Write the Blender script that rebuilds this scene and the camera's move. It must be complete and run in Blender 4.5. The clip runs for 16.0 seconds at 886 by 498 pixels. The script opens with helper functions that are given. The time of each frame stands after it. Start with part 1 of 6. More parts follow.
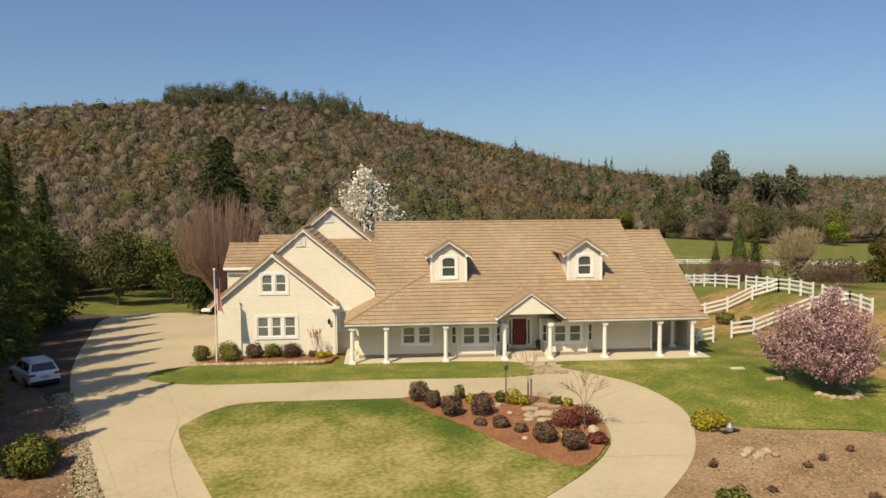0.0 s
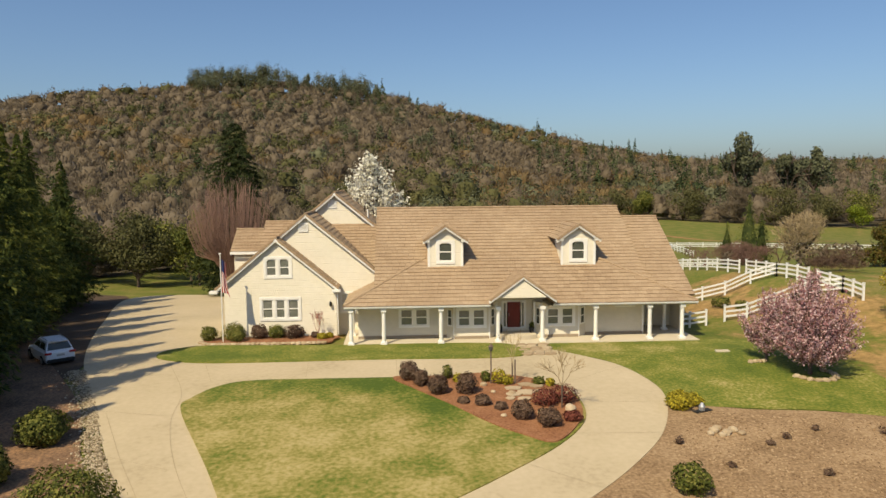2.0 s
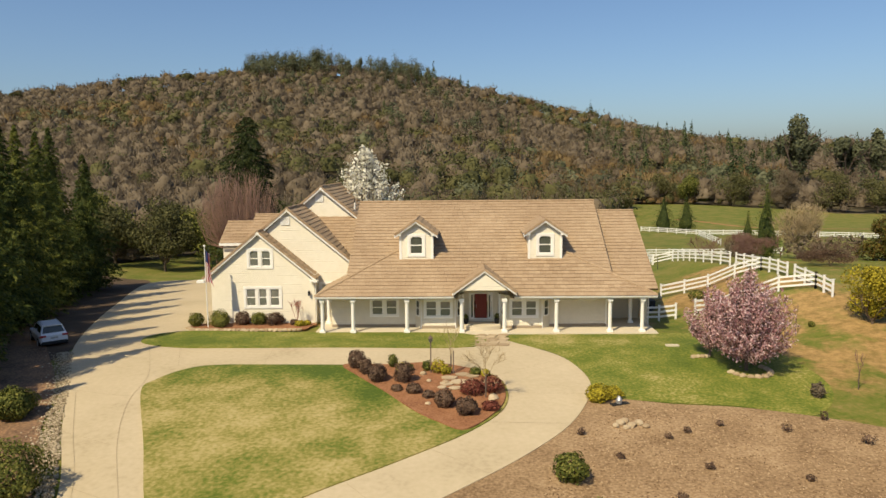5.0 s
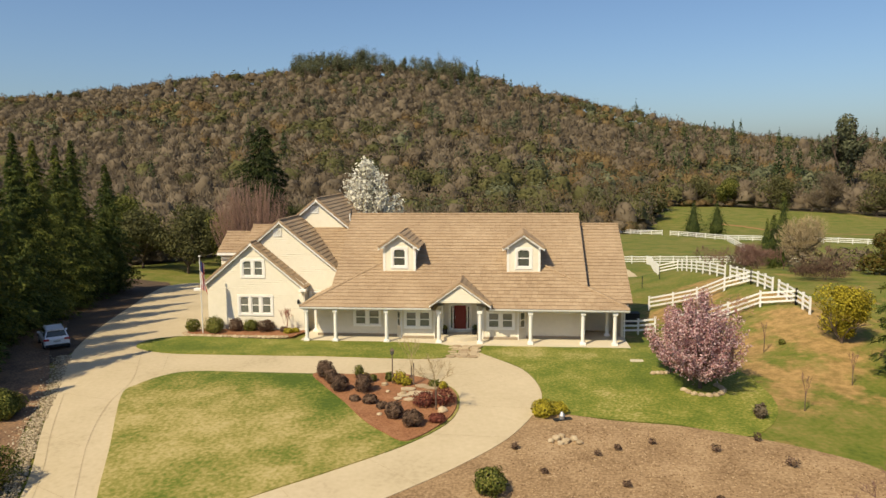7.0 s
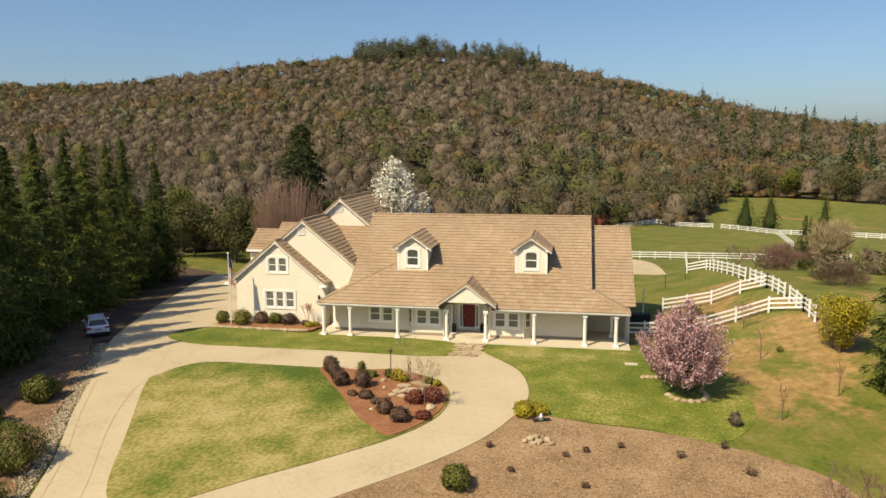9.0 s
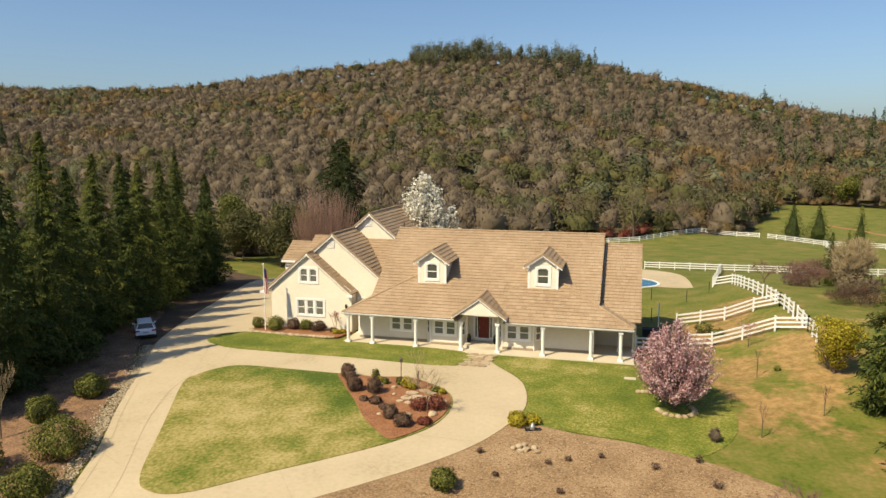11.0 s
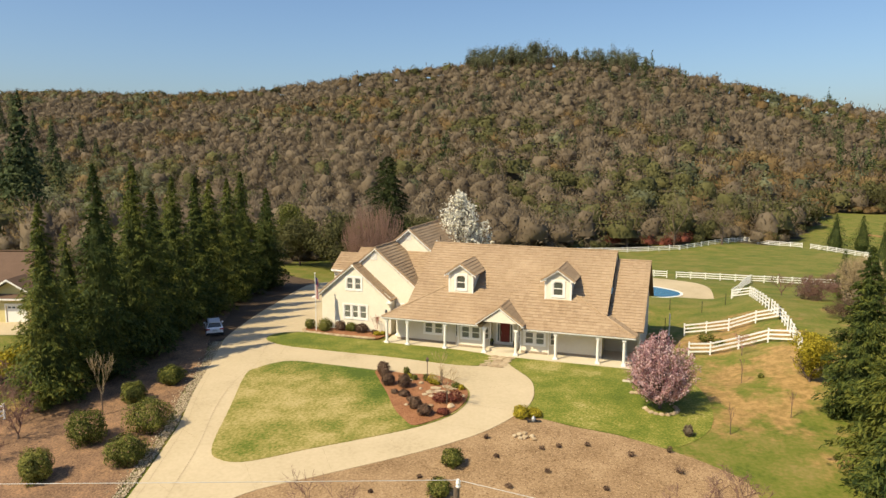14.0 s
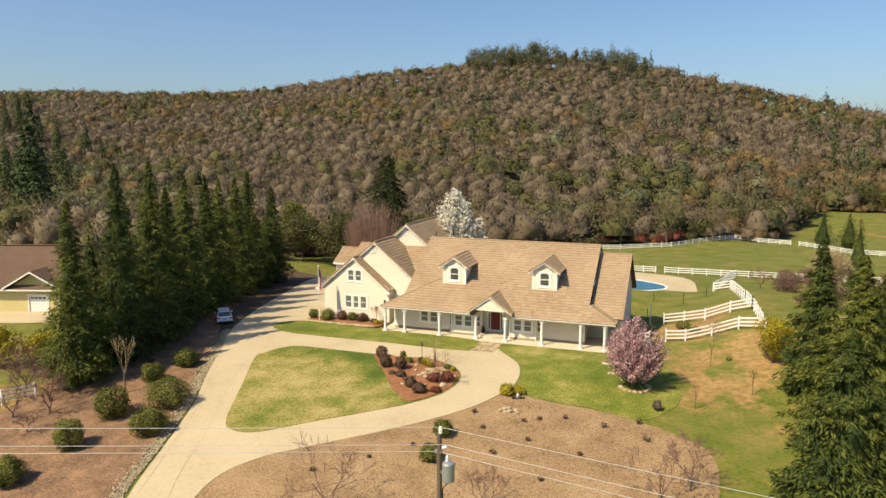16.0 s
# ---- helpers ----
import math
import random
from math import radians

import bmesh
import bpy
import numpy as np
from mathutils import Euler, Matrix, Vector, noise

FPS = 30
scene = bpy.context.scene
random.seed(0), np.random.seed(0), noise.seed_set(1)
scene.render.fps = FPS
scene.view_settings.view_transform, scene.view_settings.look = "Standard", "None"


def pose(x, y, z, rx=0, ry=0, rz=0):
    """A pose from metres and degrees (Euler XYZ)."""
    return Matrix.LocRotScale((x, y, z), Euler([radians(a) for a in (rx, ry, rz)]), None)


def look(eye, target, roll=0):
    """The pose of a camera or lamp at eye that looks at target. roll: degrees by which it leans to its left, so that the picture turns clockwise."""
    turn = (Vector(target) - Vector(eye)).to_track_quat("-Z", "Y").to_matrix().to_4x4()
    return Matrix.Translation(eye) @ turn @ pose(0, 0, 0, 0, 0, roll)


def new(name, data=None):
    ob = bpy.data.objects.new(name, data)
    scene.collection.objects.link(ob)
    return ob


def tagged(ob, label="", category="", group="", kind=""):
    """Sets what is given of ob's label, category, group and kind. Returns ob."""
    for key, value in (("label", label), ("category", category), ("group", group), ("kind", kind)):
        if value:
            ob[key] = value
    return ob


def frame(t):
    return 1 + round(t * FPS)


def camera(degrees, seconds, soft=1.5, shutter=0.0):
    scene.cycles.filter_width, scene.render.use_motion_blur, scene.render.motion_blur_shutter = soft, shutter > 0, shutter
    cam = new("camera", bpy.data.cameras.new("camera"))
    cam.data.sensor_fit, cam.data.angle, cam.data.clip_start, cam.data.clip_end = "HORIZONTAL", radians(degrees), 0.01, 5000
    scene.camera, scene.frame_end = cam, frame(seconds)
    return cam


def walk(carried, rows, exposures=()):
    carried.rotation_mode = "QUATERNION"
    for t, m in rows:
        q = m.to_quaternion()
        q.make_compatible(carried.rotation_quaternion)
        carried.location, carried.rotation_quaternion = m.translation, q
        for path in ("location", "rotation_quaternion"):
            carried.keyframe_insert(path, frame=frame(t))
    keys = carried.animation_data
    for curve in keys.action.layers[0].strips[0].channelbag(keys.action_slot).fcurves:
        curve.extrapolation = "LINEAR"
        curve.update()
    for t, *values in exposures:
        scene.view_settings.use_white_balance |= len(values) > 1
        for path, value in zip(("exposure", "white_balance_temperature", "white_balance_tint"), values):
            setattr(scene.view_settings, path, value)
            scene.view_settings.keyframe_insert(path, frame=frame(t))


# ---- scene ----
cam = camera(63.8, 16.0)
METRES, EYE, TILT, LEAN, TURN = 42.0, 9.0, -1.0, 0.6, -5.2
ROWS = [
    (0.0, 0.0, 0.0, 0.0, 0.0, 0.0, -0.0),
    (0.5, 0.0088, -0.0115, 0.0006, 0.56, -0.02, -0.03),
    (1.0, 0.0197, -0.0224, 0.002, 1.1, -0.03, -0.06),
    (1.5, 0.0329, -0.0324, 0.0037, 1.52, -0.47, -0.04),
    (2.0, 0.0493, -0.042, 0.0058, 1.9, -1.43, -0.01),
    (2.5, 0.0693, -0.0506, 0.0089, 2.28, -2.48, 0.01),
    (3.0, 0.0924, -0.0589, 0.0125, 2.67, -2.86, 0.01),
    (5.5, 0.2534, -0.0955, 0.0374, 7.45, -2.9, -0.34),
    (6.0, 0.2885, -0.1021, 0.0464, 8.21, -2.88, -0.41),
    (6.5, 0.3214, -0.1092, 0.0554, 9.19, -2.88, -0.51),
    (7.0, 0.3528, -0.1165, 0.064, 10.36, -3.13, -0.65),
    (7.5, 0.383, -0.1243, 0.0732, 11.62, -3.66, -0.77),
    (8.0, 0.412, -0.1327, 0.0826, 12.88, -4.24, -0.9),
    (8.5, 0.4402, -0.1417, 0.0927, 14.16, -4.44, -1.02),
    (9.0, 0.4679, -0.1516, 0.1035, 15.45, -4.46, -1.16),
    (11.5, 0.5974, -0.236, 0.1542, 21.05, -4.56, -1.72),
    (12.0, 0.6212, -0.2609, 0.164, 22.04, -4.59, -1.78),
    (12.5, 0.6439, -0.2886, 0.1732, 22.88, -4.6, -1.86),
    (13.0, 0.666, -0.319, 0.1821, 23.65, -4.62, -1.93),
    (13.5, 0.6884, -0.3511, 0.1902, 24.18, -4.64, -1.98),
    (14.0, 0.7109, -0.3858, 0.1977, 24.59, -4.66, -2.02),
    (14.5, 0.7338, -0.4218, 0.2017, 24.73, -4.7, -2.02),
    (15.0, 0.7529, -0.4522, 0.1993, 24.71, -4.7, -2.02),
    (15.5, 0.7688, -0.4768, 0.1968, 24.7, -4.71, -2.02),
    (16.0, 0.7812, -0.497, 0.1944, 24.69, -4.72, -2.04),
]
FALL = 3.0                      # degrees by which the site falls towards the woods, about the porch
LEVEL = pose(0, 50, 0) @ pose(0, 0, 0, -FALL) @ pose(0, -50, 0)
walk(cam, [(t, LEVEL @ pose(0, 0, EYE, TILT, LEAN, TURN) @ pose(METRES * x, METRES * y, METRES * z, 90 + pitch, roll, yaw)) for t, x, y, z, yaw, pitch, roll in ROWS], [(0.0, 0.13, 7000, 10), (5.0, 0.21, 7050, 10), (9.0, 0.31, 7100, 10), (12.0, 0.42, 7100, 10), (16.0, 0.48, 7100, 10)])

# ---- light ----
SUN_ELEV, SUN_TO = 49.0, (0.58, 0.815)          # shadows run towards SUN_TO
world = bpy.data.worlds.new("world")
scene.world = world
world.use_nodes = True
wn = world.node_tree
sky = wn.nodes.new("ShaderNodeTexSky")
sky.sky_type, sky.sun_disc = "NISHITA", False
sky.sun_elevation = radians(SUN_ELEV)
sky.sun_rotation = math.atan2(-SUN_TO[0], -SUN_TO[1])
sky.air_density, sky.dust_density, sky.ozone_density = 1.0, 1.5, 8.0
wn.nodes["Background"].inputs["Strength"].default_value = 0.107
wn.links.new(sky.outputs[0], wn.nodes["Background"].inputs["Color"])
sun = new("sun", bpy.data.lights.new("sun", "SUN"))
sun.data.energy, sun.data.angle, sun.data.color = 4.4, radians(0.53), (1.0, 0.885, 0.655)
hz = math.cos(radians(SUN_ELEV)) / math.hypot(*SUN_TO)
sun.matrix_world = look((0, 0, 60), (SUN_TO[0] * hz, SUN_TO[1] * hz, 60 - math.sin(radians(SUN_ELEV))))


# ---- materials ----
def material(name, stops, rough=0.85, scale=1.0, fine=8.0, bump=0.3, metal=0.0, island=0.0, rand=0.0, wave=None, mix=0.5, spec=0.3, through_light=0.0, coarse_contrast=1.0, blobs=(), tint=0.0):
    """Colours from two scales of noise; island / rand: brightness change by piece or object; wave: (axis, pitch, depth) for laps; tint: brightness change by tree."""
    m = bpy.data.materials.new(name)
    m.use_nodes = True
    nt = m.node_tree
    n, l = nt.nodes, nt.links
    b = n["Principled BSDF"]
    b.inputs["Roughness"].default_value, b.inputs["Metallic"].default_value = rough, metal
    b.inputs["Specular IOR Level"].default_value = spec
    tc = n.new("ShaderNodeTexCoord")
    geo = n.new("ShaderNodeNewGeometry")
    big, small = n.new("ShaderNodeTexNoise"), n.new("ShaderNodeTexNoise")
    for tex, s, d in ((big, scale, 5), (small, fine, 6)):
        tex.inputs["Scale"].default_value, tex.inputs["Detail"].default_value = s, d
        l.new(geo.outputs["Position"], tex.inputs["Vector"])
    add = n.new("ShaderNodeMix")
    add.data_type = "FLOAT"
    add.inputs[0].default_value = mix
    l.new(big.outputs["Fac"], add.inputs[2])
    l.new(small.outputs["Fac"], add.inputs[3])
    last = add.outputs[0]
    if island:
        mm = n.new("ShaderNodeMath")
        mm.operation = "MULTIPLY_ADD"
        mm.inputs[1].default_value, mm.inputs[2].default_value = island, -island / 2
        l.new(geo.outputs["Random Per Island"], mm.inputs[0])
        ad = n.new("ShaderNodeMath")
        l.new(last, ad.inputs[0])
        l.new(mm.outputs[0], ad.inputs[1])
        last = ad.outputs[0]
    if rand:
        oi = n.new("ShaderNodeObjectInfo")
        mm = n.new("ShaderNodeMath")
        mm.operation = "MULTIPLY_ADD"
        mm.inputs[1].default_value, mm.inputs[2].default_value = rand, -rand / 2
        l.new(oi.outputs["Random"], mm.inputs[0])
        ad = n.new("ShaderNodeMath")
        l.new(last, ad.inputs[0])
        l.new(mm.outputs[0], ad.inputs[1])
        last = ad.outputs[0]
    if tint:
        at = n.new("ShaderNodeAttribute")
        at.attribute_name = "tint"
        mm = n.new("ShaderNodeMath")
        mm.operation = "MULTIPLY_ADD"
        mm.inputs[1].default_value = tint
        l.new(at.outputs["Fac"], mm.inputs[0])
        l.new(last, mm.inputs[2])
        last = mm.outputs[0]
    for bx, by, br, amount in blobs:      # patches of wear or growth: centre, reach, strength
        sb = n.new("ShaderNodeVectorMath")
        sb.operation = "SUBTRACT"
        sb.inputs[1].default_value = (bx, by, 0)
        l.new(geo.outputs["Position"], sb.inputs[0])
        fl = n.new("ShaderNodeVectorMath")
        fl.operation = "MULTIPLY"
        fl.inputs[1].default_value = (1, 1, 0)
        l.new(sb.outputs[0], fl.inputs[0])
        ln = n.new("ShaderNodeVectorMath")
        ln.operation = "LENGTH"
        l.new(fl.outputs[0], ln.inputs[0])
        mr = n.new("ShaderNodeMapRange")
        mr.interpolation_type = "SMOOTHSTEP"
        mr.inputs["From Min"].default_value, mr.inputs["From Max"].default_value = 0.25 * br, br
        mr.inputs["To Min"].default_value, mr.inputs["To Max"].default_value = amount, 0.0
        l.new(ln.outputs["Value"], mr.inputs["Value"])
        ad = n.new("ShaderNodeMath")
        l.new(last, ad.inputs[0])
        l.new(mr.outputs[0], ad.inputs[1])
        last = ad.outputs[0]
    ramp = n.new("ShaderNodeValToRGB")
    e = ramp.color_ramp.elements
    lo, hi = 0.5 - 0.2 * coarse_contrast, 0.5 + 0.2 * coarse_contrast
    e[0].position, e[1].position = lo, hi
    for k, c in enumerate(stops):
        p = lo + (hi - lo) * k / max(1, len(stops) - 1)
        if k == 0:
            el = e[0]
        elif k == len(stops) - 1:
            el = e[len(e) - 1]
        else:
            el = e.new(p)
        el.position, el.color = p, (*c, 1)
    l.new(last, ramp.inputs[0])
    l.new(ramp.outputs[0], b.inputs["Base Color"])
    h = small.outputs["Fac"]
    bp = n.new("ShaderNodeBump")
    bp.inputs["Strength"].default_value, bp.inputs["Distance"].default_value = bump, 0.03
    if wave:
        axis, pitch, depth = wave
        sep = n.new("ShaderNodeSeparateXYZ")
        l.new(geo.outputs["Position"], sep.inputs[0])
        dv = n.new("ShaderNodeMath")
        dv.operation = "DIVIDE"
        dv.inputs[1].default_value = pitch
        l.new(sep.outputs["XYZ".index(axis)], dv.inputs[0])
        fr = n.new("ShaderNodeMath")
        fr.operation = "FRACT"
        l.new(dv.outputs[0], fr.inputs[0])
        sc = n.new("ShaderNodeMath")
        sc.operation = "MULTIPLY"
        sc.inputs[1].default_value = -depth
        l.new(fr.outputs[0], sc.inputs[0])
        sm = n.new("ShaderNodeMath")
        sm.operation = "MULTIPLY_ADD"
        sm.inputs[1].default_value = 0.06
        l.new(h, sm.inputs[0])
        l.new(sc.outputs[0], sm.inputs[2])
        h = sm.outputs[0]
        bp.inputs["Distance"].default_value = 0.1
    l.new(h, bp.inputs["Height"])
    l.new(bp.outputs[0], b.inputs["Normal"])
    if through_light:
        tr = n.new("ShaderNodeBsdfTranslucent")
        l.new(ramp.outputs[0], tr.inputs["Color"])
        ms = n.new("ShaderNodeMixShader")
        ms.inputs[0].default_value = through_light
        l.new(b.outputs[0], ms.inputs[1])
        l.new(tr.outputs[0], ms.inputs[2])
        l.new(ms.outputs[0], n["Material Output"].inputs["Surface"])
    return m


M_SIDING = material("cream lap siding", [(0.645, 0.595, 0.475), (0.72, 0.665, 0.54)], 0.7, 0.4, 3, 0.8, wave=("Z", 0.19, 0.5))
M_TRIM = material("white painted trim", [(0.76, 0.74, 0.68), (0.84, 0.82, 0.77)], 0.5, 0.8, 12, 0.1)
M_TILE = material("tan concrete roof tile", [(0.27, 0.185, 0.112), (0.35, 0.25, 0.155), (0.43, 0.318, 0.205)], 0.9, 0.22, 7, 0.4, island=0.13, coarse_contrast=1.1)
M_TILE_OBJ = material("tan concrete roof tile singly laid", [(0.27, 0.185, 0.112), (0.35, 0.25, 0.155), (0.43, 0.318, 0.205)], 0.9, 0.22, 7, 0.4, rand=0.2, coarse_contrast=1.1)
M_UNDER = material("roof underlay", [(0.12, 0.08, 0.05), (0.16, 0.11, 0.07)], 0.95)
M_CONC = material("pale concrete drive", [(0.37, 0.298, 0.185), (0.46, 0.375, 0.24), (0.50, 0.41, 0.268), (0.54, 0.445, 0.295)], 0.9, 0.18, 3.5, 0.15, mix=0.4, coarse_contrast=1.0)
M_SLAB = material("porch concrete", [(0.52, 0.455, 0.34), (0.60, 0.53, 0.40)], 0.85, 0.4, 5, 0.1)
M_LAWN = material("patchy lawn", [(0.062, 0.098, 0.010), (0.115, 0.14, 0.018), (0.215, 0.195, 0.046), (0.32, 0.262, 0.09), (0.40, 0.325, 0.14)], 0.95, 0.42, 4.5, 1.0, mix=0.5, coarse_contrast=0.95, blobs=[(-1, 40.8, 4.5, -0.13), (3.2, 38.6, 5.0, -0.14), (-6.5, 41.0, 4.0, -0.11), (2.6, 28.6, 1.9, -0.13), (4.6, 35, 2.6, -0.09), (8.6, 30.6, 2.2, -0.12), (5.6, 26.9, 1.6, -0.08), (-2.2, 31.5, 8, 0.06), (4.5, 29, 6, 0.05), (-7, 34, 4, 0.05)])
M_GREEN = material("green lawn", [(0.07, 0.105, 0.010), (0.115, 0.145, 0.016), (0.20, 0.20, 0.034), (0.36, 0.30, 0.11)], 0.95, 0.5, 6.0, 1.0, mix=0.58, coarse_contrast=0.85, blobs=[(15.5, 47.6, 3.5, 0.12), (20, 46.5, 2.5, 0.1), (21, 37, 2.5, 0.08), (25, 42, 5, -0.07), (-11, 47, 4, -0.07)])
def grass_and_earth(name, grass, earth, blobs):
    """Grass in greens at two scales, worn through to bare earth in patches; blobs: centre, reach, amount of earth."""
    m = material(name, grass, 0.95, 0.32, 3.2, 0.9, mix=0.45, coarse_contrast=0.8)
    nt = m.node_tree
    n, l = nt.nodes, nt.links
    b = n["Principled BSDF"]
    green = b.inputs["Base Color"].links[0].from_socket
    geo = n.new("ShaderNodeNewGeometry")
    tex, fine = n.new("ShaderNodeTexNoise"), n.new("ShaderNodeTexNoise")
    for t, sc in ((tex, 0.30), (fine, 1.6)):
        t.inputs["Scale"].default_value, t.inputs["Detail"].default_value = sc, 7
        t.inputs["Roughness"].default_value = 0.68
        l.new(geo.outputs["Position"], t.inputs["Vector"])
    last = tex.outputs["Fac"]
    for bx, by, br, amount in blobs:
        sb = n.new("ShaderNodeVectorMath")
        sb.operation = "SUBTRACT"
        sb.inputs[1].default_value = (bx, by, 0)
        l.new(geo.outputs["Position"], sb.inputs[0])
        fl = n.new("ShaderNodeVectorMath")
        fl.operation = "MULTIPLY"
        fl.inputs[1].default_value = (1, 1, 0)
        l.new(sb.outputs[0], fl.inputs[0])
        ln = n.new("ShaderNodeVectorMath")
        ln.operation = "LENGTH"
        l.new(fl.outputs[0], ln.inputs[0])
        mr = n.new("ShaderNodeMapRange")
        mr.interpolation_type = "SMOOTHSTEP"
        mr.inputs["From Min"].default_value, mr.inputs["From Max"].default_value = 0.2 * br, br
        mr.inputs["To Min"].default_value, mr.inputs["To Max"].default_value = amount, 0.0
        l.new(ln.outputs["Value"], mr.inputs["Value"])
        ad = n.new("ShaderNodeMath")
        l.new(last, ad.inputs[0])
        l.new(mr.outputs[0], ad.inputs[1])
        last = ad.outputs[0]
    mask = n.new("ShaderNodeMapRange")
    mask.interpolation_type = "SMOOTHSTEP"
    mask.inputs["From Min"].default_value, mask.inputs["From Max"].default_value = 0.50, 0.70
    l.new(last, mask.inputs["Value"])
    ramp = n.new("ShaderNodeValToRGB")
    e = ramp.color_ramp.elements
    e[0].position, e[1].position = 0.36, 0.64
    e[0].color, e[1].color = (*earth[0], 1), (*earth[1], 1)
    l.new(fine.outputs["Fac"], ramp.inputs[0])
    mx = n.new("ShaderNodeMix")
    mx.data_type = "RGBA"
    l.new(mask.outputs[0], mx.inputs[0])
    l.new(green, mx.inputs[6])
    l.new(ramp.outputs[0], mx.inputs[7])
    l.new(mx.outputs[2], b.inputs["Base Color"])
    return m


M_PASTURE = grass_and_earth("grassy ground", [(0.068, 0.10, 0.010), (0.115, 0.135, 0.017), (0.165, 0.155, 0.032), (0.23, 0.18, 0.058)], [(0.20, 0.13, 0.042), (0.39, 0.245, 0.095)], [(34, 45, 9, 0.10), (30, 43, 5, 0.04), (38, 57, 8, 0.08), (42, 48, 8, 0.07), (35.5, 42, 3.5, 0.12), (33, 38.5, 3.5, 0.1), (30.5, 50, 5, 0.1), (37, 51, 6, 0.13), (31, 60, 6, 0.26), (34, 68, 7, 0.22), (33.5, 30, 5, -0.12), (-21, 24, 8, 0.25), (-30, 12, 14, 0.22), (-26, 86, 16, -0.3), (10, 130, 70, -0.25), (55, 135, 70, -0.25), (95, 190, 80, -0.2), (-60, 105, 30, -0.25), (85, 260, 60, -0.2)])
M_HILL = material("brown hillside soil and brush", [(0.055, 0.042, 0.024), (0.10, 0.08, 0.046), (0.085, 0.08, 0.034)], 0.95, 0.06, 0.6, 1.0, coarse_contrast=0.6)
M_MULCH = material("red bark mulch", [(0.13, 0.05, 0.022), (0.27, 0.12, 0.055), (0.36, 0.19, 0.10)], 0.95, 0.9, 9, 1.0, mix=0.6)
M_GRAVEL = material("brown gravel", [(0.15, 0.09, 0.044), (0.285, 0.185, 0.097), (0.40, 0.28, 0.16)], 0.95, 0.4, 7, 1.0, mix=0.62, coarse_contrast=0.8)
M_STONE = material("buff stone", [(0.32, 0.235, 0.14), (0.48, 0.38, 0.25)], 0.9, 2, 12, 0.6, rand=0.4)
M_GLASS = material("window glass over pale blinds", [(0.05, 0.056, 0.05), (0.085, 0.092, 0.08)], 0.06, 0.6, 4, 0.0, spec=0.8)
M_BLIND = material("window glass before pale blinds", [(0.11, 0.115, 0.10), (0.19, 0.195, 0.17)], 0.07, 1.2, 6, 0.0, spec=0.8)
M_DOOR = material("dark red door paint", [(0.12, 0.012, 0.01), (0.16, 0.02, 0.015)], 0.4, 2, 10, 0.1)
M_CONIFER = material("conifer foliage", [(0.030, 0.052, 0.011), (0.080, 0.105, 0.019), (0.175, 0.185, 0.032)], 0.75, 0.3, 1.2, 0.0, island=0.35, rand=0.25, through_light=0.3)
M_DARKPINE = material("dark evergreen foliage and conifer shade cores", [(0.014, 0.024, 0.007), (0.034, 0.05, 0.012), (0.065, 0.082, 0.018)], 0.8, 0.3, 1.2, 0.0, island=0.45, through_light=0.3)
M_PORCH = material("tan porch ceiling paint", [(0.42, 0.35, 0.25), (0.48, 0.41, 0.30)], 0.8, 0.6, 6, 0.1)
M_BARK = material("grey brown bark", [(0.08, 0.055, 0.04), (0.16, 0.12, 0.09)], 0.95, 2, 12, 0.8)
M_BLOSSOM = material("white blossom", [(0.66, 0.63, 0.50), (0.82, 0.79, 0.69)], 0.8, 1, 3, 0.0, island=0.5, through_light=0.25)
M_PINK = material("pink blossom", [(0.33, 0.155, 0.16), (0.50, 0.29, 0.29), (0.64, 0.46, 0.45)], 0.8, 1, 3, 0.0, island=0.8, through_light=0.2)
M_OAK = material("olive green oak canopy", [(0.060, 0.062, 0.020), (0.098, 0.096, 0.034), (0.145, 0.136, 0.052)], 0.9, 0.05, 0.5, 0.0, island=0.3, through_light=0.25, tint=0.10)
M_BRUSH = material("bare brown winter canopy", [(0.130, 0.098, 0.063), (0.170, 0.132, 0.087), (0.212, 0.169, 0.114)], 0.95, 0.02, 0.3, 0.0, island=0.12, through_light=0.25, tint=0.06)
M_RUST = material("rust brown winter canopy", [(0.115, 0.078, 0.038), (0.175, 0.115, 0.050), (0.23, 0.165, 0.075)], 0.95, 0.03, 0.3, 0.0, island=0.2, through_light=0.25, tint=0.08)
M_GREYOAK = material("grey green pine canopy", [(0.075, 0.085, 0.045), (0.118, 0.128, 0.068), (0.175, 0.18, 0.10)], 0.95, 0.05, 0.5, 0.0, island=0.25, through_light=0.25, tint=0.2)
M_SHRUB = material("shrub leaves", [(0.06, 0.075, 0.012), (0.135, 0.145, 0.025), (0.225, 0.215, 0.05)], 0.8, 1.5, 5, 0.0, island=0.6, rand=0.3, through_light=0.25)
M_YELLOW = material("yellow flowering shrub", [(0.20, 0.17, 0.016), (0.36, 0.30, 0.025), (0.50, 0.41, 0.04)], 0.8, 1.5, 5, 0.0, island=0.7, through_light=0.3)
M_PURPLE = material("dark purple brown shrub leaves", [(0.07, 0.04, 0.026), (0.13, 0.078, 0.05), (0.18, 0.115, 0.075)], 0.8, 1.5, 5, 0.0, island=0.6, rand=0.3, through_light=0.2)
M_FARPINE = material("far pine foliage", [(0.030, 0.048, 0.016), (0.066, 0.088, 0.032), (0.112, 0.128, 0.048)], 0.9, 0.05, 0.5, 0.0, island=0.4, through_light=0.2, tint=0.25)
M_RUSTLEAF = material("orange brown evergreen leaves", [(0.10, 0.06, 0.012), (0.17, 0.13, 0.02), (0.08, 0.09, 0.018)], 0.8, 1.0, 4, 0.0, island=0.8, through_light=0.25)
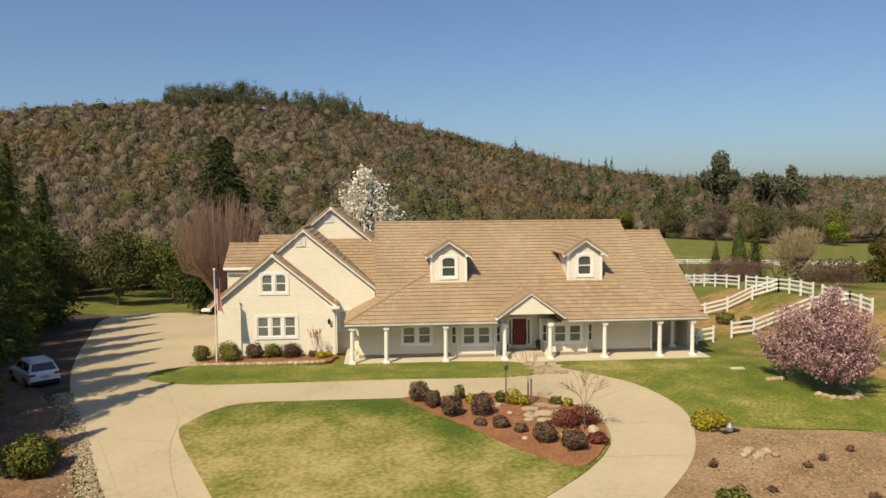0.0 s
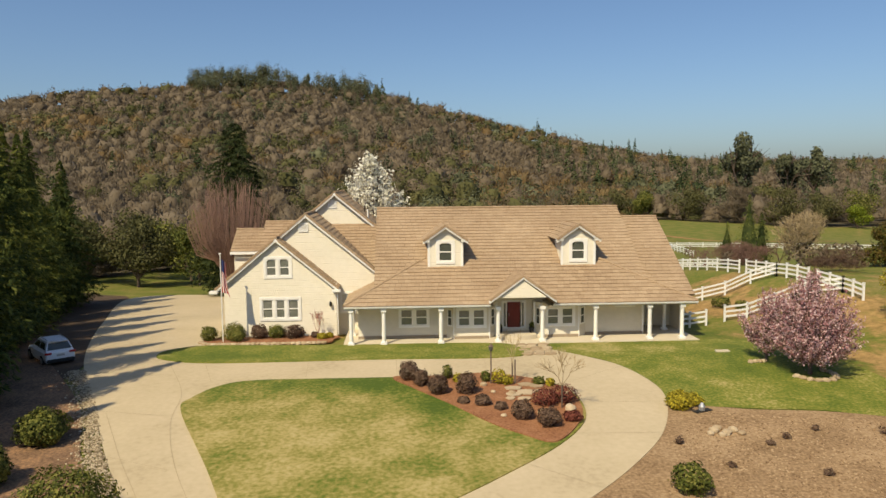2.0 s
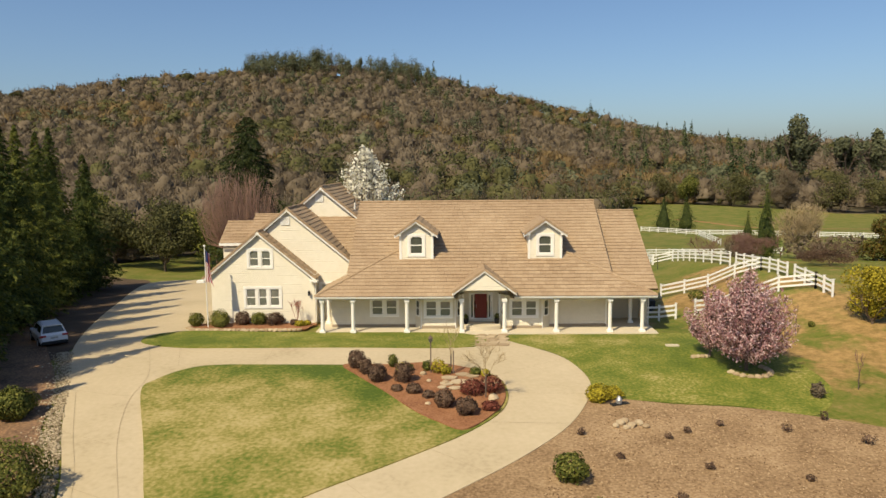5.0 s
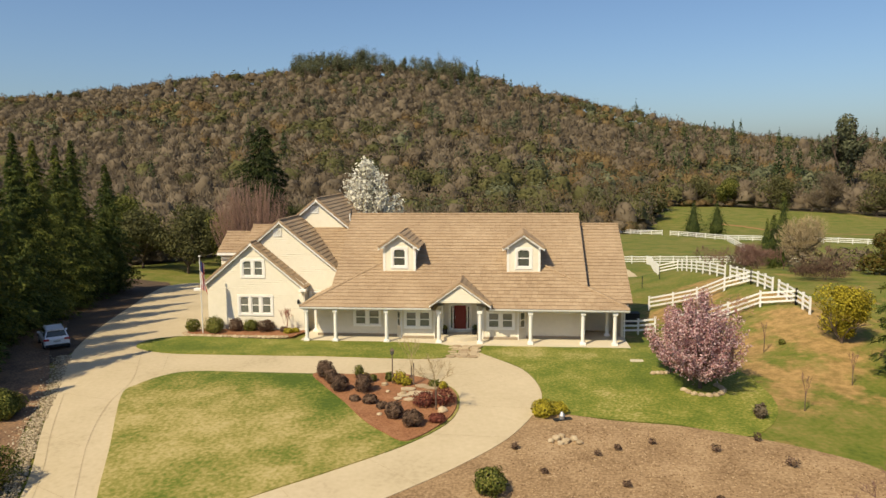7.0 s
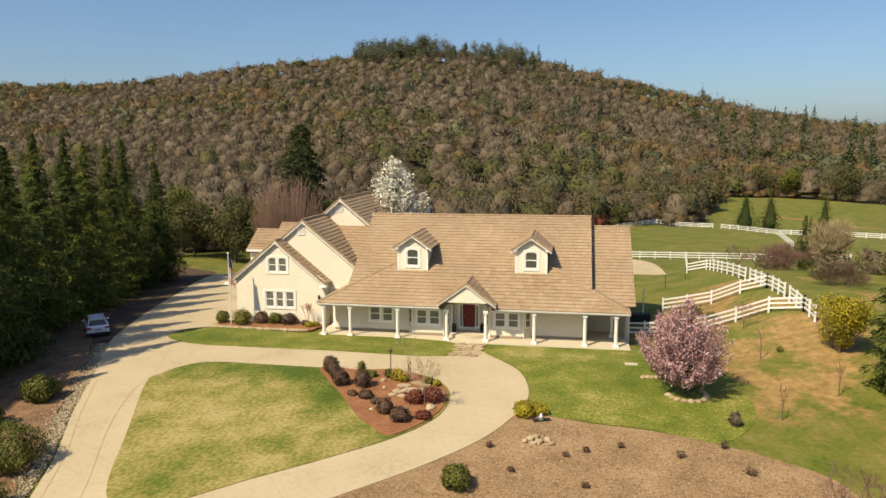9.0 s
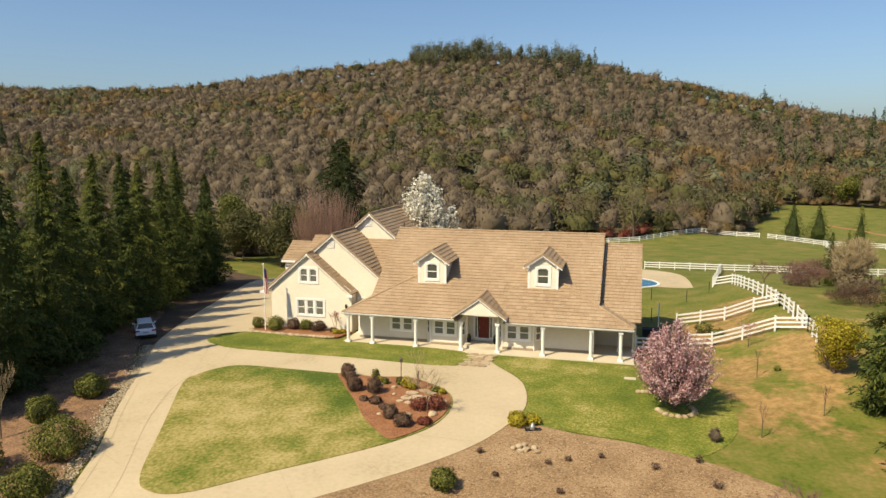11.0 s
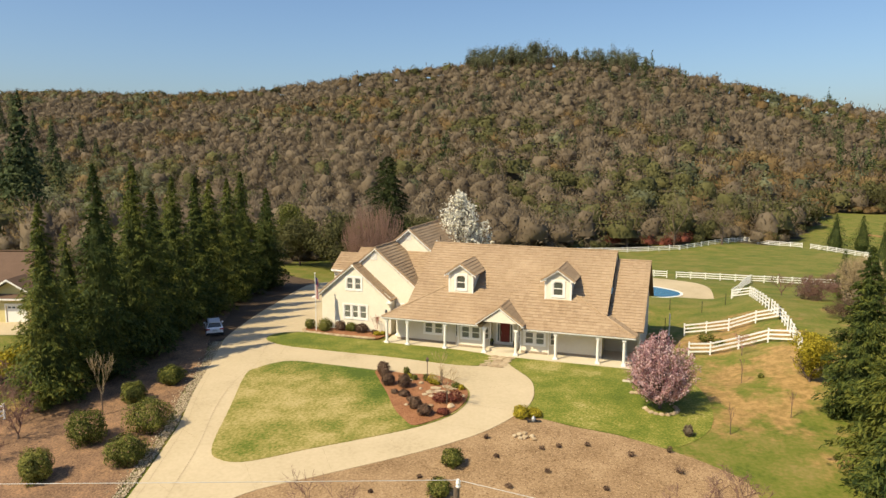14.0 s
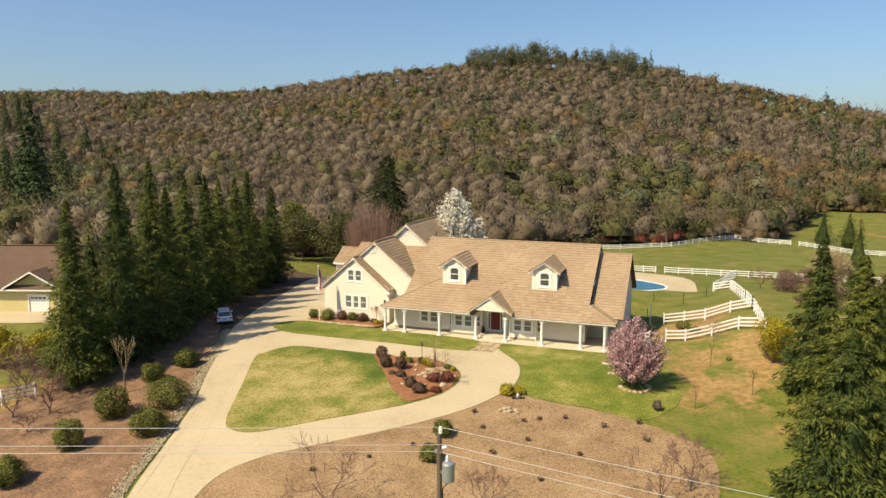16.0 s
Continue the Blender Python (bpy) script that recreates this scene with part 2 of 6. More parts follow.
M_WILLOW = material("pale willow twigs", [(0.30, 0.22, 0.12), (0.42, 0.33, 0.19)], 0.9, 1, 5, 0.2)
M_REDTWIG = material("dark red twigs", [(0.12, 0.03, 0.02), (0.22, 0.07, 0.045)], 0.9, 1.5, 5, 0.0, island=0.7, through_light=0.2)
M_REDBARE = material("fine reddish grey twigs", [(0.20, 0.12, 0.09), (0.32, 0.20, 0.155)], 0.95, 1, 5, 0.2)
M_PINKTWIG = material("pinkish budded twigs", [(0.30, 0.14, 0.11), (0.45, 0.25, 0.2)], 0.9, 1, 5, 0.2)
M_JOINT = material("dark joint filler", [(0.34, 0.272, 0.17), (0.40, 0.32, 0.205)], 0.95)
M_TWIG = material("reddish bare twigs", [(0.12, 0.065, 0.05), (0.24, 0.14, 0.11)], 0.95, 1, 5, 0.2)
M_FENCE = material("white vinyl fence", [(0.74, 0.73, 0.69), (0.82, 0.81, 0.78)], 0.5, 1, 6, 0.05)
M_METAL = material("grey galvanised metal", [(0.34, 0.35, 0.36), (0.46, 0.47, 0.48)], 0.45, 2, 10, 0.1, metal=0.6)
M_WOOD = material("weathered pole wood", [(0.10, 0.07, 0.05), (0.20, 0.15, 0.11)], 0.95, 1, 10, 0.6)
M_CAR = material("white car paint", [(0.72, 0.74, 0.77), (0.76, 0.78, 0.80)], 0.25, 1, 4, 0.0, spec=0.5)
M_BLACK = material("black rubber", [(0.015, 0.015, 0.015), (0.03, 0.03, 0.03)], 0.7, 3, 12, 0.1)
M_RED = material("red lamp plastic", [(0.35, 0.01, 0.01), (0.4, 0.02, 0.015)], 0.3)
M_WATER = material("pool water", [(0.006, 0.075, 0.11), (0.014, 0.12, 0.165)], 0.06, 0.5, 3, 0.15, spec=0.6)
M_LIME = material("bright spring leaves", [(0.10, 0.13, 0.012), (0.19, 0.24, 0.02), (0.28, 0.33, 0.03)], 0.8, 0.5, 2, 0.0, island=0.6, through_light=0.4)
M_DIRT = material("orange bare earth", [(0.26, 0.13, 0.05), (0.36, 0.20, 0.085)], 0.95, 0.4, 5, 0.6)


# ---- mesh helpers ----
def raw(name, verts, faces, mat, parent=None, label="", smooth=False):
    me = bpy.data.meshes.new(name)
    me.from_pydata([tuple(map(float, v)) for v in verts], [], faces)
    me.materials.append(mat)
    if smooth:
        me.polygons.foreach_set("use_smooth", [True] * len(me.polygons))
    me.update()
    ob = new(name, me)
    if parent is not None:
        ob.parent = parent
    if label:
        ob["label"] = label
    return ob


def part(name, bm, mat, parent=None, label="", smooth=False):
    bmesh.ops.recalc_face_normals(bm, faces=bm.faces)
    me = bpy.data.meshes.new(name)
    bm.to_mesh(me)
    bm.free()
    me.materials.append(mat)
    if smooth:
        me.polygons.foreach_set("use_smooth", [True] * len(me.polygons))
    ob = new(name, me)
    if parent is not None:
        ob.parent = parent
    if label:
        ob["label"] = label
    return ob


def empty(name, label, category, m=None, group="", kind=""):
    ob = new(name)
    ob.empty_display_size = 0.3
    if m is not None:
        ob.matrix_basis = m
    return tagged(ob, label, category, group, kind)


def box(bm, x0, x1, y0, y1, z0, z1, bevel=0.0):
    r = bmesh.ops.create_cube(bm, size=1.0)
    vs = r["verts"]
    for v in vs:
        v.co = ((x0 + x1) / 2 + v.co.x * (x1 - x0), (y0 + y1) / 2 + v.co.y * (y1 - y0), (z0 + z1) / 2 + v.co.z * (z1 - z0))
    if bevel:
        es = list({e for v in vs for e in v.link_edges})
        bmesh.ops.bevel(bm, geom=es, offset=bevel, segments=2, affect="EDGES")
    return bm


def boxed(*a, **k):
    return box(bmesh.new(), *a, **k)


def prism(bm, pts, d):
    """A flat polygon pushed out by the vector d."""
    a = [bm.verts.new(p) for p in pts]
    b = [bm.verts.new(Vector(p) + Vector(d)) for p in pts]
    bm.faces.new(a)
    bm.faces.new(list(reversed(b)))
    for i in range(len(a)):
        j = (i + 1) % len(a)
        bm.faces.new((a[i], b[i], b[j], a[j]))
    return bm


def lathe(bm, profile, seg=14, at=(0, 0, 0)):
    rings = [[bm.verts.new((at[0] + r * math.cos(2 * math.pi * k / seg), at[1] + r * math.sin(2 * math.pi * k / seg), at[2] + z)) for k in range(seg)] for r, z in profile]
    for a, b in zip(rings, rings[1:]):
        for k in range(seg):
            bm.faces.new((a[k], a[(k + 1) % seg], b[(k + 1) % seg], b[k]))
    bm.faces.new(list(reversed(rings[0])))
    bm.faces.new(rings[-1])
    return bm


def rod(bm, a, b, r0, r1=None, seg=8):
    a, b = Vector(a), Vector(b)
    r1 = r0 if r1 is None else r1
    q = (b - a).to_track_quat("Z", "Y")
    ra, rb = ([bm.verts.new(p + q @ Vector((r * math.cos(2 * math.pi * k / seg), r * math.sin(2 * math.pi * k / seg), 0))) for k in range(seg)] for p, r in ((a, r0), (b, r1)))
    for k in range(seg):
        bm.faces.new((ra[k], ra[(k + 1) % seg], rb[(k + 1) % seg], rb[k]))
    bm.faces.new(list(reversed(ra)))
    bm.faces.new(rb)
    return bm


def clip(poly, a, b, c):
    """The part of a 2D polygon where a*u + b*v <= c."""
    out = []
    for i, p in enumerate(poly):
        q = poly[(i + 1) % len(poly)]
        dp, dq = a * p[0] + b * p[1] - c, a * q[0] + b * q[1] - c
        if dp <= 0:
            out.append(p)
        if dp * dq < 0:
            k = dp / (dp - dq)
            out.append((p[0] + k * (q[0] - p[0]), p[1] + k * (q[1] - p[1])))
    return out


def half_planes(poly):
    area = sum(p[0] * q[1] - q[0] * p[1] for p, q in zip(poly, poly[1:] + poly[:1]))
    if area < 0:
        poly = poly[::-1]
    return [(q[1] - p[1], p[0] - q[0], (q[1] - p[1]) * p[0] + (p[0] - q[0]) * p[1]) for p, q in zip(poly, poly[1:] + poly[:1])]


def spline(pts, n=6, closed=True):
    """A smooth curve through the given 2D points."""
    out, m = [], len(pts)
    for i in range(m if closed else m - 1):
        p = [Vector(pts[(i + k) % m] if closed else pts[min(max(i + k, 0), m - 1)]) for k in (-1, 0, 1, 2)]
        for s in range(n):
            t = s / n
            out.append(0.5 * (2 * p[1] + (p[2] - p[0]) * t + (2 * p[0] - 5 * p[1] + 4 * p[2] - p[3]) * t * t + (3 * p[1] - p[0] - 3 * p[2] + p[3]) * t ** 3))
    if not closed:
        out.append(Vector(pts[-1]))
    return [(v.x, v.y) for v in out]


# ---- terrain ----
def smooth(a, b, x):
    t = np.clip((x - a) / (b - a), 0, 1)
    return t * t * (3 - 2 * t)


RIDGE_A = (-1.7, -1.24, -1.09, -0.95, -0.735, -0.647, -0.5, -0.45, -0.37, -0.30, -0.185, -0.06, 0.04, 0.135, 0.235, 0.32, 0.40, 0.65, 1.2)
RIDGE_Z = (110, 117, 118, 112, 109, 112, 121, 126, 128, 134, 136, 125, 108, 91, 75, 64, 58, 57, 57)


def wood_edge(x):
    """Where the pasture and lawns end and the woods begin."""
    return 80 + 48 * smooth(-56, -38, x) + 45 * smooth(-25, 12, x) + 22 * smooth(12, 45, x) + 95 * smooth(46, 84, x) - 38 * smooth(98, 160, x)


def height(x, y):
    x, y = np.asarray(x, float), np.asarray(y, float)
    s = np.clip(45 - y, 0, 75)
    front = -(0.075 * s + 0.0018 * s * s)
    bank = 1.2 * smooth(25, 30, x) * smooth(48, 63, y) * (1 - smooth(82, 120, y)) + 2.4 * smooth(30, 39, x) * smooth(38, 54, y) * (1 - smooth(72, 112, y))
    bank = np.maximum(bank, 1.15 * smooth(10, 22, x) * smooth(72, 83, y) * (1 - smooth(106, 122, y)))
    left = 0.6 * smooth(-34, -42, x) * smooth(20, 36, y)
    field = 1.8 * smooth(95, 200, y) * smooth(-10, 50, x) + 6.2 * smooth(42, 80, x) * smooth(196, 285, y) * (1 - 0.35 * smooth(95, 160, x))
    a = (x - 19) / np.maximum(y + 8, 60)
    ridge = np.interp(a, RIDGE_A, RIDGE_Z) - field
    foot = 165 + 112 * smooth(32, 84, x)
    t = np.clip((y - foot) / (700 - foot), 0, 1)
    hill = ridge * (0.72 * t + 0.28 * t * t) * smooth(0, 1, (y - foot + 15) / 110)
    hill = np.where(y > 700, ridge * (1 - 0.4 * smooth(700, 1500, y)), hill)
    fall = math.tan(radians(FALL)) * (np.clip(y, -60, 900) - 50)
    return front + bank + left + hill + field - fall


def hgt(x, y):
    return float(height(x, y))


def axis_lines(lo, near_lo, near_hi, hi, step):
    a = list(np.arange(near_lo, near_hi + 0.01, step))
    up, d = [near_hi], step
    while up[-1] < hi:
        d *= 1.12
        up.append(up[-1] + d)
    dn, d = [near_lo], step
    while dn[-1] > lo:
        d *= 1.12
        dn.append(dn[-1] - d)
    return np.array(sorted(set(dn[1:] + a + up[1:])))


def draped(name, outline, mat, lift, cell=1.5, label="", category="", thick=0.0, kind="structure"):
    """A sheet or slab that follows the ground inside an outline."""
    bm = bmesh.new()
    bm.faces.new([bm.verts.new((x, y, 0)) for x, y in outline])
    xs, ys = [p[0] for p in outline], [p[1] for p in outline]
    for ax, lo, hi in ((0, min(xs), max(xs)), (1, min(ys), max(ys))):
        k = lo + cell
        while k < hi:
            co, no = [0, 0, 0], [0, 0, 0]
            co[ax], no[ax] = k, 1
            bmesh.ops.bisect_plane(bm, geom=bm.verts[:] + bm.edges[:] + bm.faces[:], plane_co=co, plane_no=no)
            k += cell
    bmesh.ops.triangulate(bm, faces=bm.faces[:])
    if thick:
        r = bmesh.ops.extrude_face_region(bm, geom=bm.faces[:])
        for v in [g for g in r["geom"] if isinstance(g, bmesh.types.BMVert)]:
            v.co.z += thick
    for v in bm.verts:
        v.co.z += hgt(v.co.x, v.co.y) + lift
    ob = part(name, bm, mat)
    if not thick:
        for p in ob.data.polygons:
            if p.normal.z < 0:
                p.flip()
    return tagged(ob, label, category, kind=kind)


gx, gy = axis_lines(-2600, -60, 80, 2600, 2.0), axis_lines(-600, -30, 110, 2800, 2.0)
GX, GY = np.meshgrid(gx, gy)
GZ = height(GX, GY)
nx, ny = len(gx), len(gy)
ground = raw("ground", np.stack([GX.ravel(), GY.ravel(), GZ.ravel()], 1), [(j * nx + i, j * nx + i + 1, (j + 1) * nx + i + 1, (j + 1) * nx + i) for j in range(ny - 1) for i in range(nx - 1)], M_PASTURE, smooth=True)
ground.data.materials.append(M_HILL)
for f in ground.data.polygons:
    if f.center.y > wood_edge(f.center.x) + 4:
        f.material_index = 1
tagged(ground, "grassy ground with bare earth patches rising to wooded hill", "ground", kind="structure")

# ---- drive, lawns, beds ----
DRIVE = spline([(-1.5, 8), (-4.2, 13), (-6.3, 19), (-8.8, 25.4), (-11.6, 30.6), (-14.3, 36), (-17.7, 42.6), (-21.5, 52), (-26, 66), (-31, 85), (-25, 89), (-17.5, 84), (-13, 70), (-12.6, 57), (-13, 52.0), (-8, 50.7), (0, 50.3), (9, 50.2), (13.5, 45.0), (15.6, 42.2), (16.5, 38.4), (16.1, 35.4), (14.4, 31.5), (11.7, 28.1), (8.7, 25.2), (5.5, 22.4), (1.7, 19.0), (0.3, 15), (1.8, 8)])
draped("road", DRIVE, M_CONC, 0.02, 1.6, "pale concrete driveway with a turning loop", "driveway", thick=0.06)
ISLAND = spline([(-9.9, 36.0), (-9.9, 37.9), (-8.7, 40.0), (-6.8, 40.75), (-3, 40.75), (1.3, 40.7), (4.2, 40.7), (6.8, 41.1), (9.2, 40.1), (10.9, 38.5), (11.5, 36.2), (11.1, 33.4), (9.2, 30.6), (6.0, 27.7), (3.0, 25.3), (-0.4, 22.5), (-2.6, 22.2), (-4.2, 23.6), (-6.8, 29.3)])
draped("lawn", ISLAND, M_LAWN, 0.05, 1.5, "patchy yellow green lawn inside the drive loop", "lawn", thick=0.08)
STRIP = spline([(-14.6, 46.6), (-14.9, 49.4), (-12.7, 51.1), (-8, 50.75), (-3.6, 50.3), (9.0, 49.6), (9.7, 44.85), (0.3, 44.8), (-6.5, 44.7), (-11.5, 44.9)], 4)
draped("lawn", STRIP, M_GREEN, 0.05, 1.5, "narrow green lawn strip before the porch", "lawn", thick=0.08)
FRONT = spline([(11.8, 49.6), (11.9, 45.1), (14.2, 44.4), (15.7, 42.2), (16.6, 38.4), (16.2, 35.6), (20.5, 34.4), (24, 33.9), (27.5, 32.7), (30.4, 37), (30, 44), (26.8, 49.5), (20, 49.7)], 4)
draped("lawn", FRONT, M_GREEN, 0.035, 1.0, "green front lawn with dry patches beside the porch", "lawn")
BED = spline([(1.3, 40.6), (4.2, 40.55), (6.8, 40.95), (9.1, 39.95), (10.75, 38.4), (11.35, 36.2), (10.95, 33.5), (9.1, 30.8), (7.6, 31.7), (6.2, 33.2), (4.3, 36.0), (2.4, 38.6)])
draped("planting_bed", BED, M_MULCH, 0.12, 1.0, "red bark mulch bed with shrubs and stones", "garden bed", thick=0.08)
GRAVEL = spline([(15.4, 35.2), (20.5, 34.2), (24, 33.7), (27.5, 32.5), (30.5, 31.0), (32.6, 29.2), (33.3, 25.5), (32.5, 20), (28, 12), (18, 6), (8, 6), (1.0, 10), (-0.2, 15), (1.3, 19.5), (5.0, 22.9), (8.2, 25.8), (11.2, 28.6), (13.9, 31.9)])
draped("gravel_bed", GRAVEL, M_GRAVEL, 0.0, 1.5, "broad brown gravel bed beside the drive", "gravel bed", thick=0.05)

# ---- house ----
house = empty("house", "cream sided ranch house with tan tiled roof and white porch", "house")
SL = 0.632
EY, EZ = 49.9, 2.90           # porch eave line


def roof_plane(name, pts, lift=0.0, expo=0.42, width=0.46, edge=0.10, seed=1, single=None):
    """A sloping roof face with laid tile courses. pts: corners, the eave's two first."""
    rnd = random.Random(seed)
    P = [Vector(p) for p in pts]
    nrm = (P[1] - P[0]).cross(P[-1] - P[0]).normalized()
    if nrm.z < 0:
        nrm = -nrm
    u = Vector((0, 0, 1)).cross(nrm).normalized()
    v = nrm.cross(u).normalized()
    o = P[0] + nrm * lift
    flat = [((p - P[0]).dot(u), (p - P[0]).dot(v)) for p in P]
    under = prism(bmesh.new(), [o + u * a + v * b - nrm * 0.03 for a, b in flat], -nrm * edge)
    plane = part(name, under, M_UNDER, house, "tan tiled roof slope")
    hp = half_planes(flat)
    v0, v1 = min(b for a, b in flat), max(b for a, b in flat)
    u0, u1 = min(a for a, b in flat), max(a for a, b in flat)
    verts, faces, lone, k = [], [], [], v0
    while k < v1:
        s = u0 - rnd.random() * width
        while s < u1:
            q = [(s, k), (s + width * 0.975, k), (s + width * 0.975, k + expo * 1.08), (s, k + expo * 1.08)]
            for h in hp:
                q = clip(q, *h)
                if len(q) < 3:
                    break
            if len(q) >= 3:
                wob = rnd.uniform(-0.006, 0.006)
                if single and len(q) == 4 and abs(q[0][0] - q[2][0]) > width * 0.97 and abs(q[0][1] - q[2][1]) > expo * 1.07 and len(lone) < 300 and single[0] < (o + u * s).x < single[1]:
                    lone.append(Matrix((( *u, 0), (*v, 0), (*nrm, 0), (0, 0, 0, 1))).transposed())
                    lone[-1].translation = o + u * s + v * k + nrm * wob
                    s += width
                    continue
                n0 = len(verts)
                for a, b in q:
                    verts.append(o + u * a + v * b + nrm * (0.045 * (1 - (b - k) / expo) + 0.004 + wob))
                for a, b in q:
                    verts.append(o + u * a + v * b - nrm * 0.02)
                m = len(q)
                faces.append(tuple(range(n0, n0 + m)))
                for i in range(m):
                    j = (i + 1) % m
                    faces.append((n0 + i, n0 + m + i, n0 + m + j, n0 + j))
            s += width
        k += expo
    tiles = raw("roof_tiles", verts, faces, M_TILE, plane)
    tiles["kind"] = "stuff"
    if lone:
        w, e = width * 0.975, expo * 1.08
        me = bpy.data.meshes.new("tile")
        me.from_pydata([(0, 0, 0.049), (w, 0, 0.049), (w, e, 0.0), (0, e, 0.0), (0, 0, -0.02), (w, 0, -0.02), (w, e, -0.02), (0, e, -0.02)], [], [(0, 1, 2, 3), (0, 4, 5, 1), (1, 5, 6, 2), (2, 6, 7, 3), (3, 7, 4, 0)])
        me.materials.append(M_TILE_OBJ)
        for m in lone:
            ob = new("tile", me)
            ob.parent = plane
            ob.matrix_basis = m
    return plane


def caps(a, b, r=0.11, step=0.42):
    """Rounded ridge tiles along a line."""
    a, b = Vector(a), Vector(b)
    n = max(2, int((b - a).length / step))
    step_way = (b - a) / n
    first = part("ridge_cap", rod(bmesh.new(), a, a + step_way * 1.08, r * 1.08, r * 0.92, 8), M_TILE_OBJ, house)
    for i in range(1, n):
        cap = new("ridge_cap", first.data)
        cap.parent = house
        cap.location = step_way * i


def z_front(y):
    return EZ + SL * (y - EY)


def gable_wall(name, x0, x1, z0, ze, xa, za, y, holes=(), thick=0.2, facing=-1):
    """An upright wall facing the drive, closed by a gable, with openings (x0, x1, z0, z1)."""
    out = [(x0, z0), (x1, z0), (x1, ze), (xa, za), (x0, ze)] if za > ze else [(x0, z0), (x1, z0), (x1, ze), (x0, ze)]
    hp = half_planes(out)
    xs = sorted({x0, x1, *[h[0] for h in holes], *[h[1] for h in holes]})
    zs = sorted({z0, max(ze, za), *[h[2] for h in holes], *[h[3] for h in holes]})
    bm = bmesh.new()
    for a, b in zip(xs, xs[1:]):
        for c, d in zip(zs, zs[1:]):
            if any(h[0] <= (a + b) / 2 <= h[1] and h[2] <= (c + d) / 2 <= h[3] for h in holes):
                continue
            q = [(a, c), (b, c), (b, d), (a, d)]
            for h in hp:
                q = clip(q, *h)
                if len(q) < 3:
                    break
            if len(q) >= 3:
                prism(bm, [(px, y, pz) for px, pz in q], (0, thick, 0))
    bmesh.ops.remove_doubles(bm, verts=bm.verts, dist=0.0005)
    return part(name, bm, M_SIDING, house)


def window(x0, x1, z0, z1, y, cols=1, arch=False, trim=0.2, parent=None):
    """A white framed sash window set in a wall facing the drive."""
    parent = house if parent is None else parent
    w = part("window", frame_mesh(x0 - trim, x1 + trim, z0 - trim, z1 + trim, trim, y - 0.05, y + 0.06), M_TRIM, parent)
    step = (x1 - x0) / cols
    for i in range(cols):
        a, b = x0 + i * step, x0 + (i + 1) * step
        g = 0.11 if cols > 1 else 0.0
        part("sash", frame_mesh(a + (g if i else 0), b - (g if i < cols - 1 else 0), z0, z1, 0.075, y + 0.0, y + 0.08, mid=True), M_TRIM, w)
        part("pane", boxed(a + 0.03, b - 0.03, y + 0.06, y + 0.075, z0 + 0.03, z1 - 0.03), M_GLASS if cols == 1 else M_BLIND, w)
        if i:
            part("mullion", boxed(a - 0.11, a + 0.11, y - 0.04, y + 0.07, z0, z1), M_TRIM, w)
        if arch:
            for sx, ex in ((a, 1), (b, -1)):
                pts = [(sx, y - 0.03, z1)] + [(sx + ex * (step / 2) * (1 - math.cos(t)), y - 0.03, z1 - 0.36 * (1 - math.sin(t))) for t in np.linspace(0, math.pi / 2, 6)]
                part("arch_spandrel", prism(bmesh.new(), pts, (0, 0.09, 0)), M_TRIM, w)
    return w


def frame_mesh(x0, x1, z0, z1, t, y0, y1, mid=False):
    bm = bmesh.new()
    box(bm, x0, x0 + t, y0, y1, z0, z1)
    box(bm, x1 - t, x1, y0, y1, z0, z1)
    box(bm, x0 + t, x1 - t, y0, y1, z0, z0 + t)
    box(bm, x0 + t, x1 - t, y0, y1, z1 - t, z1)
    if mid:
        box(bm, x0 + t, x1 - t, y0, y1 - 0.01, (z0 + z1) / 2 - t / 2, (z0 + z1) / 2 + t / 2)
    return bm


# roof planes
RY, RZ = 60.62, z_front(60.62)
XL, XR = -0.25, 20.85
roof_plane("roof", [(XL, 51.35, z_front(51.35)), (XR, 51.35, z_front(51.35)), (XR, RY, RZ), (XL, RY, RZ)], seed=2)
roof_plane("roof", [(XR, RY + 9, RZ - 9 * SL), (XL, RY + 9, RZ - 9 * SL), (XL, RY, RZ), (XR, RY, RZ)], seed=3)
PL, PR = -2.4, 23.85
HL, HR = (3.6, 54.52), (17.5, 54.3)
PX = 10.65
roof_plane("porch_roof", [(PL, EY, EZ), (PX - 2.35, EY, EZ), (PX, 52.95, z_front(52.95)), (PX, 54.4, z_front(54.4)), (HL[0], HL[1], z_front(HL[1]))], lift=0.10, seed=4)
roof_plane("porch_roof", [(PX + 2.35, EY, EZ), (PR, EY, EZ), (HR[0], HR[1], z_front(HR[1])), (PX, 54.4, z_front(54.4)), (PX, 52.95, z_front(52.95))], lift=0.10, seed=9, single=(10.0, 22.0))
roof_plane("porch_roof", [(PR, EY, EZ), (PR, 54.3, EZ), (HR[0], HR[1], z_front(HR[1]))], lift=0.10, seed=5)
roof_plane("porch_roof", [(PL, 55.68, EZ), (PL, EY, EZ), (HL[0], HL[1], z_front(HL[1])), (HL[0], 55.68, z_front(HL[1]))], lift=0.10, seed=6)
caps((PL, EY, EZ + 0.12), (HL[0], HL[1], z_front(HL[1]) + 0.12))
caps((PR, EY, EZ + 0.12), (HR[0], HR[1], z_front(HR[1]) + 0.12))
caps((XL, RY, RZ + 0.02), (XR, RY, RZ + 0.02))
WD = 0.92
roof_plane("roof", [(XR, 51.75, z_front(51.75) - WD), (24.4, 51.75, z_front(51.75) - WD), (24.4, RY, RZ - WD), (XR, RY, RZ - WD)], seed=7)
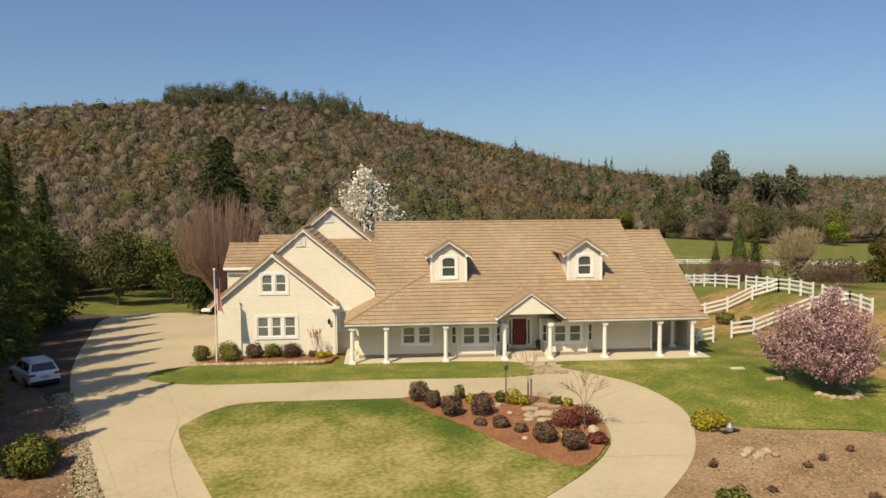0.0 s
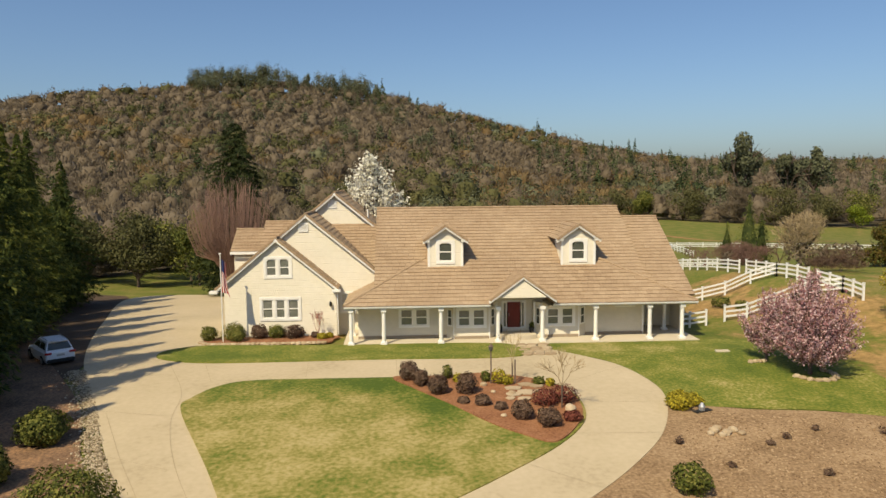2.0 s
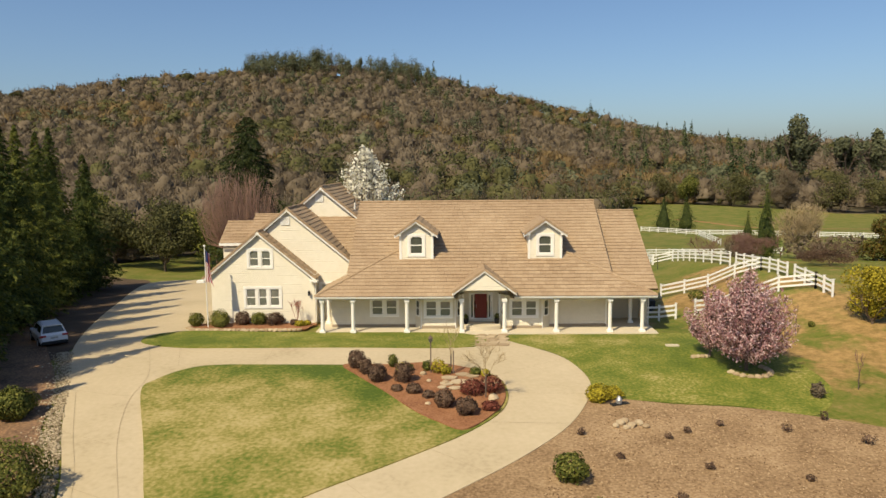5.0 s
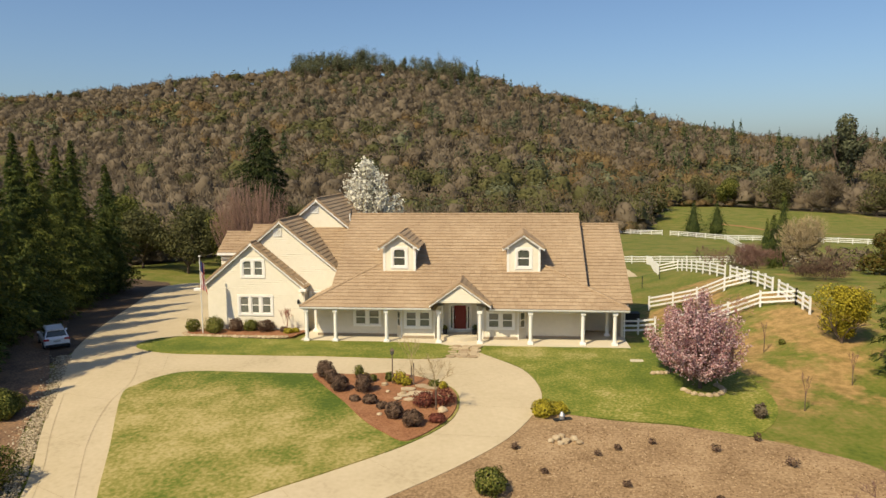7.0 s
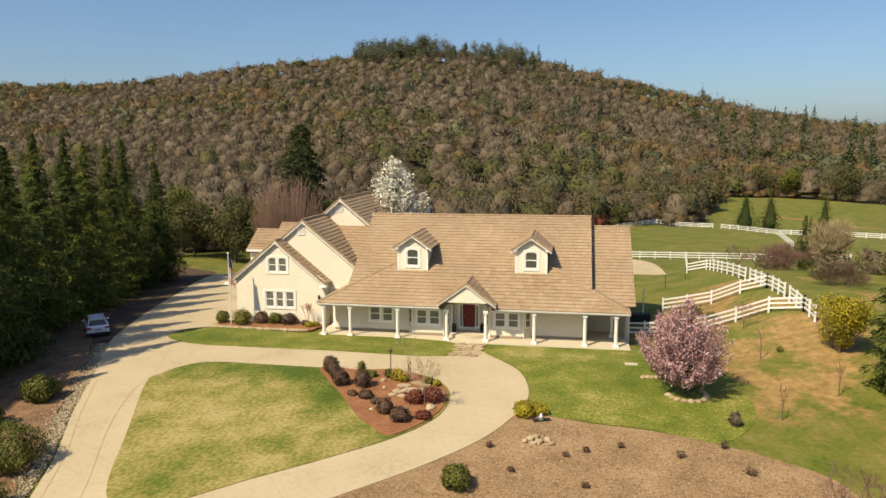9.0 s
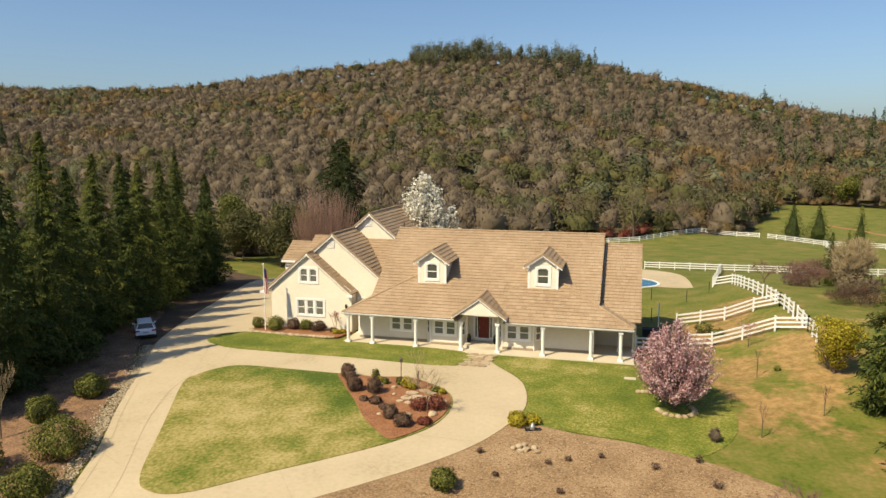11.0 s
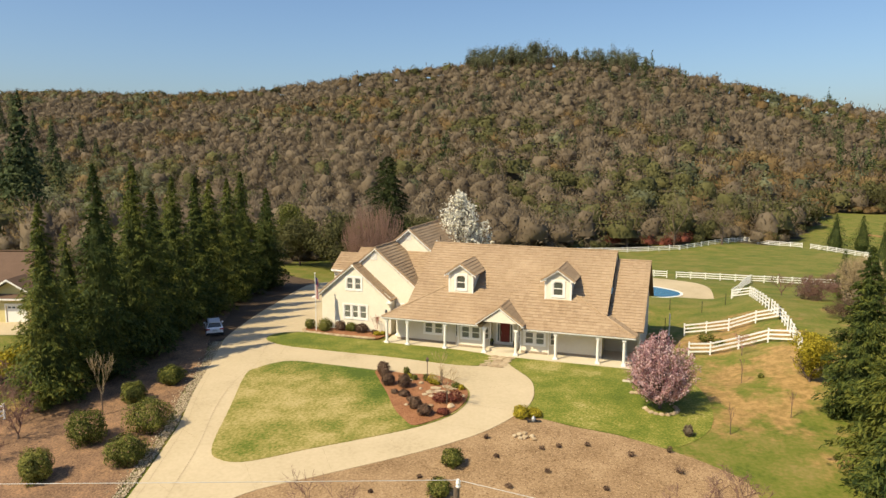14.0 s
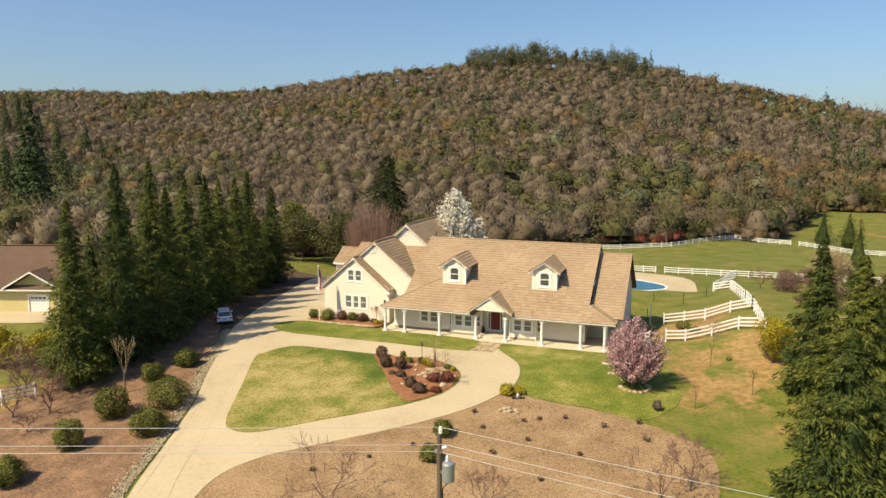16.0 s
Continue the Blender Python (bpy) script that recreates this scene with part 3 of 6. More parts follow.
roof_plane("roof", [(24.4, RY + 8.5, RZ - WD - 8.5 * SL), (XR, RY + 8.5, RZ - WD - 8.5 * SL), (XR, RY, RZ - WD), (24.4, RY, RZ - WD)], seed=8)
caps((XR + 0.1, RY, RZ - WD + 0.02), (24.4, RY, RZ - WD + 0.02))
GS = 0.83


def gable_roof(xa, za, y0, y1, left, right, seed):
    """Two slopes of a roof whose ridge runs away from the drive. left, right: how far each runs out."""
    roof_plane("roof", [(xa - left, y1, za - GS * left), (xa - left, y0, za - GS * left), (xa, y0, za), (xa, y1, za)], seed=seed)
    roof_plane("roof", [(xa + right, y0, za - GS * right), (xa + right, y1, za - GS * right), (xa, y1, za), (xa, y0, za)], seed=seed + 1)
    caps((xa, y0, za + 0.02), (xa, y1, za + 0.02))
    for s, run in ((-1, left), (1, right)):
        d = Vector((s, 0, -GS))
        a = Vector((xa, y0 - 0.02, za - 0.04))
        b = a + d * run
        part("rake_board", prism(bmesh.new(), [a, b, b - Vector((0, 0, 0.24)), a - Vector((0, 0, 0.24))], (0, 0.05, 0)), M_TRIM, house)
        rake_tiles((xa, y0, za + 0.03), (xa + s * run, y0, za - GS * run + 0.03))


rake_mesh = bpy.data.meshes.new("rake_tile")
rake_mesh.from_pydata([(0, -0.07, -0.10), (0.44, -0.05, -0.10), (0.44, -0.05, 0.05), (0, -0.07, 0.09), (0, 0.13, 0.0), (0.44, 0.12, 0.0), (0.44, 0.12, 0.06), (0, 0.13, 0.10)], [], [(0, 1, 2, 3), (3, 2, 6, 7), (0, 3, 7, 4), (1, 5, 6, 2), (0, 4, 5, 1), (4, 7, 6, 5)])
rake_mesh.materials.append(M_TILE_OBJ)


def rake_tiles(top, low):
    """Stepped edge tiles up a gable's front edge, from the eave to the ridge."""
    top, low = Vector(top), Vector(low)
    u = (top - low).normalized()
    n = Vector((-u.z, 0, u.x))
    if n.z < 0:
        n = -n
    m = Matrix(((u.x, 0, n.x, 0), (0, 1, 0, 0), (u.z, 0, n.z, 0), (0, 0, 0, 1)))
    count = int((top - low).length / 0.42)
    for k in range(count):
        ob = new("rake_tile", rake_mesh)
        ob.parent = house
        ob.matrix_basis = Matrix.Translation(low + u * (0.42 * k)) @ m


gable_roof(-7.85, 7.70, 53.95, 55.9, 4.75, 4.75, 20)
gable_roof(-5.73, 9.48, 55.45, 63.3, 5.6, 5.6, 30)
gable_roof(-3.98, 11.08, 61.45, 72.4, 6, 6, 40)
roof_plane("roof", [(-6.2, 56.3, 8.3 - 5.5 * SL), (XL, 56.3, 8.3 - 5.5 * SL), (XL, 61.8, 8.3), (-6.2, 61.8, 8.3)], seed=50)
BE = 6.46                      # eave of the low wing behind the garage gable
for bx0, bx1, br, bs in ((-11.95, -9.7, 2.6, 51), (-9.7, -5.5, 3.5, 53)):
    roof_plane("roof", [(bx0, 56.6, BE), (bx1, 56.6, BE), (bx1, 56.6 + br, BE + br * SL), (bx0, 56.6 + br, BE + br * SL)], seed=bs)
    roof_plane("roof", [(bx1, 56.6 + 2 * br, BE), (bx0, 56.6 + 2 * br, BE), (bx0, 56.6 + br, BE + br * SL), (bx1, 56.6 + br, BE + br * SL)], seed=bs + 1)
    caps((bx0, 56.6 + br, BE + br * SL), (bx1, 56.6 + br, BE + br * SL))
part("eave_board", boxed(-11.95, -9.2, 56.52, 56.57, BE - 0.22, BE), M_TRIM, house)

# walls
gable_wall("wall", -11.95, -3.3, -0.8, 4.03, -7.85, 7.42, 54.2, holes=[(-9.2, -6.1, 1.28, 3.03), (-8.75, -6.8, 4.70, 6.14)])
gable_wall("wall", -11, -0.3, -0.8, 4.8, -5.73, 9.18, 55.7)
gable_wall("wall", -9.5, 1.5, 4.4, 6.4, -3.98, 10.78, 61.8)
part("wall", boxed(-11.95, -11.75, 54.4, 66.8, -1.4, 3.98), M_SIDING, house)
part("wall", boxed(-3.5, -3.3, 54.4, 55.7, -0.8, 3.98), M_SIDING, house)
part("wall", prism(bmesh.new(), [(-11.72, 56.95, 3.98), (-11.72, 61.4, 3.98), (-11.72, 61.4, BE), (-11.72, 59.2, BE + 2.4 * SL), (-11.72, 56.95, BE)], (0.15, 0, 0)), M_SIDING, house)
part("wall", boxed(-11.57, -6, 56.95, 57.1, 3.98, BE), M_SIDING, house)
WR = RZ - WD - 0.2
part("wall", prism(bmesh.new(), [(23.7, 53.0, -0.8), (23.7, 68, -1.6), (23.7, 68, WR - SL * (68 - RY)), (23.7, RY, WR), (23.7, 53.0, WR - SL * (RY - 53.0))], (0.2, 0, 0)), M_SIDING, house)
part("wall", prism(bmesh.new(), [(20.6, 55.6, RZ - 0.2 - 5 * SL), (20.6, 65.6, RZ - 0.2 - 5 * SL), (20.6, RY, RZ - 0.2)], (0.15, 0, 0)), M_SIDING, house)
part("wall", boxed(-11.75, 23.7, 68, 68.2, -1.6, 3.4), M_SIDING, house)
part("porch_floor", boxed(-2.5, 23.9, 49.55, 57.0, -0.8, 0.12), M_SLAB, house)
for fa, fb in ((PL, PX - 2.3), (PX + 2.3, PR)):
    part("porch_fascia", boxed(fa, fb, EY - 0.06, EY - 0.02, EZ - 0.12, EZ + 0.04), M_TRIM, house)
for fa, fb, fy in ((PL + 0.1, PX - 2.0, EY), (PX + 2.0, PR - 0.1, EY), (PX - 2.0, PX + 2.0, 52.8)):
    part("porch_ceiling", boxed(fa, fb, fy, 57.0, EZ - 0.16, EZ - 0.10), M_PORCH, house)
window(-9.06, -6.24, 1.42, 2.89, 54.2, 3)
window(-8.68, -6.88, 4.76, 6.08, 54.2, 2, arch=True)


def column(x, y):
    bm = bmesh.new()
    lathe(bm, [(0.19, 0.28), (0.19, 0.32), (0.15, 0.36), (0.14, 2.42), (0.17, 2.46), (0.17, 2.52)], 14, (x, y, 0))
    box(bm, x - 0.23, x + 0.23, y - 0.23, y + 0.23, 0.12, 0.28, 0.01)
    box(bm, x - 0.2, x + 0.2, y - 0.2, y + 0.2, 2.52, 2.78, 0.01)
    part("column", bm, M_TRIM, house, "white round porch column")


for x in (-1.9, 0.48, 4.67, 8.9, 12.2, 16.2, 20.3, 22.77):
    column(x, 50.1)
column(-2.0, 53.3)
column(22.6, 53.3)


def dormer(xc):
    """A small gabled dormer on the front slope."""
    yf, zb = 53.6, z_front(53.6)
    za, ze = 8.57, 7.57
    gable_wall("dormer_wall", xc - 1.3, xc + 1.3, zb - 0.05, ze, xc, za - 0.25, yf, holes=[(xc - 0.66, xc + 0.66, zb + 0.42, zb + 2.12)])
    for s in (-1, 1):
        yb = yf + (ze - zb) / SL
        pts = [(xc + s * 1.3, yf + 0.2, zb + 0.1), (xc + s * 1.3, yf + 0.2, ze), (xc + s * 1.3, yb, ze)]
        part("dormer_cheek", prism(bmesh.new(), pts, (-s * 0.15, 0, 0)), M_SIDING, house)
    g, run = 0.68, 1.75
    for s in (-1, 1):
        part('corner_board', boxed(xc + s * 1.3 - 0.09, xc + s * 1.3 + 0.09, yf - 0.03, yf - 0.002, zb - 0.02, ze), M_TRIM, house)
        part('eave_return', boxed(xc + s * 1.5 - 0.28, xc + s * 1.5 + 0.28, yf - 0.3, yf - 0.035, ze - 0.28, ze - 0.1, 0.015), M_TRIM, house)
    yr = EY + (za - EZ) / SL
    for s in (-1, 1):
        ze2 = za - g * run
        ye = EY + (ze2 - EZ) / SL
        a, b = (xc, yf - 0.3, za), (xc + s * run, yf - 0.3, ze2)
        c, d = (xc + s * run, ye, ze2), (xc, yr, za)
        roof_plane("dormer_roof", [b, c, d, a], edge=0.08, seed=60 + s)
        p, q = Vector(a) + Vector((0, -0.03, -0.04)), Vector(b) + Vector((0, -0.03, -0.04))
        rake_tiles((a[0], a[1] - 0.02, a[2] + 0.03), (b[0], b[1] - 0.02, b[2] + 0.03))
        part("dormer_rake", prism(bmesh.new(), [p, q, q - Vector((0, 0, 0.2)), p - Vector((0, 0, 0.2))], (0, 0.06, 0)), M_TRIM, house)
    window(xc - 0.53, xc + 0.53, zb + 0.55, zb + 2.0, yf, 1, arch=True)


dormer(5.25)
dormer(15.7)

# portico gable over the front door
PZ = 5.1
PG, PRUN = 0.72, 2.45
for s in (-1, 1):
    ze2 = PZ - PG * PRUN
    a, b = (PX, 49.4, PZ), (PX + s * PRUN, 49.4, ze2)
    c, d = (PX + s * PRUN, EY + max(0.02, (ze2 - EZ - 0.1) / SL), ze2), (PX, EY + (PZ - EZ - 0.1) / SL, PZ)
    roof_plane("portico_roof", [b, c, d, a], seed=70 + s)
    part("portico_soffit", prism(bmesh.new(), [Vector(v) + Vector((0, 0, -0.17)) for v in ((b[0], 49.3, b[2]), (b[0], 52.5, b[2]), (a[0], 52.5, a[2]), (a[0], 49.3, a[2]))], (0, 0, -0.03)), M_TRIM, house)
    p, q = Vector(a) + Vector((0, -0.03, -0.04)), Vector(b) + Vector((0, -0.03, -0.04))
    rake_tiles((a[0], a[1] - 0.02, a[2] + 0.03), (b[0], b[1] - 0.02, b[2] + 0.03))
    part("portico_rake", prism(bmesh.new(), [p, q, q - Vector((0, 0, 0.22)), p - Vector((0, 0, 0.22))], (0, 0.06, 0)), M_TRIM, house)
part("portico_gable", prism(bmesh.new(), [(PX - 1.75, 49.46, 3.5), (PX + 1.75, 49.46, 3.5), (PX, 49.46, 4.78)], (0, 0.15, 0)), M_SIDING, house)



# porch walls, bays and front door
WZ = 2.76


def angled_window(a, b, z0, z1):
    """A narrow framed window standing between two plan points."""
    a, b = Vector((*a, 0)), Vector((*b, 0))
    u = (b - a).normalized()
    n = Vector((u.y, -u.x, 0))
    L = (b - a).length
    bm = bmesh.new()
    for s, e, c, f in ((0, 0.09, z0, z1), (L - 0.09, L, z0, z1), (0.09, L - 0.09, z0, z0 + 0.09), (0.09, L - 0.09, z1 - 0.09, z1), (0.09, L - 0.09, (z0 + z1) / 2 - 0.03, (z0 + z1) / 2 + 0.03)):
        prism(bm, [a + u * s + Vector((0, 0, c)), a + u * e + Vector((0, 0, c)), a + u * e + Vector((0, 0, f)), a + u * s + Vector((0, 0, f))], n * 0.05)
    w = part("window", bm, M_TRIM, house)
    part("pane", prism(bmesh.new(), [a + u * 0.05 + Vector((0, 0, z0 + 0.05)), a + u * (L - 0.05) + Vector((0, 0, z0 + 0.05)), a + u * (L - 0.05) + Vector((0, 0, z1 - 0.05)), a + u * 0.05 + Vector((0, 0, z1 - 0.05))], n * 0.012), M_GLASS, w)


def slanted_wall(a, b, z0, z1):
    a, b = Vector((*a, 0)), Vector((*b, 0))
    u = (b - a).normalized()
    n = Vector((-u.y, u.x, 0)) * 0.15
    part("wall", prism(bmesh.new(), [a + Vector((0, 0, z0)), b + Vector((0, 0, z0)), b + Vector((0, 0, z1)), a + Vector((0, 0, z1))], n), M_SIDING, house)


FZ = 0.6            # house floor over the porch slab
gable_wall("wall", -1.5, 5.2, 0.12, WZ, 0, 0, 52.0, holes=[(1.6, 3.85, 1.0, 2.42)])
window(1.7, 3.75, 1.08, 2.34, 52.0, 2, trim=0.15)
for x0, x1, xa, xb in ((5.2, 5.7, 8.4, 8.95), (12.0, 12.4, 15.25, 15.9)):
    slanted_wall((x0, 52.0), (x1, 51.4), 0.12, WZ)
    slanted_wall((xa, 51.4), (xb, 52.0), 0.12, WZ)
    m = (x1 + xa) / 2
    gable_wall("bay_wall", x1, xa, 0.12, WZ, 0, 0, 51.4, holes=[(m - 1.1, m + 1.1, 1.0, 2.42)])
    window(m - 1.0, m + 1.0, 1.08, 2.34, 51.4, 2, trim=0.15)
    for p0, p1 in (((x0, 52.0), (x1, 51.4)), ((xa, 51.4), (xb, 52.0))):
        va, vb = Vector(p0), Vector(p1)
        nn = Vector(((vb - va).y, -(vb - va).x)).normalized() * 0.01
        a, b = va.lerp(vb, 0.15) + nn, va.lerp(vb, 0.85) + nn
        angled_window(tuple(a), tuple(b), 1.04, 2.38)
    for cx in (x1, xa):
        part("corner_board", boxed(cx - 0.05, cx + 0.05, 51.34, 51.4, 0.12, WZ), M_TRIM, house)
part("wall", boxed(8.95, 9.1, 52.0, 52.6, 0.12, WZ), M_SIDING, house)
part("wall", boxed(11.85, 12.0, 52.0, 52.6, 0.12, WZ), M_SIDING, house)
part("corner_board", boxed(8.95, 9.1, 51.93, 52.0, 0.12, WZ), M_TRIM, house)
part("corner_board", boxed(11.85, 12.0, 51.93, 52.0, 0.12, WZ), M_TRIM, house)
gable_wall("wall", 8.4, 12.9, 0.12, 3.2, 10.65, 4.7, 52.6, holes=[(9.55, 11.35, FZ, 2.72)])
part("door_frame", frame_mesh(9.5, 11.4, FZ, 2.77, 0.08, 52.52, 52.62), M_TRIM, house)
front_door = part("front_door", boxed(9.98, 10.93, 52.6, 52.66, FZ + 0.02, 2.66, 0.008), M_DOOR, house, "dark red panelled front door")
for px in (10.1, 10.5):
    for pz0, pz1 in ((FZ + 0.2, FZ + 0.85), (FZ + 1.0, FZ + 1.9)):
        part("panel", boxed(px, px + 0.3, 52.575, 52.6, pz0, pz1, 0.01), M_DOOR, front_door)
part("handle", rod(bmesh.new(), (10.06, 52.53, FZ + 0.95), (10.06, 52.53, FZ + 1.2), 0.018), M_METAL, front_door, "bright metal door handle")
for a, b in ((9.6, 9.9), (11.0, 11.3)):
    sl = part("sidelight", frame_mesh(a, b, FZ + 0.08, 2.66, 0.07, 52.56, 52.64), M_TRIM, house)
    part("pane", boxed(a + 0.05, b - 0.05, 52.6, 52.612, FZ + 0.13, 2.61), M_GLASS, sl)
gable_wall("wall", 15.9, 20.4, 0.12, WZ, 0, 0, 52.0)
part("corner_board", boxed(20.32, 20.46, 51.92, 52.0, 0.12, WZ), M_TRIM, house)
part("wall", boxed(20.25, 20.4, 52.2, 55, 0.12, WZ), M_SIDING, house)
gable_wall("wall", 20.4, 23.7, 0.12, WZ, 0, 0, 55.0)
part("wall_vent", boxed(18.2, 19.8, 51.93, 52.0, 2.25, 2.36), M_TRIM, house)
# added strips at the wall foot, their brown painting the shaded porch floor
M_FLOORSHADE = material("brown tone of the shaded porch floor", [(0.27, 0.215, 0.15), (0.33, 0.265, 0.19)], 0.9, 0.6, 6, 0.3)
for a, b, yy in ((-1.5, 5.2, 52.0), (5.72, 8.38, 51.4), (12.42, 15.23, 51.4), (15.9, 20.4, 52.0)):
    part("floor_shade_strip", boxed(a, b, yy - 0.09, yy - 0.004, 0.12, FZ - 0.27, 0.01), M_FLOORSHADE, house)
part("stoop", prism(bmesh.new(), [(9.0, 52.6, 0.12), (9.0, 51.0, 0.12)] + [(9.0 + 2.95 * k / 10, 51.0 - 0.55 * math.sin(math.pi * k / 10), 0.12) for k in range(1, 10)] + [(11.95, 51.0, 0.12), (11.95, 52.6, 0.12)], (0, 0, FZ - 0.3)), M_SLAB, house)
part("wall", boxed(-1.5, -1.35, 52.2, 55.7, 0.12, WZ), M_SIDING, house)
window(-3.05, -2.0, 1.6, 3.05, 55.66, 1, trim=0.15)
part("entry_step", prism(bmesh.new(), [(8.9 + 3.4 * k / 10, 49.55 - 0.5 * math.sin(math.pi * k / 10), -0.05) for k in range(11)], (0, 0, 0.16)), M_SLAB, house)
# gable vents, gutters and downpipes
for vx, vy, vz in ((-5.95, 55.68, 8.42), (-4.2, 61.78, 10.05)):
    gv = part("gable_vent", frame_mesh(vx - 0.38, vx + 0.38, vz - 0.35, vz + 0.35, 0.08, vy - 0.05, vy), M_TRIM, house)
    for k in range(6):
        part("louvre", boxed(vx - 0.3, vx + 0.3, vy - 0.035, vy - 0.008, vz - 0.26 + k * 0.09, vz - 0.2 + k * 0.09), M_TRIM, gv)
for fa, fb in ((PL, PX - 2.35), (PX + 2.35, PR)):
    part("gutter", prism(bmesh.new(), [(fa, EY - 0.08, EZ + 0.05), (fa, EY - 0.17, EZ + 0.05), (fa, EY - 0.15, EZ - 0.04), (fa, EY - 0.08, EZ - 0.04)], (fb - fa, 0, 0)), M_TRIM, house)
for gx_, gy_, gz_ in ((-12.55, 53.7, 3.68), (-3.15, 53.7, 3.68)):
    part("eave_return", boxed(gx_ - 0.45, gx_ + 0.2, gy_, gy_ + 0.6, gz_ - 0.22, gz_ - 0.02, 0.02), M_TRIM, house)
part("downpipe", rod(bmesh.new(), (-3.2, 54.12, 0.1), (-3.2, 54.12, 3.6), 0.05), M_TRIM, house)
part("downpipe", rod(bmesh.new(), (23.98, 53.0, -0.2), (23.98, 53.0, 2.6), 0.05), M_TRIM, house)
part("vent_pipe", rod(bmesh.new(), (-1.2, 63.8, 8.3), (-1.2, 63.8, 9.5), 0.07), M_TRIM, house)
part("vent_pipe", rod(bmesh.new(), (-1.6, 66.3, 8.3), (-1.6, 66.3, 9.7), 0.05), M_BLACK, house)


# ---- plants ----
def leaves(name, centres, normals, size, mat, parent=None, rnd=None, label="", long=1.6, twig=False, slim=0.42, along=None, tints=None):
    """Many small leaf-shaped faces, each turned roughly to its normal."""
    n = len(centres)
    rng = np.random.default_rng(rnd)
    nrm = normals + rng.normal(0, 0.55, (n, 3))
    nrm /= np.linalg.norm(nrm, axis=1)[:, None] + 1e-9
    a = np.cross(nrm, rng.normal(0, 1, (n, 3)))
    a /= np.linalg.norm(a, axis=1)[:, None] + 1e-9
    if twig:      # thin upright or outward twigs rather than flat leaves
        a = normals + rng.normal(0, 0.5, (n, 3)) + np.array([0, 0, 0.25])
        a /= np.linalg.norm(a, axis=1)[:, None] + 1e-9
        nrm = np.cross(a, rng.normal(0, 1, (n, 3)))
        nrm /= np.linalg.norm(nrm, axis=1)[:, None] + 1e-9
    if along is not None:      # flat sprays that point a given way
        a = along + rng.normal(0, 0.22, (n, 3))
        a -= nrm * np.sum(a * nrm, axis=1)[:, None]
        a /= np.linalg.norm(a, axis=1)[:, None] + 1e-9
    b = np.cross(nrm, a)
    if along is not None:
        b = b * slim
    s = np.asarray(size) * rng.uniform(0.6, 1.4, n)
    s = s[:, None]
    if twig:
        b = b * slim
    v = np.stack([centres - a * s * long, centres - b * s + nrm * s * 0.2, centres + a * s * long, centres + b * s + nrm * s * 0.2], 1).reshape(-1, 3)
    me = bpy.data.meshes.new(name)
    me.vertices.add(4 * n)
    me.vertices.foreach_set("co", v.ravel())
    me.loops.add(4 * n)
    me.loops.foreach_set("vertex_index", np.arange(4 * n))
    me.polygons.add(n)
    me.polygons.foreach_set("loop_start", np.arange(0, 4 * n, 4))
    me.materials.append(mat)
    me.update(calc_edges=True)
    if tints is not None:
        me.attributes.new("tint", "FLOAT", "POINT").data.foreach_set("value", np.repeat(tints, 4).astype(np.float32))
    ob = new(name, me)
    if parent is not None:
        ob.parent = parent
    if label:
        ob["label"] = label
    return ob


def conifer(x, y, h, r, seed, n=7000, mat=None, label="tall dark green conifer with drooping boughs", base=0.02, taper=0.95):
    z = hgt(x, y)
    t = empty("conifer", label, "tree", pose(x, y, z), group="conifers")
    part("trunk", rod(bmesh.new(), (0, 0, -0.2), (0, 0, h * 0.9), r * 0.08, 0.03, 8), M_BARK, t)
    # added solid core: blocks light, its dark colour stands for shade among the boughs
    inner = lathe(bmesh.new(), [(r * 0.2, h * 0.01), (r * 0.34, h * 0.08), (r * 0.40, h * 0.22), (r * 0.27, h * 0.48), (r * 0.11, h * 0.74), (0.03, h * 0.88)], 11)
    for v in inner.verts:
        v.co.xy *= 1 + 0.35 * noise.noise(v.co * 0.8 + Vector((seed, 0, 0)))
    part("shade_core", inner, M_DARKPINE, t)
    rng = np.random.default_rng(seed)
    nb = int(70 + h * 15)
    f = (np.arange(nb) + rng.uniform(0, 1, nb)) / nb
    hb = h * (base + (0.985 - base) * (0.62 * f + 0.38 * f * f))
    ang = np.arange(nb) * 2.4 + rng.normal(0, 0.5, nb)
    k = 1 - hb / h
    lump = 1 + 0.10 * np.sin(3 * ang + seed) + 0.10 * np.sin(hb * 1.3 + 2 * ang)
    reach = r * np.minimum(1.0, 1.15 * np.power(k, taper)) * rng.uniform(0.62, 1.10, nb) * lump * np.clip(0.55 + 0.18 * hb, 0, 1) + 0.06
    per = max(8, n // nb)
    who = np.repeat(np.arange(nb), per)
    g = np.power(rng.uniform(0.05, 1, len(who)), 0.55)
    d = np.stack([np.cos(ang), np.sin(ang), np.zeros(nb)], 1)[who]
    side = np.stack([-d[:, 1], d[:, 0], np.zeros(len(who))], 1)
    R = reach[who]
    off = rng.normal(0, 0.17, len(who)) * (0.3 + R) * (1.2 - 0.75 * g)
    c = d * (R * g)[:, None] + side * off[:, None]
    c[:, 2] = hb[who] + R * (0.34 * g - 0.42 * g * g) - 0.25 * np.abs(off) + rng.normal(0, 0.07, len(who)) * (0.5 + 0.3 * R)
    nn = d * 0.55 + side * (0.6 * np.sign(off))[:, None] * 0.4 + np.array([0, 0, 0.85])
    way = d + side * (0.7 * np.sign(off))[:, None] + np.array([0, 0, -0.25])
    leaves("crown", c, nn, 0.054 + 0.014 * np.minimum(R, 4.0), mat or M_CONIFER, t, seed, long=2.0, slim=0.55, along=way)
    return t


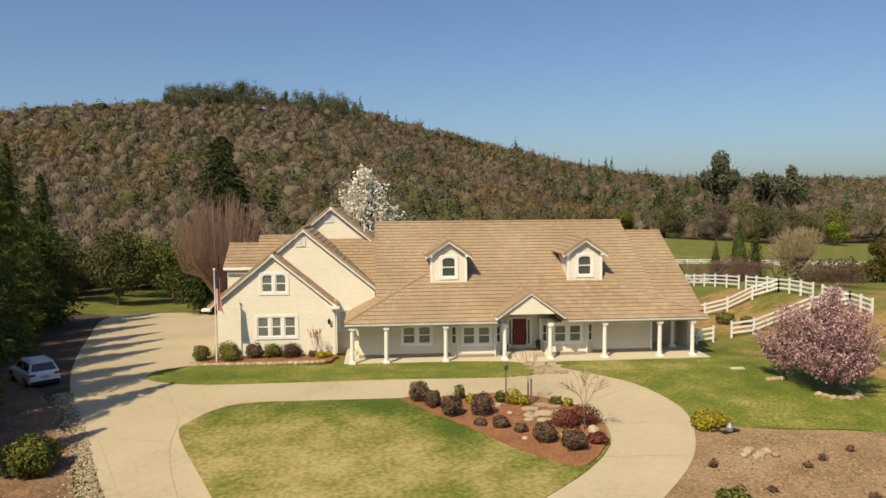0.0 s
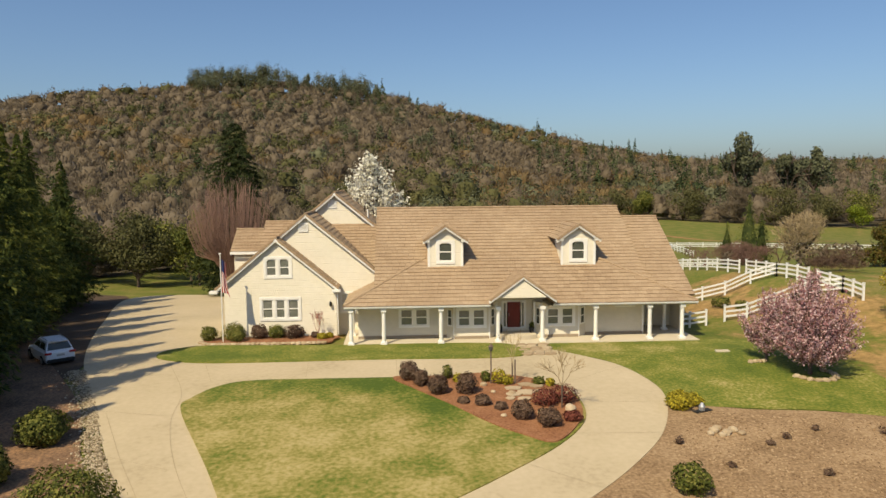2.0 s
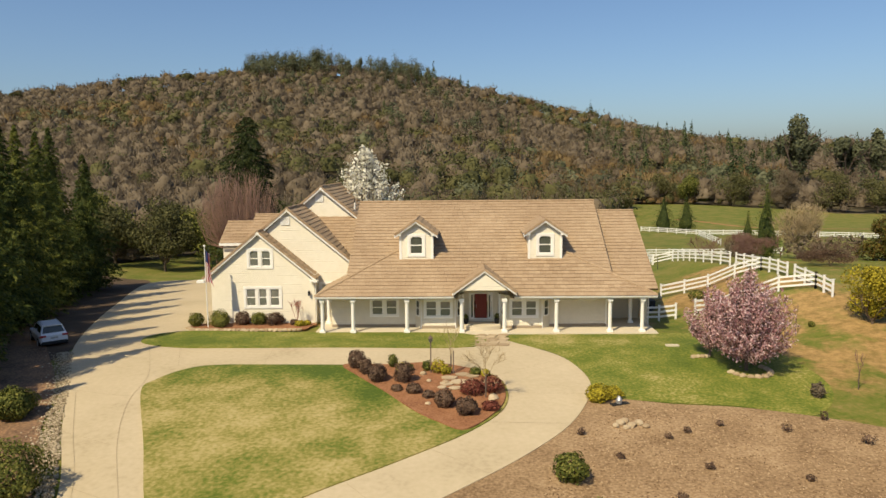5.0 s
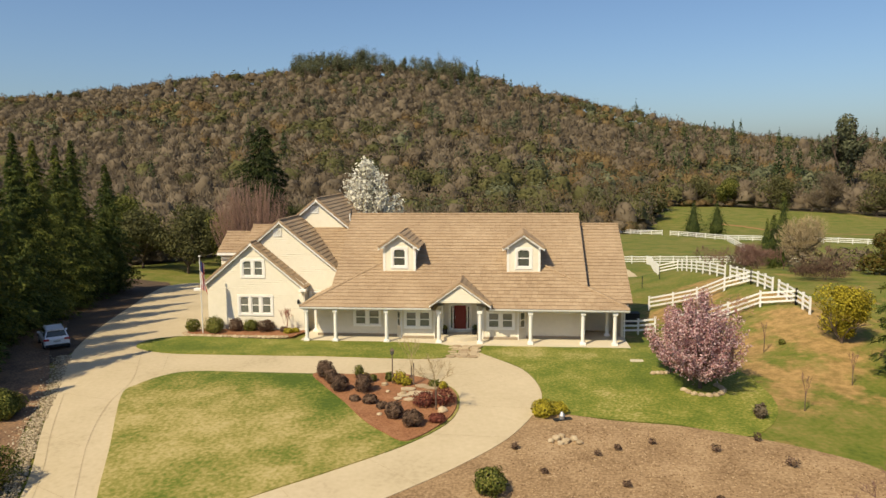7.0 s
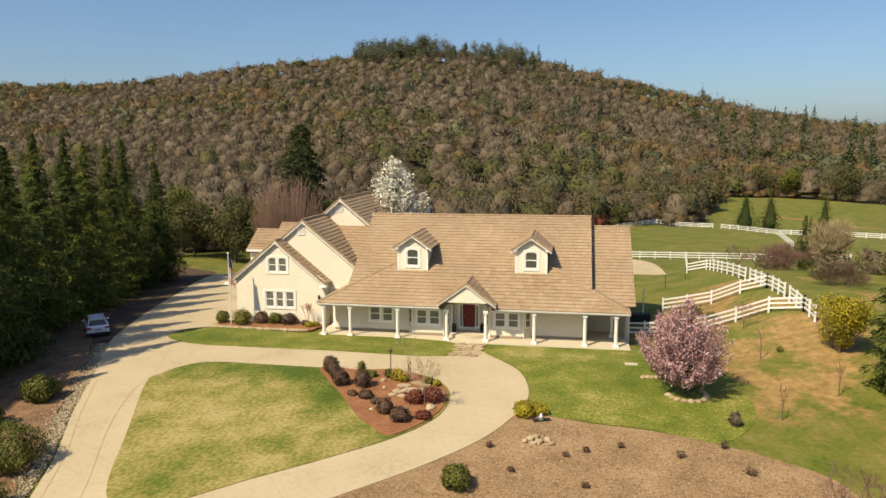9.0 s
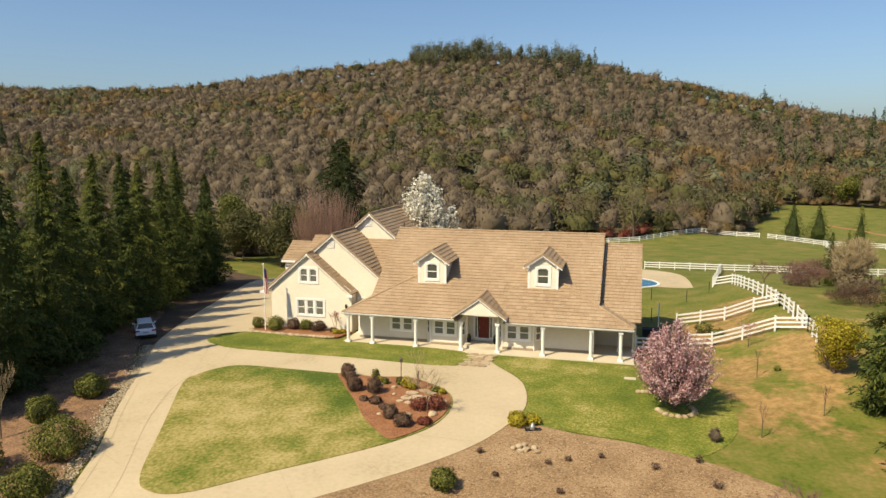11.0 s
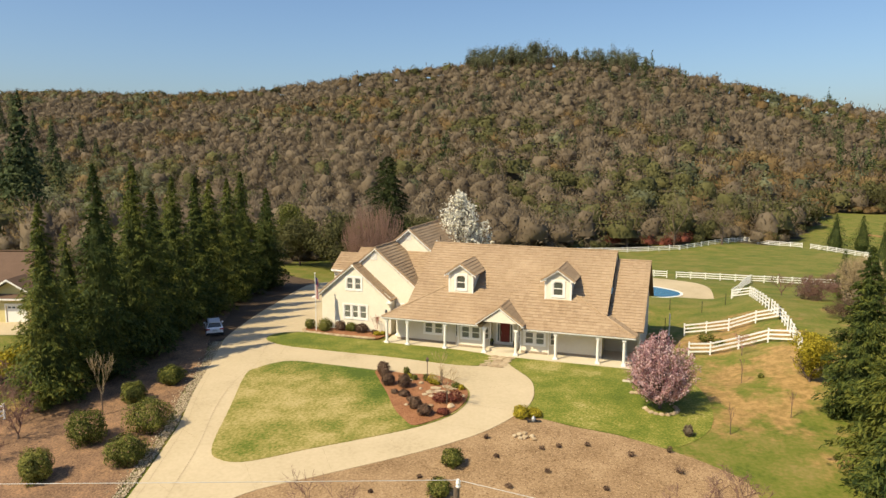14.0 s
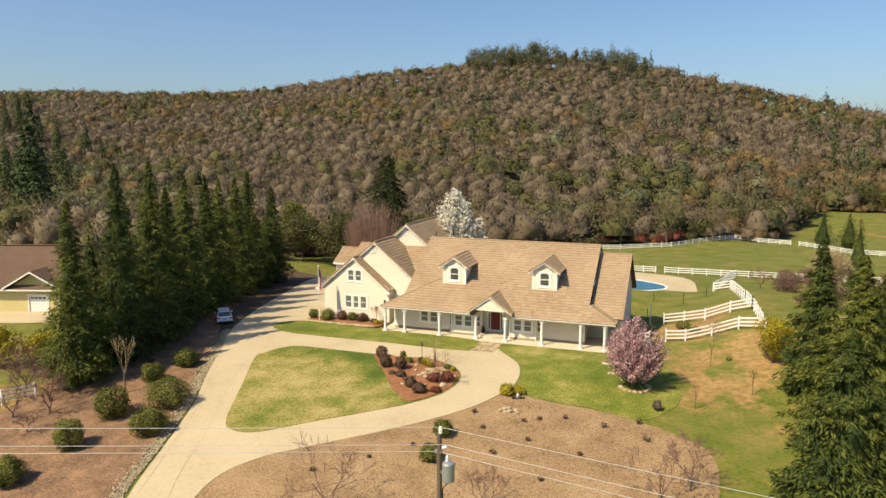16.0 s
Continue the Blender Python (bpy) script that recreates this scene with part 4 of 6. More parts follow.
def cloud_points(rng, n, rx, ry, rz, lumps=9, shell=0.55):
    """Points on a lumpy crown: several overlapping rounded masses."""
    lc = rng.normal(0, 1, (lumps, 3))
    lc /= np.linalg.norm(lc, axis=1)[:, None]
    lc *= rng.uniform(0.25, 0.72, lumps)[:, None]
    lr = rng.uniform(0.28, 0.5, lumps)
    w = rng.integers(0, lumps, n)
    d = rng.normal(0, 1, (n, 3))
    d /= np.linalg.norm(d, axis=1)[:, None]
    p = lc[w] + d * (lr[w] * rng.uniform(shell, 1.05, n))[:, None]
    return p * np.array([rx, ry, rz]), d


def branches(bm, rng, start, way, length, radius, depth, spread=0.6, up=0.25, kids=3, seg=5):
    a = Vector(start)
    way = Vector(way).normalized()
    mid = a + way * length * 0.5 + Vector(rng.normal(0, 0.05 * length, 3))
    b = mid + (way + Vector(rng.normal(0, 0.15, 3))).normalized() * length * 0.5
    rod(bm, a, mid, radius, radius * 0.8, seg)
    rod(bm, mid, b, radius * 0.8, radius * 0.55, seg)
    if depth == 0:
        return [b]
    tips = []
    for _ in range(kids):
        w = way + Vector(rng.normal(0, spread, 3)) + Vector((0, 0, up))
        s = mid.lerp(b, rng.uniform(0.2, 1.0))
        tips += branches(bm, rng, s, w, length * rng.uniform(0.55, 0.8), max(radius * 0.55, 0.012 + 0.0006 * length), depth - 1, spread, up, kids, max(3, seg - 1))
    return tips


def bare_tree(x, y, h, seed, depth=4, kids=3, mat=None, spread=0.5, up=0.3, label="leafless tree with fine grey brown twigs", trunk=0.25, r=None, name="bare_tree"):
    rng = np.random.default_rng(seed)
    t = empty(name, label, "tree", pose(x, y, hgt(x, y)))
    bm = bmesh.new()
    rod(bm, (0, 0, -0.2), (0, 0, h * trunk), r or h * 0.02, h * 0.015, 7)
    part("trunk", bm, M_BARK, t)
    bm = bmesh.new()
    for k in range(4):
        a = k * 1.57 + rng.uniform(-0.4, 0.4)
        branches(bm, rng, (0, 0, h * trunk * rng.uniform(0.8, 1)), (spread * math.cos(a), spread * math.sin(a), 1), h * 0.3, (r or h * 0.02) * 0.6, depth, spread, up, kids)
    part("branchwork", bm, mat or M_TWIG, t)
    return t


def leafy_tree(x, y, h, w, seed, n, mat, label, size=0.12, clear=0.2, lumps=10, name="tree", depth=2, twig=False):
    rng = np.random.default_rng(seed)
    t = empty(name, label, "tree", pose(x, y, hgt(x, y)))
    bm = bmesh.new()
    rod(bm, (0, 0, -0.2), (0, 0, h * (clear + 0.1)), h * 0.022, h * 0.016, 8)
    part("trunk", bm, M_BARK, t)
    bm = bmesh.new()
    for k in range(5):
        a = k * 1.26 + rng.uniform(-0.4, 0.4)
        branches(bm, rng, (0, 0, h * clear), (0.7 * math.cos(a), 0.7 * math.sin(a), 1), h * 0.3, h * 0.012, depth, 0.5, 0.3, 3, 5)
    part("branchwork", bm, M_BARK, t)
    p, d = cloud_points(rng, n, w / 2 * 1.05, w / 2 * 1.05, h * (1 - clear) / 2 * 1.05, lumps)
    p[:, 2] += h * (clear + (1 - clear) / 2)
    leaves("crown", p, d + (np.array([0, 0, 0.8]) if twig else 0), np.full(n, size), mat, t, seed, long=5.0 if twig else 1.6, twig=twig)
    return t


def shrub(x, y, w, h, seed, mat, label, n=260, size=0.06, name="shrub", zoff=0.0):
    rng = np.random.default_rng(seed)
    t = empty(name, label, "shrub", pose(x, y, hgt(x, y) + zoff))
    bm = bmesh.new()
    for k in range(6):
        a = k * 1.05 + rng.uniform(-0.3, 0.3)
        branches(bm, rng, (0, 0, 0), (math.cos(a), math.sin(a), 1.2), h * 0.5, 0.02, 1, 0.4, 0.2, 2, 4)
    part("stem", bm, M_BARK, t)
    d = rng.normal(0, 1, (n, 3))
    d /= np.linalg.norm(d, axis=1)[:, None]
    bump = 1 + 0.2 * np.sin(4 * d[:, 0] + seed) * np.sin(5 * d[:, 1] + 2 * seed) + 0.08 * np.sin(6 * d[:, 2] + 3 * d[:, 0])
    rr = np.power(rng.uniform(0.45, 1, n), 0.5) * bump
    p = d * rr[:, None] * np.array([w / 2, w / 2, h / 2])
    p[:, 2] += h * 0.47
    p[:, 2] = np.maximum(p[:, 2], 0.02)
    leaves("foliage", p, d * 1.3 + np.array([0, 0, 0.3]), np.full(n, size), mat, t, seed)
    return t


def plume_tree(x, y, h, w, seed, plumes, per, mat, label, size, clear=0.15, name="tree"):
    """A flowering tree of upright branches, each clothed in blossom."""
    rng = np.random.default_rng(seed)
    t = empty(name, label, "tree", pose(x, y, hgt(x, y)))
    part("trunk", rod(bmesh.new(), (0, 0, -0.2), (0, 0, h * (clear + 0.12)), h * 0.022, h * 0.016, 8), M_BARK, t)
    bm = bmesh.new()
    C, N = [], []
    for k in range(plumes):
        a = rng.uniform(0, 2 * np.pi)
        f = rng.uniform(0, 1)
        zt = h * (clear + 0.12 + (1 - clear - 0.12) * f)
        prof = math.sin(math.pi * min(1, 0.22 + 0.78 * f) ** 1.05) ** 0.75
        rr = w / 2 * (prof * rng.uniform(0.55, 1.0) + 0.02)
        end = np.array([rr * math.cos(a), rr * math.sin(a), zt])
        st = np.array([0.12 * rr * math.cos(a), 0.12 * rr * math.sin(a), h * clear + (zt - h * clear) * rng.uniform(0.15, 0.45)])
        mid = (st + end) / 2 + np.array([0.12 * rr * math.cos(a), 0.12 * rr * math.sin(a), -0.04 * h])
        rod(bm, st, mid, h * 0.005, h * 0.0035, 4)
        rod(bm, mid, end, h * 0.0035, h * 0.001, 4)
        s = rng.uniform(0.3, 1.04, per)[:, None]
        pts = (1 - s) ** 2 * st + 2 * s * (1 - s) * mid + s * s * end
        off = rng.normal(0, 1, (per, 3)) * (0.032 * h * (1.25 - 0.8 * s))
        C.append(pts + off)
        N.append(off / (np.linalg.norm(off, axis=1)[:, None] + 1e-6))
    part("branchwork", bm, M_BARK, t)
    C, N = np.concatenate(C), np.concatenate(N)
    leaves("crown", C, N + np.array([0, 0, 0.3]), np.full(len(C), size), mat, t, seed)
    return t


def fan_tree(x, y, h, w, seed, count, mat, label):
    """A leafless tree whose many slender branches fan upwards from a short trunk."""
    rg = np.random.default_rng(seed)
    t = empty("bare_tree", label, "tree", pose(x, y, hgt(x, y)))
    part("trunk", rod(bmesh.new(), (0, 0, -0.2), (0, 0, h * 0.16), 0.32, 0.24, 9), M_BARK, t)
    bm = bmesh.new()
    for _ in range(count):
        a, f = rg.uniform(0, 6.283), rg.uniform(0.1, 1) ** 0.6
        top = h * (0.62 + 0.38 * math.sqrt(max(0.0, 1 - f * f))) * rg.uniform(0.82, 1.0)
        out = Vector((math.cos(a), math.sin(a), 0)) * w / 2 * f
        p = [Vector((0, 0, h * 0.13)), out * 0.42 + Vector((0, 0, h * 0.34)), out * 0.8 + Vector((0, 0, top * 0.68)), out + Vector((0, 0, top))]
        for i in range(3):
            rod(bm, p[i], p[i + 1], (0.07, 0.04, 0.026)[i], (0.04, 0.026, 0.01)[i], 4)
        for _ in range(5):
            q = p[1].lerp(p[3], rg.uniform(0.25, 1))
            rod(bm, q, q + Vector((rg.normal(0, 0.35), rg.normal(0, 0.35), rg.uniform(0.7, 1.5))), 0.016, 0.007, 3)
    part("branchwork", bm, mat, t)
    return t


# the last four are fill trees, added behind the row to deepen its shade
LEFT_ROW = [(-22.2, 26.0, 17.3, 3.2), (-22.3, 32.0, 19.9, 3.3), (-23.1, 37.5, 19.7, 3.4), (-24.6, 41.5, 16.5, 3.2), (-26.9, 47.5, 17.6, 3.2), (-28.3, 53, 17.7, 3.0), (-30.0, 58.0, 17.4, 3.2), (-32.4, 65, 17.5, 3.4), (-34.9, 71.6, 18.6, 3.6), (-34.8, 78, 16.2, 3.3), (-26.8, 36, 15, 3.3), (-30, 44.5, 15, 3.3), (-33.5, 54, 15, 3.4), (-25, 31, 14.5, 3.2), (-37, 64, 15, 3.5), (-29, 40, 15, 3.3), (-34, 48, 15, 3.4), (-38, 57, 15, 3.4), (-40, 70, 15, 3.5)]
for k, (x, y, h, r) in enumerate(LEFT_ROW):
    conifer(x, y, h, r * 1.2, 100 + k, 19000 if k < 10 else 5000)
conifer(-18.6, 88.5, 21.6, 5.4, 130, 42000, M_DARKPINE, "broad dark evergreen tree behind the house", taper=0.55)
conifer(40.9, 41.4, 13.4, 3.3, 131, 24000)
conifer(41.8, 31, 14.4, 4.4, 132, 30000)
conifer(44.5, 36, 13, 3.8, 133, 11000)
conifer(40.0, 23.4, 11.5, 4.6, 134, 28000)
conifer(63, 186, 9.6, 4.0, 135, 3600)
conifer(69.2, 187, 9.4, 4.2, 136, 3600)
conifer(56.2, 107, 11.5, 3.4, 137, 2600)
conifer(57.6, 117.5, 8, 2.6, 138, 1600)
plume_tree(-1.4, 73.6, 15.8, 8.8, 140, 240, 90, M_BLOSSOM, "tree in full white blossom behind the house", 0.10, 0.2)
plume_tree(26.6, 39.7, 6.2, 5.9, 141, 260, 80, M_PINK, "rounded tree in pink blossom on the lawn", 0.042, 0.1)
plume_tree(25.4, 42.7, 4.7, 3.6, 144, 80, 60, M_PINK, "small tree in pink blossom on the lawn", 0.042, 0.12)
fan_tree(-17.2, 80, 14.5, 10.0, 142, 330, M_REDBARE, "leafless tree with a fan of fine reddish upright twigs")
leafy_tree(38.2, 46.6, 4.6, 4.4, 143, 9000, M_YELLOW, "broad shrub covered in yellow flowers", 0.05, 0.03, name="flowering_shrub")
leafy_tree(53.8, 71.8, 5.0, 8.2, 145, 9000, M_RUSTLEAF, "broad evergreen with orange brown new leaves", 0.08, 0.05)
leafy_tree(47.6, 77.6, 7.6, 7.4, 146, 7000, M_WILLOW, "pale leafless willow beside the paddock", 0.05, 0.12, 12, depth=3, twig=True)
conifer(47.3, 86, 6.8, 1.9, 147, 2500)
leafy_tree(45.2, 66.1, 2.3, 6.2, 148, 5000, M_PURPLE, "low dark brown leafless thicket by the slope", 0.035, 0.02, twig=True, depth=1, name="thicket")
leafy_tree(48.9, 97.3, 4.6, 7.5, 149, 5000, M_TWIG, "pinkish brown leafless thicket in the paddock", 0.04, 0.03, twig=True, depth=1, name="thicket")
leafy_tree(44.2, 82, 3.0, 6.5, 158, 4000, M_TWIG, "pinkish brown leafless thicket in the paddock", 0.04, 0.03, twig=True, depth=1, name="thicket")
for k, (x, y, h) in enumerate(((40.5, 90, 4.5), (44, 95, 4.5), (46.5, 80, 4.2), (57, 92, 5))):
    bare_tree(x, y, h, 150 + k, 3, 4, M_TWIG, 0.6, 0.2, "low leafless brown thicket tree", 0.1)
for k, (x, y, h, w) in enumerate(((-27.5, 103, 9.5, 10), (-35.5, 101, 10.5, 11), (-44, 103, 10, 11), (-52, 99, 10, 11), (-20, 109, 10, 10), (-61, 103, 11, 12), (-31, 111, 12, 12), (-40, 113, 12, 13), (-24, 116, 12, 12), (-50, 110, 12, 13))):
    leafy_tree(x, y, h, w, 700 + k, 6500, M_OAK if k % 3 else M_SHRUB, "broad dark olive oak behind the back lawn", 0.12, 0.1, 14)

# ---- wooded hill ----
rng = np.random.default_rng(7)
RINGS, SPOKES = 3, 8


def crown_shape(d, ph):
    """How far a lumpy crown reaches in the directions d; ph: six numbers that set one crown apart."""
    return 1 + 0.20 * np.sin(3.1 * d[..., 0] + ph[..., 0]) * np.sin(3.7 * d[..., 1] + ph[..., 1]) + 0.13 * np.sin(5.3 * d[..., 2] + ph[..., 2] + 2 * d[..., 0]) + 0.10 * np.sin(7 * d[..., 0] + ph[..., 3]) * np.sin(6 * d[..., 1] + ph[..., 4])


def woodland(name, pts, mats, wlo, whi, leaf, per, label, tall=(0.7, 1.05), fill=0.66):
    """A wood of many rounded crowns: a lumpy body of close twigs clothed in leaves or bare twigs, one mesh for each kind."""
    drift = np.array([noise.noise(Vector((x * 0.009, y * 0.007, 3.0))) for x, y in pts])
    order = np.argsort(np.argsort(drift + rng.normal(0, 0.20, len(pts)))) / len(pts)
    kind = np.searchsorted(np.cumsum([m[1] for m in mats])[:-1], order)
    el = np.array([-0.3, 0.3, 0.9])
    az = 2 * np.pi * np.arange(SPOKES) / SPOKES
    dome = np.concatenate([np.stack([np.cos(e) * np.cos(az + 0.3 * i), np.cos(e) * np.sin(az + 0.3 * i), np.full(SPOKES, np.sin(e))], 1) for i, e in enumerate(el)] + [np.array([[0, 0, 1.0]])])
    quads = [(i * SPOKES + j, i * SPOKES + (j + 1) % SPOKES, (i + 1) * SPOKES + (j + 1) % SPOKES, (i + 1) * SPOKES + j) for i in range(RINGS - 1) for j in range(SPOKES)]
    tris = [((RINGS - 1) * SPOKES + j, (RINGS - 1) * SPOKES + (j + 1) % SPOKES, RINGS * SPOKES) for j in range(SPOKES)]
    for i, (mat, _) in enumerate(mats):
        q = pts[kind == i]
        m = len(q)
        if not m:
            continue
        twig = mat in (M_BRUSH, M_RUST, M_REDTWIG)
        w = rng.uniform(wlo, whi, m)
        size = np.stack([w / 2, w / 2, w / 2 * rng.uniform(*tall, m)], 1)
        mid = np.stack([q[:, 0], q[:, 1], height(q[:, 0], q[:, 1]) + size[:, 2] * 0.72], 1)
        ph = rng.uniform(0, 6.28, (m, 6))
        tint = rng.normal(0, 0.5, m).clip(-1, 1)
        body = dome[None] * crown_shape(dome[None], ph[:, None])[..., None] * fill
        body = body * size[:, None] + mid[:, None]
        nv = len(dome)
        faces = [tuple(k * nv + v for v in fc) for k in range(m) for fc in quads + tris]
        core = raw(name, body.reshape(-1, 3), faces, mat, smooth=True)
        core.data.attributes.new("tint", "FLOAT", "POINT").data.foreach_set("value", np.repeat(tint, nv).astype(np.float32))
        tagged(core, label, "woodland", kind="stuff")
        d = rng.normal(0, 1, (m, per, 3))
        d /= np.linalg.norm(d, axis=2)[..., None]
        d[..., 2] = np.where(d[..., 2] < -0.3, -d[..., 2], d[..., 2])
        rr = crown_shape(d, ph[:, None]) * rng.uniform(fill + 0.02, 1.08, (m, per))
        c = (d * rr[..., None] * size[:, None] + mid[:, None]).reshape(-1, 3)
        nn = d.reshape(-1, 3) * 1.2 + np.array([0, 0, 0.4])
        sz = np.repeat(leaf * (0.6 + 0.4 * w / w.mean()), per)
        ob = leaves(name, c, nn, sz, mat, None, 11 + i, long=2.0 if twig else 1.5, twig=twig, slim=0.5, tints=np.repeat(tint, per))
        tagged(ob, label, "woodland", kind="stuff")


def stand(ylo, yhi, alo, ahi, gap, grow=0.0):
    """Tree places on an uneven grid, the gaps growing with distance."""
    out, y = [], ylo
    while y < yhi:
        g = gap + grow * (y - ylo)
        x0, x1 = 19 + alo * (y + 60), 19 + ahi * (y + 60)
        xs = np.arange(x0, x1, g) + rng.uniform(-0.45, 0.45, len(np.arange(x0, x1, g))) * g
        out.append(np.stack([xs, y + rng.uniform(-0.45, 0.45, len(xs)) * g], 1))
        y += g * 0.9
    p = np.concatenate(out)
    return p[p[:, 1] > wood_edge(p[:, 0]) + 3]


def scatter(count, ylo, yhi, alo, ahi, power=0.8):
    y = ylo + (yhi - ylo) * rng.uniform(0, 1, count) ** power
    x = 19 + rng.uniform(alo, ahi, count) * (y + 60)
    ok = y > wood_edge(x) + 5
    return np.stack([x[ok], y[ok]], 1)


HILL_KINDS = [(M_BRUSH, 0.69), (M_OAK, 0.16), (M_RUST, 0.11), (M_GREYOAK, 0.04)]
woodland("hill_woods", stand(262, 430, -1.25, 0.72, 9.4, 0.006), HILL_KINDS, 7, 14, 0.45, 92, "leafless brown and olive green trees covering the hill")
woodland("hill_woods", stand(430, 700, -1.25, 0.72, 10.6, 0.008), HILL_KINDS, 8, 15, 0.62, 54, "leafless brown and olive green trees covering the hill")
woodland("ridge_woods", stand(694, 736, -1.25, 0.72, 10.5), [(M_BRUSH, 0.5), (M_OAK, 0.25), (M_RUST, 0.25)], 9, 16, 0.6, 60, "brown and olive trees along the hilltop")
woodland("red_thicket", np.stack([rng.uniform(6, 27, 16), rng.uniform(177, 184, 16)], 1), [(M_REDTWIG, 1.0)], 3, 5, 0.10, 260, "dark red leafless thicket behind the paddock fence", (0.8, 1.0), 0.5)
woodland("valley_woods", stand(84, 262, -1.25, 0.8, 8.0), [(M_BRUSH, 0.50), (M_OAK, 0.34), (M_RUST, 0.06), (M_GREYOAK, 0.10)], 7, 13, 0.27, 180, "brown and olive trees at the foot of the hill", (0.85, 1.25), 0.62)
ex = rng.uniform(-140, 150, 170)
woodland("wood_edge", np.stack([ex, wood_edge(ex) + 1 + rng.uniform(0, 9, 170)], 1), [(M_BRUSH, 0.55), (M_OAK, 0.30), (M_RUST, 0.15)], 3.5, 7, 0.13, 260, "brown and olive thicket along the edge of the wood", (0.6, 0.9), 0.7)


def hilltop_trees(name, pts, hlo, hhi, mat, label, per=420, leaf=0.36):
    """Tall open crowns of several masses on bare stems, along the skyline."""
    C, N, T = [], [], []
    stems = bmesh.new()
    for (x, y), z in zip(pts, height(pts[:, 0], pts[:, 1])):
        h = rng.uniform(hlo, hhi)
        w = h * rng.uniform(0.5, 0.85)
        p, d = cloud_points(rng, per, w / 2, w / 2, h * 0.47, 9, 0.3)
        C.append(p + np.array([x, y, z + h * 0.52]))
        N.append(d + np.array([0, 0, 0.4]))
        T.append(np.full(per, rng.uniform(-0.6, 0.6)))
        rod(stems, (x, y, z - 1), (x + rng.normal(0, 0.6), y, z + h * 0.8), 0.35, 0.12, 5)
    ob = leaves(name, np.concatenate(C), np.concatenate(N), np.full(per * len(pts), leaf), mat, None, 21, tints=np.concatenate(T))
    tagged(ob, label, "woodland", kind="stuff")
    tagged(part(name, stems, M_BARK), "grey brown stems of the hilltop trees", "woodland", kind="stuff")


hilltop_trees("hilltop_trees", scatter(85, 650, 716, -0.285, -0.05), 16, 31, M_GREYOAK, "tall grey green trees along the hilltop")
hilltop_trees("hilltop_trees", scatter(22, 640, 716, -0.85, -0.37), 8, 13, M_OAK, "scattered olive oaks along the hilltop")
hilltop_trees("hillside_oaks", scatter(60, 290, 640, -0.35, 0.5), 12, 20, M_GREYOAK, "grey green open oaks on the hillside", 340, 0.34)


def far_conifers(name, pts, hlo, hhi, per, label, leaf=0.02):
    """Pointed trees standing out of the wood, far off."""
    C, N, S, T = [], [], [], []
    for (x, y), z in zip(pts, height(pts[:, 0], pts[:, 1])):
        h = rng.uniform(hlo, hhi)
        f = 1 - np.sqrt(rng.uniform(0, 1, per))
        tier = 0.72 + 0.28 * np.abs(np.sin(f * h * 1.2))
        r = h * 0.2 * (1 - f) * rng.uniform(0.35, 1.1, per) * tier + 0.15
        a = rng.uniform(0, 2 * np.pi, per)
        C.append(np.stack([x + r * np.cos(a), y + r * np.sin(a), z + h * (0.08 + 0.92 * f)], 1))
        N.append(np.stack([np.cos(a), np.sin(a), np.full(per, 0.8)], 1))
        S.append(np.full(per, h * leaf))
        T.append(np.full(per, rng.uniform(-0.5, 0.5)))
    ob = leaves(name, np.concatenate(C), np.concatenate(N), np.concatenate(S), M_FARPINE, None, 5, tints=np.concatenate(T))
    tagged(ob, label, "woodland", kind="stuff")


far_conifers("ridge_conifers", np.concatenate([scatter(34, 600, 716, -0.10, 0.5), scatter(80, 320, 600, 0.12, 0.6)]), 10, 24, 240, "pointed dark conifers along the ridge")
for x, y, h in ((-456.9, 376.1, 35.8), (-451.5, 382.6, 40.8), (-151.2, 133.7, 42.1), (-397.9, 352.9, 28.0), (-368.6, 340.7, 25.7), (-306.7, 304.4, 24.3), (-265.9, 274.6, 20.0)):
    far_conifers("foothill_conifer", np.array([[x, y]]), h * 0.94, h, 1700, "tall dark conifer at the foot of the hill", 0.0105)
far_conifers("ridge_conifers", scatter(36, 150, 260, -1.3, -0.86), 18, 28, 700, "tall dark conifers at the foot of the hill", 0.013)
far_conifers("ridge_conifers", scatter(36, 200, 480, -0.6, 0.12), 10, 18, 260, "scattered green conifers on the hillside", 0.018)
leafy_tree(171, 346, 38, 21, 160, 6000, M_GREYOAK, "tall grey green tree on the low ridge", 0.45, 0.3)
leafy_tree(199, 352, 31, 16, 161, 4500, M_GREYOAK, "tall grey green tree on the low ridge", 0.45, 0.3)
leafy_tree(211, 350, 33, 15, 162, 4500, M_GREYOAK, "tall grey green tree on the low ridge", 0.45, 0.3)
for k, (x, y, h, w) in enumerate(((70, 268, 13, 15), (92, 298, 15, 17), (104, 292, 13, 14), (118, 283, 15, 18), (133, 272, 14, 17), (146, 262, 16, 19), (160, 257, 14, 17), (176, 258, 15, 18), (194, 262, 14, 17), (53, 222, 9, 12), (62, 243, 11, 13))):
    leafy_tree(x, y, h, w, 720 + k, 3600, (M_OAK, M_OAK, M_SHRUB, M_OAK, M_BRUSH)[k % 5], "broad dark olive oak at the edge of the field", 0.19, 0.06, 12, twig=k % 5 == 4)
leafy_tree(166, 246, 9, 12, 735, 3600, M_LIME, "rounded tree in bright spring leaf beside the field", 0.17, 0.05, 10)
for k, (x, y, h) in enumerate(((24, 178, 17), (36, 186, 15), (12, 176, 16), (46, 212, 18), (-3, 172, 15), (57, 240, 22))):
    bare_tree(x, y, h, 165 + k, 4, 3, M_BRUSH, 0.6, 0.2, "large leafless grey brown oak at the wood edge", 0.22, 0.3)


